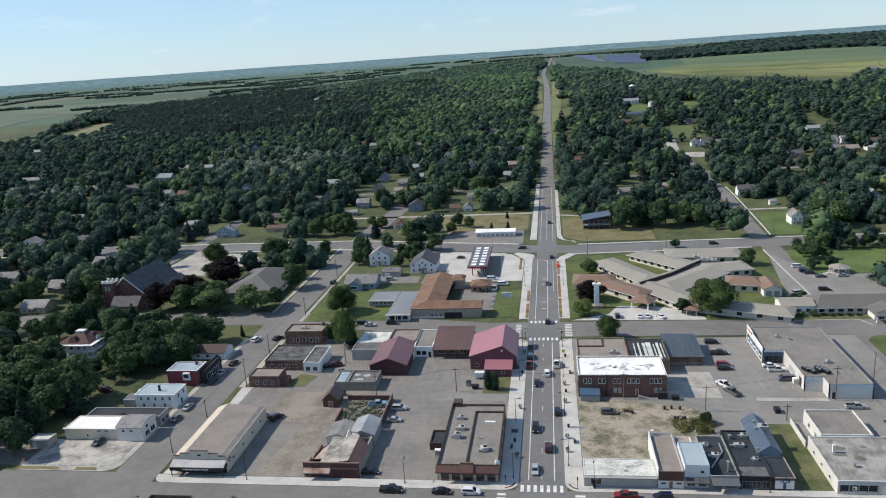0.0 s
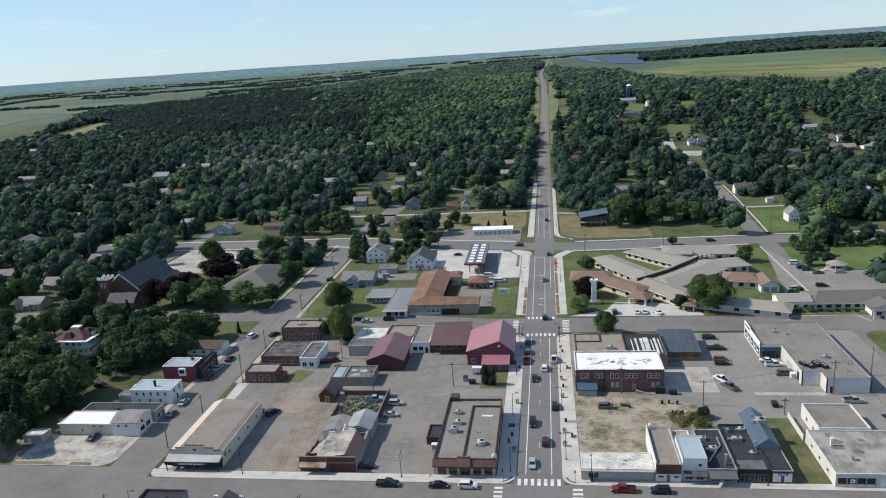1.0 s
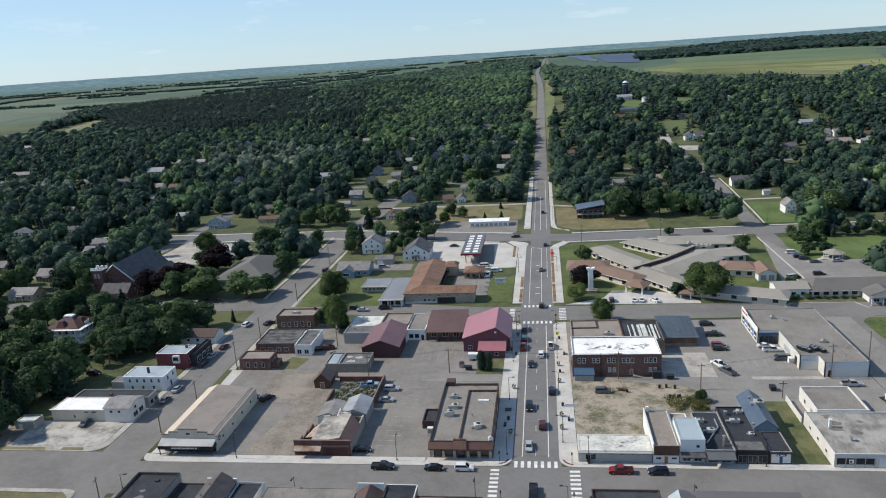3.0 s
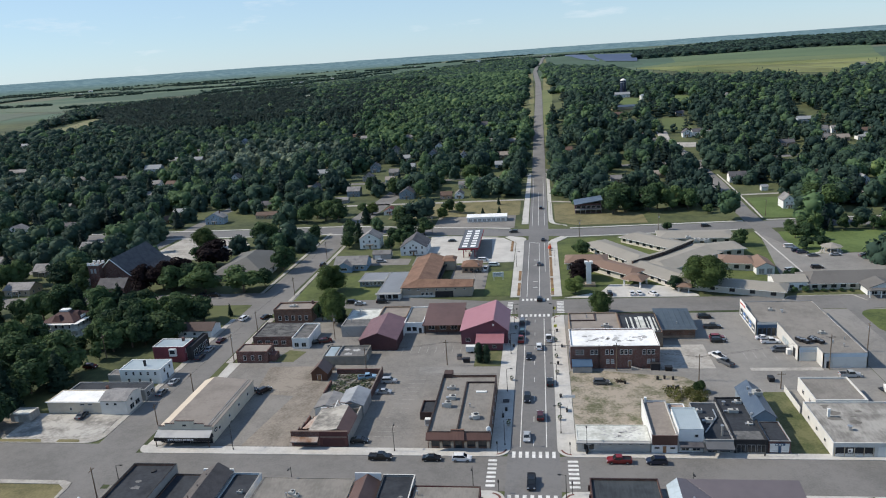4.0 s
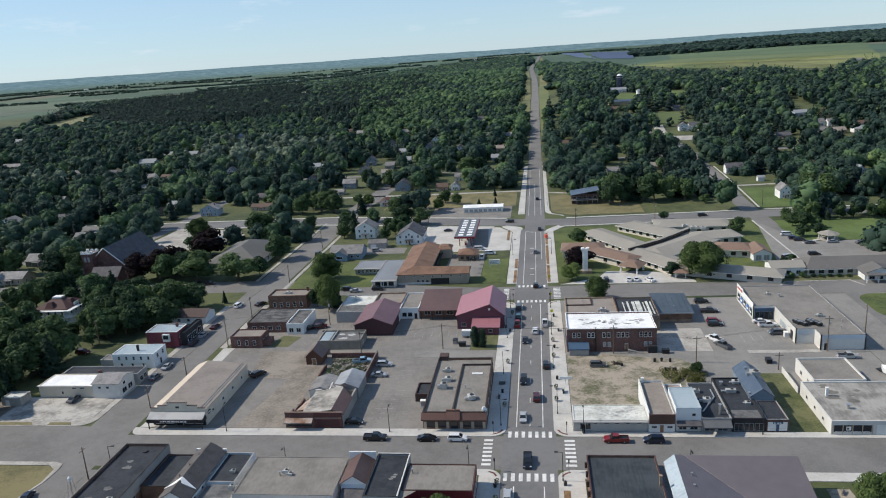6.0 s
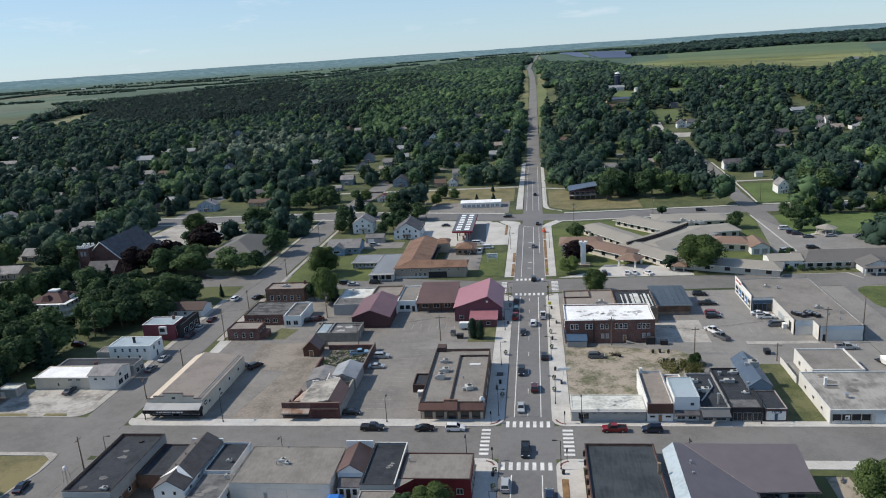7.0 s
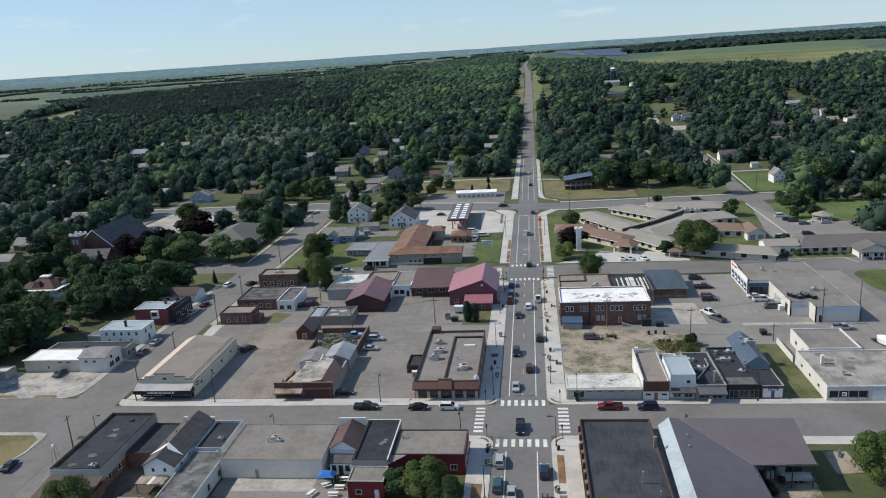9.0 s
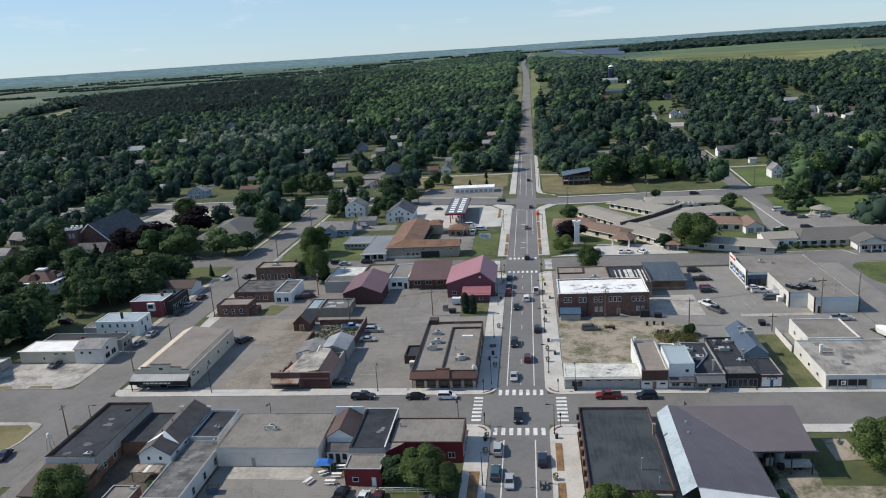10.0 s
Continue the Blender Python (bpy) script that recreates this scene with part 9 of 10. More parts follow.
# tyres and drums in the yard
for x, y in ((37.6, 35.4), (38.3, 35.0), (39.7, 35.1), (40.3, 35.5), (26.0, 38.6)):
    root = thing("oil_drum", "dark steel drum standing in the yard", "drum", x, y, 0.07, 0, "drums")
    part("body", Geo().tube(0, 0, 0, 0.9, 0.32, n=12).tube(0, 0, 0.4, 0.46, 0.34, n=12), DARKMETAL, root)
root = thing("fallen_branch", "heap of cut branches on bare dirt", "branches", 24.6, 39.6)
g = Geo()
for k in range(14):
    a = k * 0.9
    g.rod((-1.4 * math.cos(a), -0.7 * math.sin(a), 0.1), (1.5 * math.cos(a + 0.3), 0.8 * math.sin(a), 0.5 + 0.05 * k), 0.08, n=5)
part("branch", g, BARK, root)
# white tables and a blue tarpaulin behind the shops
for x, y, t in ((-35.3, -32.6, 4), (-35.5, -35.4, 2), (-36.2, -37.8, 3), (-40.6, -37.6, 62), (-38.4, -34.6, 30)):
    root = thing("folding_table", "white folding table with benches", "table", x, y, 0.06, t, "folding tables")
    root.scale = (0.72, 0.72, 1.0)
    part("tabletop", Geo().box(-1.4, -0.45, 0.72, 1.4, 0.45, 0.78), WHITE, root)
    for sy in (-0.85, 0.85):
        part("bench_seat", Geo().box(-1.3, sy - 0.15, 0.42, 1.3, sy + 0.15, 0.47), WHITE, root)
    for sx in (-1.1, 1.1):
        part("leg", Geo().box(sx - 0.05, -0.8, 0, sx + 0.05, 0.8, 0.06).box(sx - 0.05, -0.05, 0.06, sx + 0.05, 0.05, 0.72), GALV, root)
root = thing("tarpaulin", "bright blue tarpaulin tent behind the shop", "tarpaulin", -38.6, -33.2, 0.06)
part("cover", Geo().prism(rect(-1.7, -1.2, 1.7, 1.2), 1.7, 2.3, shrink=0.55), plain("blue_tarpaulin", (0.03, 0.16, 0.5), 0.5), root)
for x, y in ((-1.6, -1.1), (1.6, -1.1), (-1.6, 1.1), (1.6, 1.1)):
    part("post", Geo().box(x - 0.04, y - 0.04, 0, x + 0.04, y + 0.04, 1.7), GALV, root)
root = thing("fence", "white rail fence behind the red shop", "fence", -26, -40.6)
for k in range(6):
    part("post", Geo().box(2.4 * k, -0.06, 0, 2.4 * k + 0.12, 0.06, 1.2), WHITE, root)
for z in (0.4, 0.8, 1.1):
    part("rail", Geo().box(0, -0.03, z, 12.1, 0.03, z + 0.12), WHITE, root)
root = thing("siren_tower", "small lattice tower with a white tank", "tower", -99.8, -29.0)
for a in (0.8, 2.4, 3.9, 5.5):
    part("leg", Geo().rod((1.0 * math.cos(a), 1.0 * math.sin(a), 0), (0.5 * math.cos(a), 0.5 * math.sin(a), 5.0), 0.05), GALV, root)
part("tank", Geo().tube(0, 0, 5.0, 5.7, 0.42, n=12).tube(0, 0, 5.7, 6.0, 0.42, n=12, r1=0.1), WHITE, root)
root = thing("construction_barrel", "orange traffic barrel in the planting bed", "barrel", 6.7, 187, 0.2)
part("body", Geo().tube(0, 0, 0, 1.3, 0.9, n=10, r1=0.7), plain("orange_plastic", (0.75, 0.1, 0.04), 0.6), root)
root = thing("information_sign", "dark information board on the pavement", "sign", -7.8, 27.6, 0.15)
part("board", Geo().box(-0.9, -0.9, 0.1, 0.9, 0.9, 0.2), DARKBOARD, root)
root = thing("banner_sign", "white rectangular sign on a post", "sign", 9.6, 27.0, 0.15)
part("post", Geo().box(-0.05, -0.05, 0, 0.05, 0.05, 1.6), GALV, root)
part("board", Geo().box(-1.6, -0.06, 1.4, 1.6, 0.06, 2.2), WHITE, root)
for x, y in ((-7.6, -15.8), (8.6, -16.0), (-8.8, 0.6), (8.8, 0.4), (6.6, 95), (-6.6, 95)):
    root = thing("signal_post", "slim dark pedestrian signal post", "signal", x, y, 0.15, 0, "signal posts")
    part("pole", Geo().tube(0, 0, 0, 3.0, 0.06, n=6), DARKMETAL, root)
    part("signal_head", Geo().box(-0.16, -0.16, 2.4, 0.16, 0.16, 3.1), DARKMETAL, root)
root = thing("box_trailer", "white box trailer parked beside the red shop", "trailer", -20.4, 62.2, 0.06, 0)
part("box", Geo().box(-2.0, -0.9, 0.5, 2.0, 0.9, 2.3), WHITE, root)
for sy in (-0.95, 0.95):
    part("wheel", Geo().rod((0, sy - 0.1, 0.34), (0, sy + 0.1, 0.34), 0.34, n=12), TYRE, root)
for x, y in ((7.0, 95.6), (7.0, 78.0), (6.9, 116.8)):
    root = thing("crossing_sign", "yellow-green pedestrian crossing sign on a post", "sign", x, y, 0.15, 0, "crossing signs")
    part("post", Geo().tube(0, 0, 0, 3.0, 0.05, n=6), GALV, root)
    part("board", Geo().prism([(-0.5, -0.03), (0.5, -0.03), (0.5, 0.03), (-0.5, 0.03)], 2.0, 3.0), plain("yellow_green_sign", (0.62, 0.60, 0.03), 0.5), root)
WEED = leaf_mat("dry_weeds", (0.060, 0.075, 0.022), (0.21, 0.20, 0.075))
wd = np.random.default_rng(14)
tagged(new("weeds", arrays_mesh("weeds", *join([tufts(wd, 60, (36.5 + wd.uniform(0, 11), 27.5 + wd.uniform(0, 8), 0.35), (0.9, 0.9, wd.uniform(0.4, 1.3)), 0.16) for _ in range(70)]), WEED)), "tall dry yellow-green weeds on bare dirt", "weeds", "", "stuff")
tagged(new("weeds", arrays_mesh("weeds", *join([tufts(wd, 40, (wd.uniform(-61, -50), wd.uniform(30, 45), 0.3), (0.9, 0.9, wd.uniform(0.3, 0.9)), 0.15) for _ in range(60)]), LEAF)), "green weeds growing through the rubble", "weeds", "", "stuff")
PAD = paint("brown_kerb_pad", "6b4038", 0.8, 0.4)
for cx, cy, a0, a1 in ((-9.5, 2.8, -80, -12), (9.6, 2.8, 192, 260), (-9.4, -18.4, 80, 12), (9.4, -18.4, 168, 100), (-9.5, 91.5, 12, 80), (9.6, 91.5, 100, 168)):
    r0 = 2.5 if cy < 0 else 3.1
    solo("kerb_pad", Geo().prism(arc(cx, cy, r0, a0, a1, 8) + arc(cx, cy, r0 - 0.45, a1, a0, 8), 0.1, 0.162), PAD, "red-brown tactile strip along the kerb corner", "kerb pad", "structure")
# trees of the streets and yards, one by one
for t in ((-155, 67, 12, "broad", 0.95), (-156, 77, 12.5, "dark", 0.9), (-149, 84, 12, "broad", 1.0), (-136, 76, 11, "broad", 1.45), (-145, 70, 11, "dark", 1.0),
          (-188, 62, 13, "dark", 1.0), (-184, 51, 11, "broad", 1.1), (-178, 63, 7, "broad", 1.2), (-170, 64, 6, "dark", 1.3), (-163, 66, 6, "broad", 1.2), (-181, 69, 10, "dark", 0.95), (-186, 74, 12, "dark", 0.95), (-151, 59, 7, "dark", 0.8), (-192, 72, 12, "pine", 1.0),
          (157, 263, 12, "pine", 1.1), (165, 266, 13.5, "pine", 1.0), (193, 262, 13, "pine", 1.1), (201, 265, 12, "pine", 1.0),
          (-86, 127, 12.5, "fine", 1.12), (-75, 90.5, 14.4, "fine", 0.72), (-80.5, 93.5, 8, "dark", 0.8), (-72.5, 92, 10, "pine", 1.0), (23.4, 95.4, 9.2, "fine", 1.0), (65, 121.8, 14, "fine", 1.4), (54.5, 121.5, 6, "dark", 1.2), (20, 138, 8.0, "purple", 1.75),
          (15.8, 119.5, 7.4, "fine", 1.15), (21.5, 174, 7.4, "broad", 1.1), (19, 180, 4, "dark", 1.2), (94.5, 183, 8.2, "broad", 1.0), (96.8, 115.4, 2.2, "dark", 1.4), (101, 115.8, 2.3, "dark", 1.4), (104.6, 115.6, 1.2, "dark", 2.0), (107.4, 115.4, 1.2, "broad", 2.0), (110.4, 115.5, 1.1, "dark", 2.2), (113.6, 115.5, 1.2, "broad", 2.0), (116.8, 115.4, 1.1, "dark", 2.0), (102.5, 133.5, 4.2, "dark", 1.1), (99, 131.5, 3.6, "dark", 1.2), (120.6, 174.4, 5.2, "broad", 1.3), (128.2, 177, 5.4, "dark", 1.3), (126, 191, 8, "dark", 1.1), (131, 190, 6, "dark", 1.1), (122, 193, 6.5, "broad", 1.0),
          (-174, 133, 13, "purple", 1.0), (-168, 136.5, 13.5, "purple", 1.05), (-162, 134, 12.5, "dark", 1.1), (-163, 144, 13.5, "purple", 1.1), (-155.5, 139, 12, "dark", 1.15), (-145.5, 131.5, 13, "broad", 1.45), (-127, 130.2, 12, "broad", 1.5), (-119.9, 137, 9, "dark", 1.0), (-158, 170, 14, "purple", 1.45), (-167, 174, 11, "dark", 1.2),
          (-181, 208, 12, "fine", 1.1), (-147, 209, 13.5, "broad", 1.25), (-120, 162, 13, "dark", 1.0), (-121, 176, 8, "broad", 0.8), (-137, 196, 8, "dark", 1.0), (-174, 98, 15, "dark", 0.95), (-169, 104, 14, "pine", 1.2), (-195, 104.5, 14, "dark", 1.0), (-150, 81, 15, "dark", 1.0), (-216, 148, 13, "broad", 1.1), (-221, 140, 14, "dark", 1.1), (-205, 131, 10, "broad", 1.0), (-98, 206, 11, "dark", 0.9), (-95, 213, 12, "pine", 1.2), (-97, 198, 8.5, "broad", 0.9), (-101, 219, 11, "dark", 0.9),
          (-70, 226, 10.5, "broad", 1.2), (-61, 223, 10, "broad", 1.1), (-77, 214, 7, "dark", 1.1), (-71, 204, 9, "dark", 0.9), (-74, 194, 7, "dark", 0.9), (-66, 199, 8, "dark", 0.9), (-68, 212, 9, "dark", 1.0), (-160, 40, 14, "broad", 1.1), (-169, 28, 14.5, "broad", 1.1), (-173, 48, 14, "broad", 1.05),
          (-150, 66, 11, "dark", 1.1), (-141, 72, 11.5, "dark", 1.0), (-147, 86, 12.5, "broad", 1.1), (-137, 92, 12, "broad", 1.15), (-129, 95, 10.5, "dark", 1.1), (-158, 78, 12, "dark", 1.0), (-144, 100, 11, "dark", 1.1), (-156, 100, 12, "broad", 1.0), (-190, 108, 13, "pine", 1.2), (-168, 92, 12, "dark", 1.0),
          (-186, 62, 13, "broad", 1.0), (-182, 34, 13, "dark", 1.1), (-120.5, 100.5, 5.5, "pine", 0.8), (-17.4, 54.2, 6.6, "column", 0.95), (-15.0, 53.8, 6.0, "column", 0.95), (45.6, 33.4, 3.6, "fine", 1.0), (-18.5, -37, 7.6, "fine", 1.25), (-13.5, -41, 7, "fine", 1.1), (-24, -36.5, 5.2, "dark", 1.1),
          (-86.5, -45.8, 8.6, "fine", 1.2), (-82.6, -46, 4.4, "dark", 1.1), (15.2, -51.4, 9.4, "fine", 0.9), (20.4, -51.8, 8.6, "fine", 0.9), (-124, -34, 9.5, "broad", 1.1), (-122, -45, 9, "broad", 1.1), (65.0, -31.0, 10.4, "fine", 0.95), (45.4, -34.4, 2.2, "dark", 1.0), (45.8, -36, 1.8, "dark", 1.1), (44.6, -43.5, 3.4, "dark", 1.0), (-70.4, -41.6, 3, "dark", 1.0), (44, 258, 14.3, "dark", 0.9), (51, 263, 15.6, "dark", 1.0), (58, 266, 16.2, "pine", 1.3), (64, 262, 15.6, "dark", 1.0), (70, 268, 16.2, "dark", 1.0), (77, 263, 14.3, "broad", 1.0), (86, 262, 13, "dark", 1.0),
          (48, 272, 15.6, "broad", 1.0), (40, 276, 9, "pine", 1.0), (95, 252, 5, "broad", 1.2), (67, 216, 4.5, "dark", 1.2), (-22, 266, 5.5, "pine", 1.2), (-32, 268, 4.5, "pine", 1.3), (-46, 275, 7, "broad", 1.1), (-54, 280, 8, "broad", 1.1), (-79, 250, 10, "broad", 1.2), (-69, 266, 9.5, "dark", 1.0), (-103, 281, 7.5, "fine", 1.2), (-110, 285, 6.5, "broad", 1.2), (-55.5, 262, 7, "fine", 1.1), (-80, 338, 12, "dark", 0.75), (-73, 345, 13, "dark", 0.8), (-100, 345, 12, "broad", 1.0), (-118, 352, 13, "dark", 1.0), (-49, 385, 13, "broad", 1.2), (-40, 392, 12, "dark", 1.0), (-101, 256, 11, "pine", 1.4), (-120, 262, 12, "broad", 1.1),
          (-130, 268, 12.5, "broad", 1.1), (-140, 262, 12, "dark", 1.0), (-138, 277, 12, "broad", 1.1), (-150, 266, 10, "dark", 1.0), (-126, 282, 11, "broad", 1.0), (-128, 212, 8, "pale", 1.1), (-123, 224, 8, "dark", 1.1), (-24, 296, 5, "pine", 1.1), (158, 252, 14, "broad", 1.15), (154, 268, 12, "broad", 1.1), (168, 262, 12, "dark", 1.1), (192, 240, 11, "pine", 1.0), (204, 242, 12, "pine", 1.0), (216, 244, 11.5, "pine", 1.0)):
    tree(*t)
for k in range(11):
    tree(122.6 + 6.4 * k, 204 + (k % 3) * 1.1, 6.6 + (k * 7 % 5) * 0.5, ("broad", "dark", "broad", "pine", "broad")[k % 5], 0.85, "trees along the lawn")


def edge(az):
    """How far the woods reach in a direction, degrees from due north (west negative)."""
    pts = [(-180, 300), (-80, 420), (-60, 900), (-39.4, 1180), (-37.3, 1200), (-34.7, 1480), (-32.1, 1834), (-30, 1950), (-23.1, 2200), (-17.6, 2350), (-14.2, 2500), (-9.8, 2700), (-7.2, 2760), (-4.2, 3000), (-0.7, 3300), (0.5, 2500), (1.4, 2064), (3.5, 1830), (6.0, 1560), (7.3, 1348), (9.7, 1252), (13.6, 1160), (17.3, 1152), (19.8, 1044), (20.8, 1050), (21.7, 1240), (22.9, 1260), (45, 1300), (80, 420), (180, 300)]
    for (a, r), (b, q) in zip(pts, pts[1:]):
        if a <= az <= b:
            return r + (q - r) * (az - a) / (b - a)
    return 300


def inside(x, y, poly):
    hit = False
    for (ax, ay), (bx, by) in zip(poly, poly[1:] + poly[:1]):
        if (ay > y) != (by > y) and x < ax + (bx - ax) * (y - ay) / (by - ay):
            hit = not hit
    return hit


# streets, lots and lawns that stay free of trees
CLEAR = [(-118, -60, 125, 232), (-148, -60, -118, 75), (-420, 110, -100, 130), (-420, 236, 420, 252), (-116, 100, -101, 330), (104, 200, 132, 300), (105, 290, 130, 360), (113, 360, 130, 480), (120, 232, 146, 292), (-60, 225, 60, 264), (-82, 262, -8, 316), (10, 230, 22, 300), (10, 232, 90, 248), (-219, 120, -209, 330), (-208, 186, -160, 234),
         (-420, 165, -216, 171), (-230, 391, 0, 398), (7, 421, 420, 431), (118, 160, 200, 208), (-210, 128, -174, 176), (-150, 146, -122, 176), (-206, 78, -172, 96), (-160, 52, -132, 64), (-192, 48, -156, 82), (122, 232, 148, 330), (100, 470, 142, 555), (122, 566, 150, 630), (70, 300, 104, 312), (-60, 404, -12, 424), (-176, 126, -118, 196), (-118, 252, -82, 336), (-72, 316, -42, 346), (-222, 252, -160, 292), (-250, 284, -224, 312), (-142, 312, -118, 352)]
OPEN = [[(104, 795), (132, 780), (122, 712), (97, 718)], [(164, 794), (186, 781), (171, 672), (150, 680)], [(255, 625), (279, 617), (270, 568), (248, 574)], [(-713, 800), (-760, 905), (-784, 1040), (-720, 1005), (-660, 858), (-660, 780)], [(-406, 1900), (-290, 1830), (-266, 1660), (-370, 1720)],
        [(-468, 1220), (-440, 1220), (-480, 1460), (-520, 1460)], [(-530, 1450), (-480, 1450), (-450, 1700), (-530, 1700)], [(6, 560), (18, 560), (34, 800), (20, 1100), (6, 1100)], [(-24, 660), (-2, 660), (-4, 920), (-22, 900)]]
PINES = [[(-805, 1092), (-955, 1704), (-714, 2085), (-388, 1104), (-324, 850), (-399, 747), (-584, 804), (-650, 869)], [(-1012, 1185), (-940, 1208), (-765, 961), (-835, 940)]]
MIXED = [(-378, 1071), (-518, 1765), (-320, 1872), (-189, 1336), (-193, 856), (-222, 707), (-278, 704)]


def blocked(x, y):
    if abs(x - (1.5 if y < 1400 else -5 if y < 2100 else 15)) < (11 if y < 600 else 15 if y < 900 else 19):
        return True
    if 5 < x < 40 and 620 < y < 1700 and noise.noise(Vector((x / 45, y / 70, 0))) > 0.05:
        return True
    if -38 < x < 0 and 900 < y < 1700 and noise.noise(Vector((x / 45, y / 90, 3))) > 0.12:
        return True
    return any(ax < x < bx and ay < y < by for ax, ay, bx, by in CLEAR) or any(inside(x, y, p) for p in OPEN)


HOUSES += [(30, 260, 17, 13, 4)]
HOUSES += [(x, 236, 15, 8, 1) for x in range(-212, -118, 15)] + [(-184, 190, 40, 6, 1)]
LOTS = [(x, y + d / 2, w / 2, d / 2, h, math.atan2(x, y + d / 2 + 157), math.hypot(x, y + d / 2 + 157)) for x, y, w, d, h in HOUSES]


def room(x, y, h):
    """How tall a tree may grow here without hiding the house behind it; none on a house."""
    az, r = math.atan2(x, y + 157), math.hypot(x, y + 157)
    for hx, hy, hw, hd, hh, haz, hr in LOTS:
        gap = hr - r
        if not -hd - 4 < gap < 75:
            continue
        aside = abs(az - haz) * r
        if aside < hw + 3 and gap < hd + 4:
            return 0
        if aside < hw * 0.5 + (2.6 if hx < 12 else 0):
            h = min(h, (gap - hd) * 92 / hr + (2.4 if hx < -225 and hy < 340 else 0.9 if hx < 12 else 1.0) * hh)
    return h


spots = []
wr = np.random.default_rng(5)
y = -45.0
while y < 3150:
    step = 11.2 if y < 520 else 11.4 if y < 1250 else 13.0 if y < 1900 else 16.5
    half = 230 + 0.70 * (y + 157)
    x = -half - 60
    while x < half:
        spots.append((x + wr.uniform(-0.47, 0.47) * step, y + wr.uniform(-0.47, 0.47) * step, step, False))
        x += step
    y += step * 0.95
# trees close beside the highway
for side in (-1, 1):
    y = 300.0 if side > 0 else 318.0
    while y < 760:
        if wr.uniform() < 0.75:
            spots.append((1.3 + side * wr.uniform(12.5, 18), y, 11.0, True))
        y += wr.uniform(7, 13)
woods = {"green": ([], []), "fresh": ([], []), "pale": ([], []), "pine": ([], [])}
crng = np.random.default_rng(9)


def clump(lobes, leaf, per, size):
    """A far crown: rough lobes heaped into a rounded, uneven head, with loose leaf clumps over them."""
    out = []
    for i in range(lobes):
        t = (i + 0.5) / lobes
        a = i * 2.4 + crng.uniform(0, 1.0)
        rr = size * (0.3 + 0.7 * math.sin(math.pi * (0.14 + 0.74 * t))) * crng.uniform(0.42, 0.62) * (i < lobes - 1)
        c = np.array((rr * math.cos(a), rr * math.sin(a), size * (-0.72 + 1.3 * t) + crng.uniform(-0.1, 0.1) * size))
        q = size * crng.uniform(0.42, 0.56) * (1.2 if lobes < 5 else 1.0)
        v, f = blob(crng, ICO0, (q, q, q * 0.88), 0.2)
        out.append((v + c, f))
        if per:
            out.append(tufts(crng, per, c, (q * 1.06, q * 1.06, q * 0.98), leaf))
    return join(out)


MIDS = [clump(8, 0.64, 27, 5.0) for _ in range(18)]
LIGHTS = [clump(5, 1.05, 10, 5.2) for _ in range(18)]
SPIRES = [conifer_mesh(90 + i, 10, 4.2, 0.65, 8, 16) for i in range(5)]
LIGHTSPIRES = [conifer_mesh(120 + i, 10, 4.6, 0.8, 5, 7) for i in range(5)]
FARS = [clump(4, 1.2, 3, 5.6) for _ in range(14)]
FARX = [clump(2, 1.5, 2, 7.4) for _ in range(14)]
FARSPIRES = [conifer_mesh(190 + i, 10, 5.0, 1.2, 3, 2) for i in range(6)]


def grow(kind, mesh, scale, place, tint):
    a = crng.uniform(0, 6.28)
    c, s_ = math.cos(a), math.sin(a)
    v, f = mesh
    woods[kind][0].append((v @ np.array([[c, s_, 0], [-s_, c, 0], [0, 0, 1]]) * np.asarray(scale) + np.asarray(place), f))
    woods[kind][1].append(np.full(len(v), tint, np.float32))


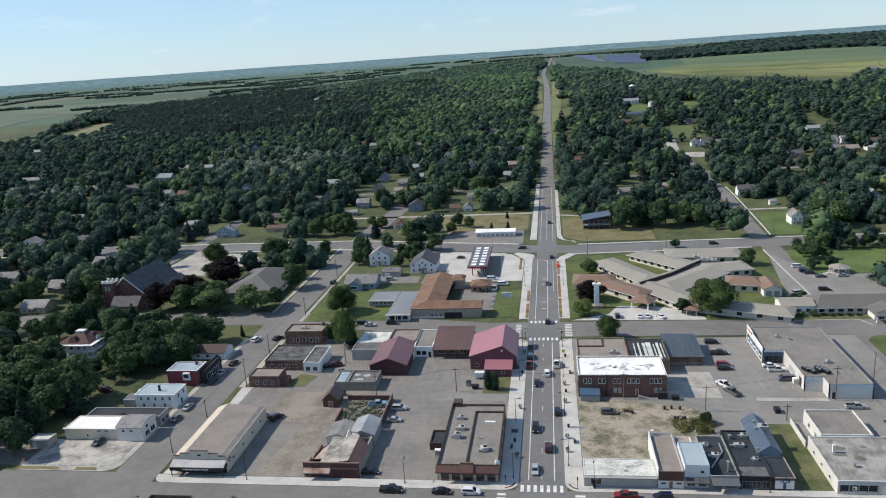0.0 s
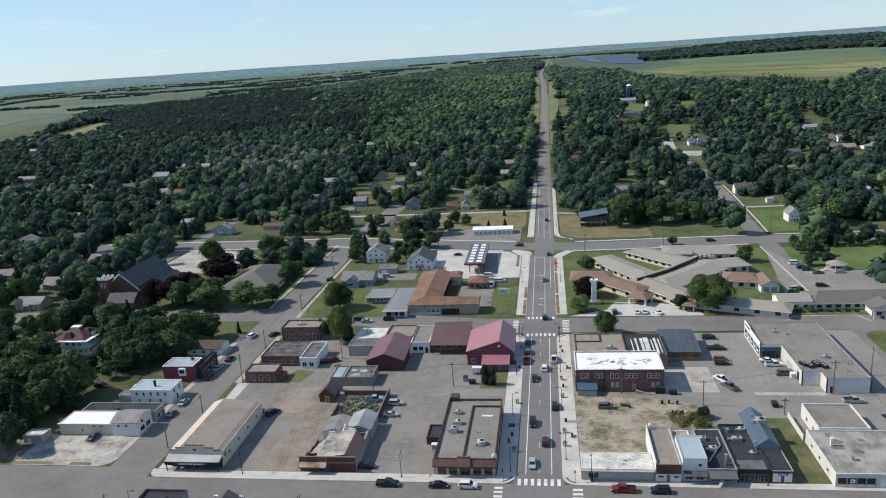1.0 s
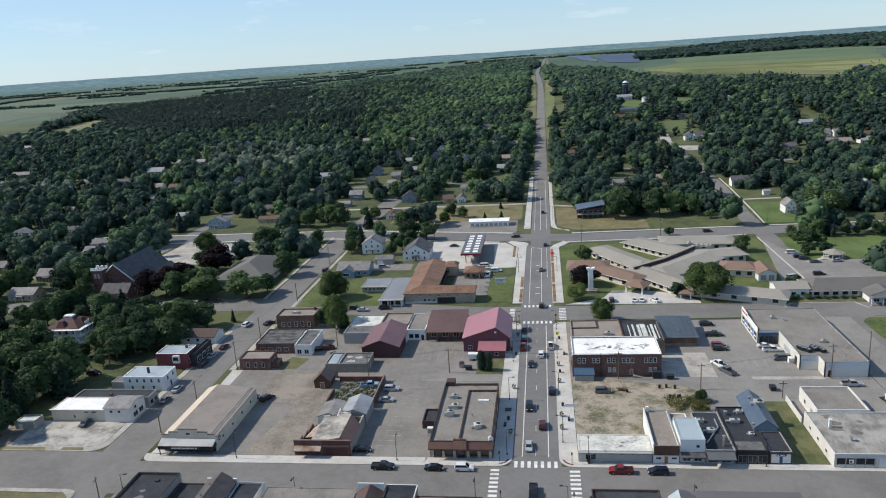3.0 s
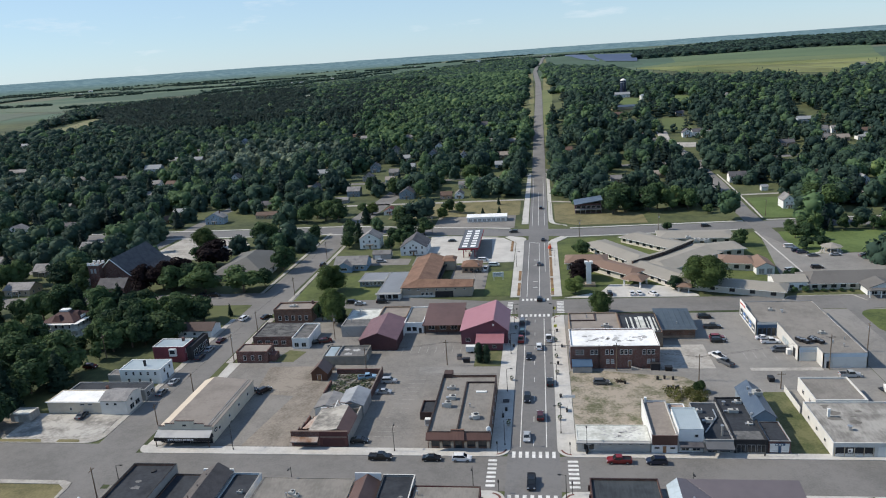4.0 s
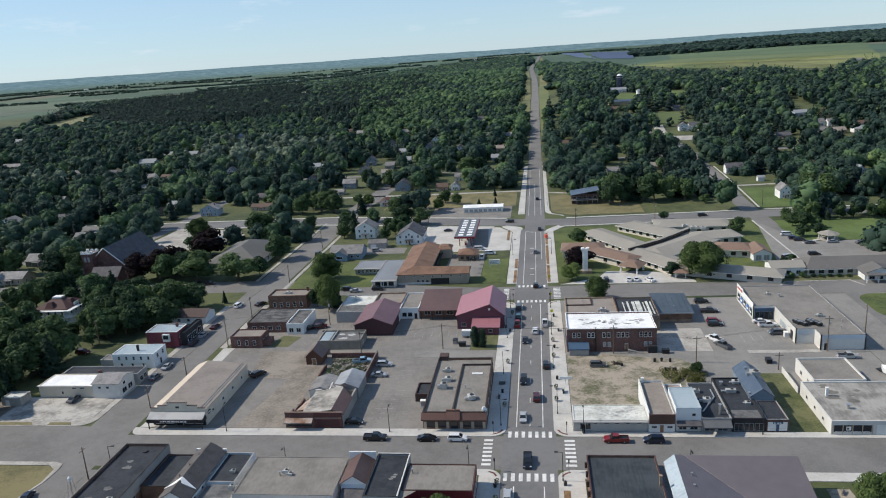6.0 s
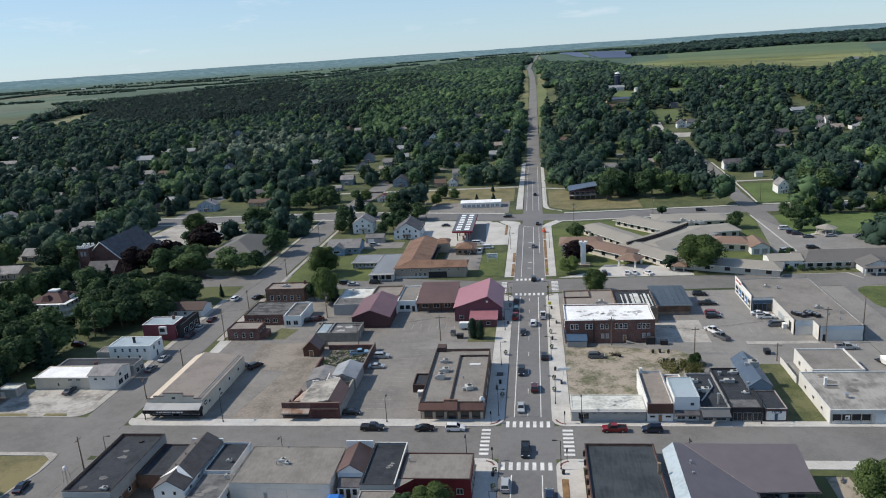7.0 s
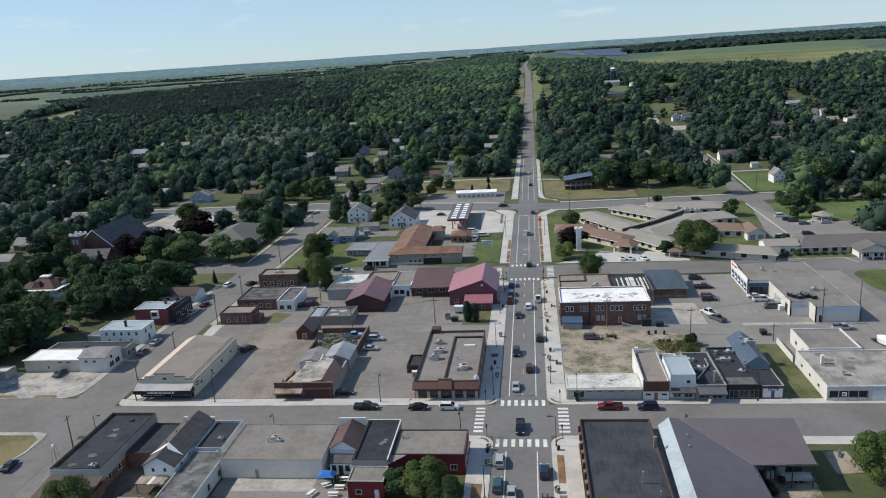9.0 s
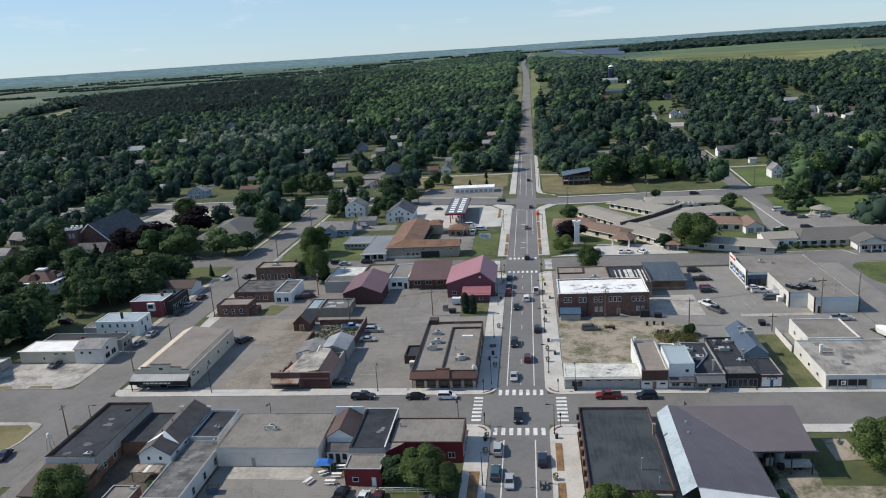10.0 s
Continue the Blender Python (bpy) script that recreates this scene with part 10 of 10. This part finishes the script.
PALEGROVES = ((-300, 520, 40, 40), (-262, 560, 34, 36), (-222, 540, 30, 36), (-250, 480, 30, 26), (-420, 400, 44, 26), (-330, 600, 26, 24))
near_count = 0
for x, y, step, roadside in spots:
    az, r = math.degrees(math.atan2(x, y + 157)), math.hypot(x, y + 157)
    if r > 380 and not -45 < az < 29 or r > edge(az) * (1 + 0.03 * noise.noise(Vector((x / 60, y / 60, 9.0)))) or (y < 108 and x > -150) or (not roadside and blocked(x, y)):
        continue
    dens = 0.5 + 0.9 * noise.noise(Vector((x / 38, y / 60, 5.0)))
    town = y < (640 if x > 12 else 600)
    if town and not roadside and dens < (-0.1 if x < -205 else 0.30 if 12 < x < 150 and y > 320 else 0.16 if x > 12 else 0.44 if 250 < y < 460 and x > -150 else 0.14):
        continue
    if not town and dens < -0.1:
        continue
    h = 12.0 + 3.0 * noise.noise(Vector((x / 25, y / 25, 1.0))) + crng.uniform(-3.6, 3.8) - (2.0 if roadside else 0)
    if not town:
        h = 12.5 + 2.4 * noise.noise(Vector((x / 40, y / 40, 1.0))) + crng.uniform(-1.7, 1.7)
    if r < 1150:
        h = room(x, y, h)
        if h < 3.2:
            continue
    z = rise(x, y)
    k, tint = crng.uniform(), crng.uniform()
    if y < 305 and -340 < x < 250 and near_count < 250:
        tree(x, y, h * crng.uniform(0.9, 1.12), "broad" if k < 0.50 else "dark" if k < 0.84 else "pine" if k < 0.93 else "pale", crng.uniform(0.9, 1.2), "town trees")
        near_count += 1
        continue
    pine = any(inside(x, y, p) for p in PINES)
    mixed = inside(x, y, MIXED)
    lone = k < (0.26 if x > 40 and 330 < y < 620 else 0.2 if x > 0 else 0.10) and r < 1500
    if pine and k < 0.95 or mixed and k < 0.72 or lone:
        for m in range(1 if r < 1000 else 3):
            mesh = SPIRES[int(crng.integers(5))] if r < 700 else LIGHTSPIRES[int(crng.integers(5))] if r < 1100 else FARSPIRES[int(crng.integers(6))]
            q = h / 9.4 * crng.uniform(0.85, 1.2)
            wide = 1.35 if r < 1000 else 1.5
            grow("pine", mesh, (wide * q, wide * q, q), (x + (m % 2) * 6 + (m > 0) * crng.uniform(-3, 3), y + (m // 2) * 6 + (m > 0) * crng.uniform(-3, 3), z), tint)
        continue
    fresh = -14 < az < 1 and 700 < r < 1900 and noise.noise(Vector((x / 130, y / 200, 8.0))) > -0.15 or crng.uniform() < (0.24 if r < 720 else 0.3 if az > -25 else 0.14)
    pale = k < 0.85 and any(math.hypot((x - px) / a_, (y - py) / b_) < 1 for px, py, a_, b_ in PALEGROVES)
    kind = "pale" if pale else "fresh" if fresh else "green"
    if r < 1050:
        mesh = MIDS[int(crng.integers(18))] if r < 640 else LIGHTS[int(crng.integers(18))]
        q = h / 12.5 * crng.uniform(0.74, 1.36) * step / (9.8 if r < 640 else 10.6)
        tall = crng.uniform(0.9, 1.3)
        broad = 1.0 if town else 1.16
        grow(kind, mesh, (q * broad, q * broad, q * tall), (x, y, z + h - 5.2 * q * tall + 0.3), tint)
    else:
        mesh = FARS[int(crng.integers(14))] if r < 1600 else FARX[int(crng.integers(14))]
        q = h / 12 * step / 11.8 * crng.uniform(0.85, 1.25)
        grow(kind, mesh, (1.26 * q, 1.26 * q, q), (x, y, z + h - 6.0 * q), tint)
# deep wood behind the eastern fields
for i in range(3600):
    u, w = crng.uniform(), crng.uniform() ** 1.5
    near = np.interp(u, (0, 0.3, 0.55, 0.8, 1), (2150, 2250, 2330, 2180, 2000))
    az = radians(7.2 + 22 * u)
    r = near + 157 + (500 + 1500 * min(1, u * 2.2)) * w + 60 * noise.noise(Vector((u * 30, 4.0, 0)))
    x, y = r * math.sin(az), r * math.cos(az) - 157
    q = crng.uniform(0.9, 1.4) * (1 + 0.5 * w)
    grow("pine" if crng.uniform() < 0.4 else "green", FARX[int(crng.integers(14))], (1.9 * q, 1.6 * q, 1.1 * q), (x, y, rise(x, y) + 5), crng.uniform(0, 0.7))
# tree lines and copses between the fields
BELTS = [((-2258, 2624), (-2399, 3276), 8), ((-2956, 3610), (-2775, 3773), 20), ((-2807, 3308), (-2771, 3500), 14), ((-2117, 3850), (-1713, 3787), 40), ((-1233, 2620), (-902, 2678), 60), ((-1120, 2900), (-760, 2820), 50), ((-2022, 4130), (-1787, 4317), 30), ((-2547, 3589), (-2490, 3770), 25), ((-1531, 4441), (-1200, 4600), 30),
         ((-931, 3916), (-567, 3440), 24), ((-373, 2920), (-236, 2900), 24), ((-844, 4516), (-603, 4346), 24), ((-2576, 3969), (-2218, 4193), 30), ((-346, 3462), (-187, 3564), 30), ((-1900, 3000), (-1500, 3100), 20), ((-1500, 3350), (-1100, 3300), 26), ((-3100, 3000), (-2900, 3400), 20), ((-1300, 1720), (-1160, 1800), 10), ((60, 3560), (420, 3500), 40), ((300, 3250), (520, 3050), 40)]
lines = random.Random(12)
for k in range(34):
    a, q = radians(lines.uniform(-42, -3)), lines.uniform(2150, 4700)
    x, y, run = q * math.sin(a), q * math.cos(a) - 157, lines.uniform(80, 420)
    if q > edge(math.degrees(a)) + 80:
        BELTS.append(((x, y), (x + run, y + lines.uniform(-30, 30)) if k % 4 else (x + 20, y + run), lines.choice((5, 6, 8, 22))))
for (ax, ay), (bx, by), deep in BELTS:
    n = int(math.hypot(bx - ax, by - ay) / 6 * (1 + deep / 22))
    for k in range(n):
        t = crng.uniform()
        x, y = ax + (bx - ax) * t + crng.normal() * deep * 0.7, ay + (by - ay) * t + crng.normal() * deep * 0.7
        if math.hypot(x, y + 157) < 4850:
            q = crng.uniform(0.6, 1.1)
            grow("green", FARX[int(crng.integers(14))], (1.8 * q, 1.3 * q, 0.9 * q), (x, y, rise(x, y) + 3 * q), crng.uniform(0, 0.7))
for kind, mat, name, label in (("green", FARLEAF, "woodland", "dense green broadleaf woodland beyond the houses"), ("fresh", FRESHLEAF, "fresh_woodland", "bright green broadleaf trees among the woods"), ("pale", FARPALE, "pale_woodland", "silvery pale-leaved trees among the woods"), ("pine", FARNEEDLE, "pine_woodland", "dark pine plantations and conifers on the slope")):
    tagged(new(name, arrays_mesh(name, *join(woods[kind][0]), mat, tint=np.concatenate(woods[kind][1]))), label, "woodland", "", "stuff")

# ---- fields, solar park and farms towards the horizon ----


def field(name, corners, dark, light, label, n=24, lift=0.5):
    a, b, c, d = [np.array(p, float) for p in corners]
    g = Geo()
    for i in range(n + 1):
        for j in range(n + 1):
            u, w = i / n, j / n
            p = a * (1 - u) * (1 - w) + b * u * (1 - w) + c * u * w + d * (1 - u) * w
            g.v.append((p[0], p[1], rise(p[0], p[1]) + lift))
    for i in range(n):
        for j in range(n):
            k = i * (n + 1) + j
            g.f.append((k, k + n + 1, k + n + 2, k + 1))
            g.m.append(0)
    return solo(name, g, surface(name + "_crop", dark, light, 14, 0.95, 0.2, big=160, stretch=(0.3, 1, 1)), label, "field", "structure")


field("field_yellow", [(206, 1487), (265, 1235), (480, 940), (640, 1330)], (0.105, 0.145, 0.040), (0.205, 0.220, 0.072), "pale yellow-green hay field at the wood edge", lift=0.6)
strip_rng = random.Random(44)
u = 0.06
while u < 0.95:
    wide = strip_rng.uniform(0.015, 0.05)
    edge_pts = [(265 + (206 - 265) * t, 1235 + (1487 - 1235) * t) for t in (u, u + wide)] + [(480 + (640 - 480) * t, 940 + (1330 - 940) * t) for t in (u + wide, u)]
    inset = [(edge_pts[0], edge_pts[3]), (edge_pts[1], edge_pts[2])]
    a0, a1 = strip_rng.uniform(0.02, 0.25), strip_rng.uniform(0.7, 0.98)
    (p0, q0), (p1, q1) = inset
    corner = [(p[0] + (q[0] - p[0]) * t, p[1] + (q[1] - p[1]) * t) for p, q, t in ((p0, q0, a0), (p1, q1, a0), (p1, q1, a1), (p0, q0, a1))]
    tone = strip_rng.choice((0.72, 0.8, 1.18))
    field("field_swath", corner, (0.100 * tone, 0.140 * tone, 0.040), (0.190 * tone, 0.205 * tone, 0.070), "mown swath across the hay field", 12, lift=0.9)
    u += wide + strip_rng.uniform(0.03, 0.10)
field("field_hay_strip", [(208, 1495), (640, 1335), (700, 1500), (330, 1690)], (0.085, 0.125, 0.045), (0.135, 0.165, 0.066), "mown hay strip across the slope", lift=0.5)
field("field_green", [(330, 1700), (700, 1505), (940, 2120), (400, 2180)], (0.062, 0.105, 0.045), (0.092, 0.140, 0.060), "broad green crop field", lift=0.5)
field("field_east_end", [(640, 1330), (480, 940), (900, 1100), (1150, 1900)], (0.078, 0.118, 0.045), (0.125, 0.155, 0.062), "green crop field over the rise", lift=0.55)
field("field_west", [(-959, 1014), (-1100, 1300), (-1105, 1445), (-1700, 1800)], (0.066, 0.090, 0.060), (0.092, 0.118, 0.078), "wide grey-green field beyond the woods")
field("field_plain", [(-1657, 1877), (-1105, 1445), (-1250, 2000), (-1545, 2300)], (0.070, 0.105, 0.062), (0.100, 0.135, 0.082), "broad pale green field on the plain")
field("field_meadow", [(-713, 815), (-770, 1035), (-722, 998), (-668, 815)], (0.11, 0.125, 0.052), (0.20, 0.19, 0.095), "tawny meadow inside the woods", lift=0.6)
field("field_strip", [(-400, 1890), (-292, 1820), (-272, 1690), (-375, 1760)], (0.09, 0.125, 0.05), (0.13, 0.155, 0.07), "pale green field strip inside the woods", 8, lift=0.6)
field("sandy_track", [(-458, 1230), (-450, 1230), (-498, 1460), (-508, 1460)], (0.26, 0.24, 0.20), (0.36, 0.33, 0.28), "pale sandy track between the pines", 8, lift=0.5)
field("field_paddock", [(104, 795), (132, 780), (122, 712), (97, 718)], (0.075, 0.115, 0.032), (0.115, 0.16, 0.05), "green paddock below the barn", 6, lift=0.4)
field("field_clearing", [(164, 794), (186, 781), (171, 672), (150, 680)], (0.075, 0.115, 0.032), (0.115, 0.16, 0.05), "green paddock behind the farm", 6, lift=0.4)
field("field_lawn", [(122, 566), (150, 570), (150, 632), (129, 632)], (0.07, 0.10, 0.032), (0.11, 0.14, 0.05), "mown lawn on the slope", 6, lift=0.3)
field("field_verge_left", [(-24, 660), (-4, 660), (-5, 920), (-22, 900)], (0.09, 0.11, 0.04), (0.15, 0.155, 0.065), "grass verge along the highway", 10, lift=0.2)
field("field_verge_far", [(-12, 900), (-4, 900), (-12, 1750), (-24, 1750)], (0.11, 0.12, 0.045), (0.18, 0.175, 0.08), "dry grass verge along the highway", 30, lift=0.2)
field("field_verge_right", [(7.5, 560), (18, 560), (24, 1100), (7.5, 1100)], (0.085, 0.115, 0.04), (0.14, 0.16, 0.062), "mown grass verge along the highway", 24, lift=0.2)
field("field_verge_crest", [(10, 1100), (22, 1100), (34, 3000), (24, 3000)], (0.11, 0.12, 0.045), (0.18, 0.175, 0.08), "dry grass verge along the highway", 40, lift=0.2)
# panel colour is lifted and blued to carry the sky's reflection
SOLAR = plain("sky_tinted_panel", (0.045, 0.058, 0.10), 0.3)
for left, right in (((121, 3264, 186, 2110), (200, 3000, 176, 2110)), ((226, 2960, 195, 2073), (379, 2800, 266, 1906))):
    root = thing("solar_array", "dark blue rows of solar panels in a field", "solar panels")
    for k in range(24):
        t = (k + 0.5) / 24
        (xa, ya), (xb, yb) = [(q[2] + (q[0] - q[2]) * t, q[3] + (q[1] - q[3]) * t) for q in (left, right)]
        g, n = Geo(), 5
        for i in range(n):
            pts = [(xa + (xb - xa) * u, ya + (yb - ya) * u) for u in (i / n, (i + 1) / n)]
            low = [(x, y - 9, rise(x, y) + 2.0) for x, y in pts]
            high = [(x, y + 9, rise(x, y) + 6.0) for x, y in pts]
            g.face([low[0], low[1], high[1], high[0]])
        part("panel_strip", g, SOLAR, root)
fr = random.Random(31)
for x, y in ((-1000, 2760), (-960, 2745), (-1500, 3340), (-1830, 3800), (-2300, 3300), (-2500, 3700), (-620, 3480), (-300, 3500), (52, 3420), (20, 3620), (330, 2250), (318, 2190), (-860, 2850), (1200, 3900), (1420, 4000)):
    root, s = gable("white farm building far across the fields", 0, 0, fr.uniform(14, 28), fr.uniform(9, 13), 5, 8, "x", LAPSIDING, GREYMETAL, 0.4, "farm_building", "farm", "distant farms")
    root.location = (x, y, rise(x, y) - 0.3)

# low hills along the horizon: self-lit, with distance haze put into their colour
HILL = bpy.data.materials.new("hazy_glowing_hills")
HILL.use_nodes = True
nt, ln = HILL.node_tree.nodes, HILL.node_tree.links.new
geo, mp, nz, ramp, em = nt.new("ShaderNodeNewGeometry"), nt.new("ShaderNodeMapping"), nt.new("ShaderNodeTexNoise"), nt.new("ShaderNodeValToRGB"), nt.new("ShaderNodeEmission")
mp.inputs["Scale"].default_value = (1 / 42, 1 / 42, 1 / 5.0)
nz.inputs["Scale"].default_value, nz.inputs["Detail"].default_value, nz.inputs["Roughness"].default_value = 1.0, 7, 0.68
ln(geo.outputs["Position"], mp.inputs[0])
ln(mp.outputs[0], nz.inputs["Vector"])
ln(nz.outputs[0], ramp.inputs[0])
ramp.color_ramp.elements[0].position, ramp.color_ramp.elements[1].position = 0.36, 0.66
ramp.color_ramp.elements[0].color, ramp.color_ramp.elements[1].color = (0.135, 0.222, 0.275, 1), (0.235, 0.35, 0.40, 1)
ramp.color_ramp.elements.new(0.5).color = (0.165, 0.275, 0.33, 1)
# green at the foot fades into haze blue with height
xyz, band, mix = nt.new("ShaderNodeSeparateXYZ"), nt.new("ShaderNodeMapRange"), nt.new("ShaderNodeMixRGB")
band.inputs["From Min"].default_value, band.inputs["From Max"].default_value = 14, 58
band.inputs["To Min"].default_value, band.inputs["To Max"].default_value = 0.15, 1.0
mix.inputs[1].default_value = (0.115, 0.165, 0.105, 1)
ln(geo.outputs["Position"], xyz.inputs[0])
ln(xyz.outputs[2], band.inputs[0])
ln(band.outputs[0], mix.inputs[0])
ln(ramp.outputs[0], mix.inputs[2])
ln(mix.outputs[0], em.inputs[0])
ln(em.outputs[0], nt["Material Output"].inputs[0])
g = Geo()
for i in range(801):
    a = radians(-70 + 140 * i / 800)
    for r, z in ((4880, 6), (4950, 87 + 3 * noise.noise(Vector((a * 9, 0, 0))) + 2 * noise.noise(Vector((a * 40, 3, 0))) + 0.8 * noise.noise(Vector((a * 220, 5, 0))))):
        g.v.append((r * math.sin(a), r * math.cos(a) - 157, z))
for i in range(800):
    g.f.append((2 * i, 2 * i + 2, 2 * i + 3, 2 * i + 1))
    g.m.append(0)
solo("backdrop_hills", g, HILL, "self-lit backdrop of low hills in blue haze along the horizon", "hills", "structure")
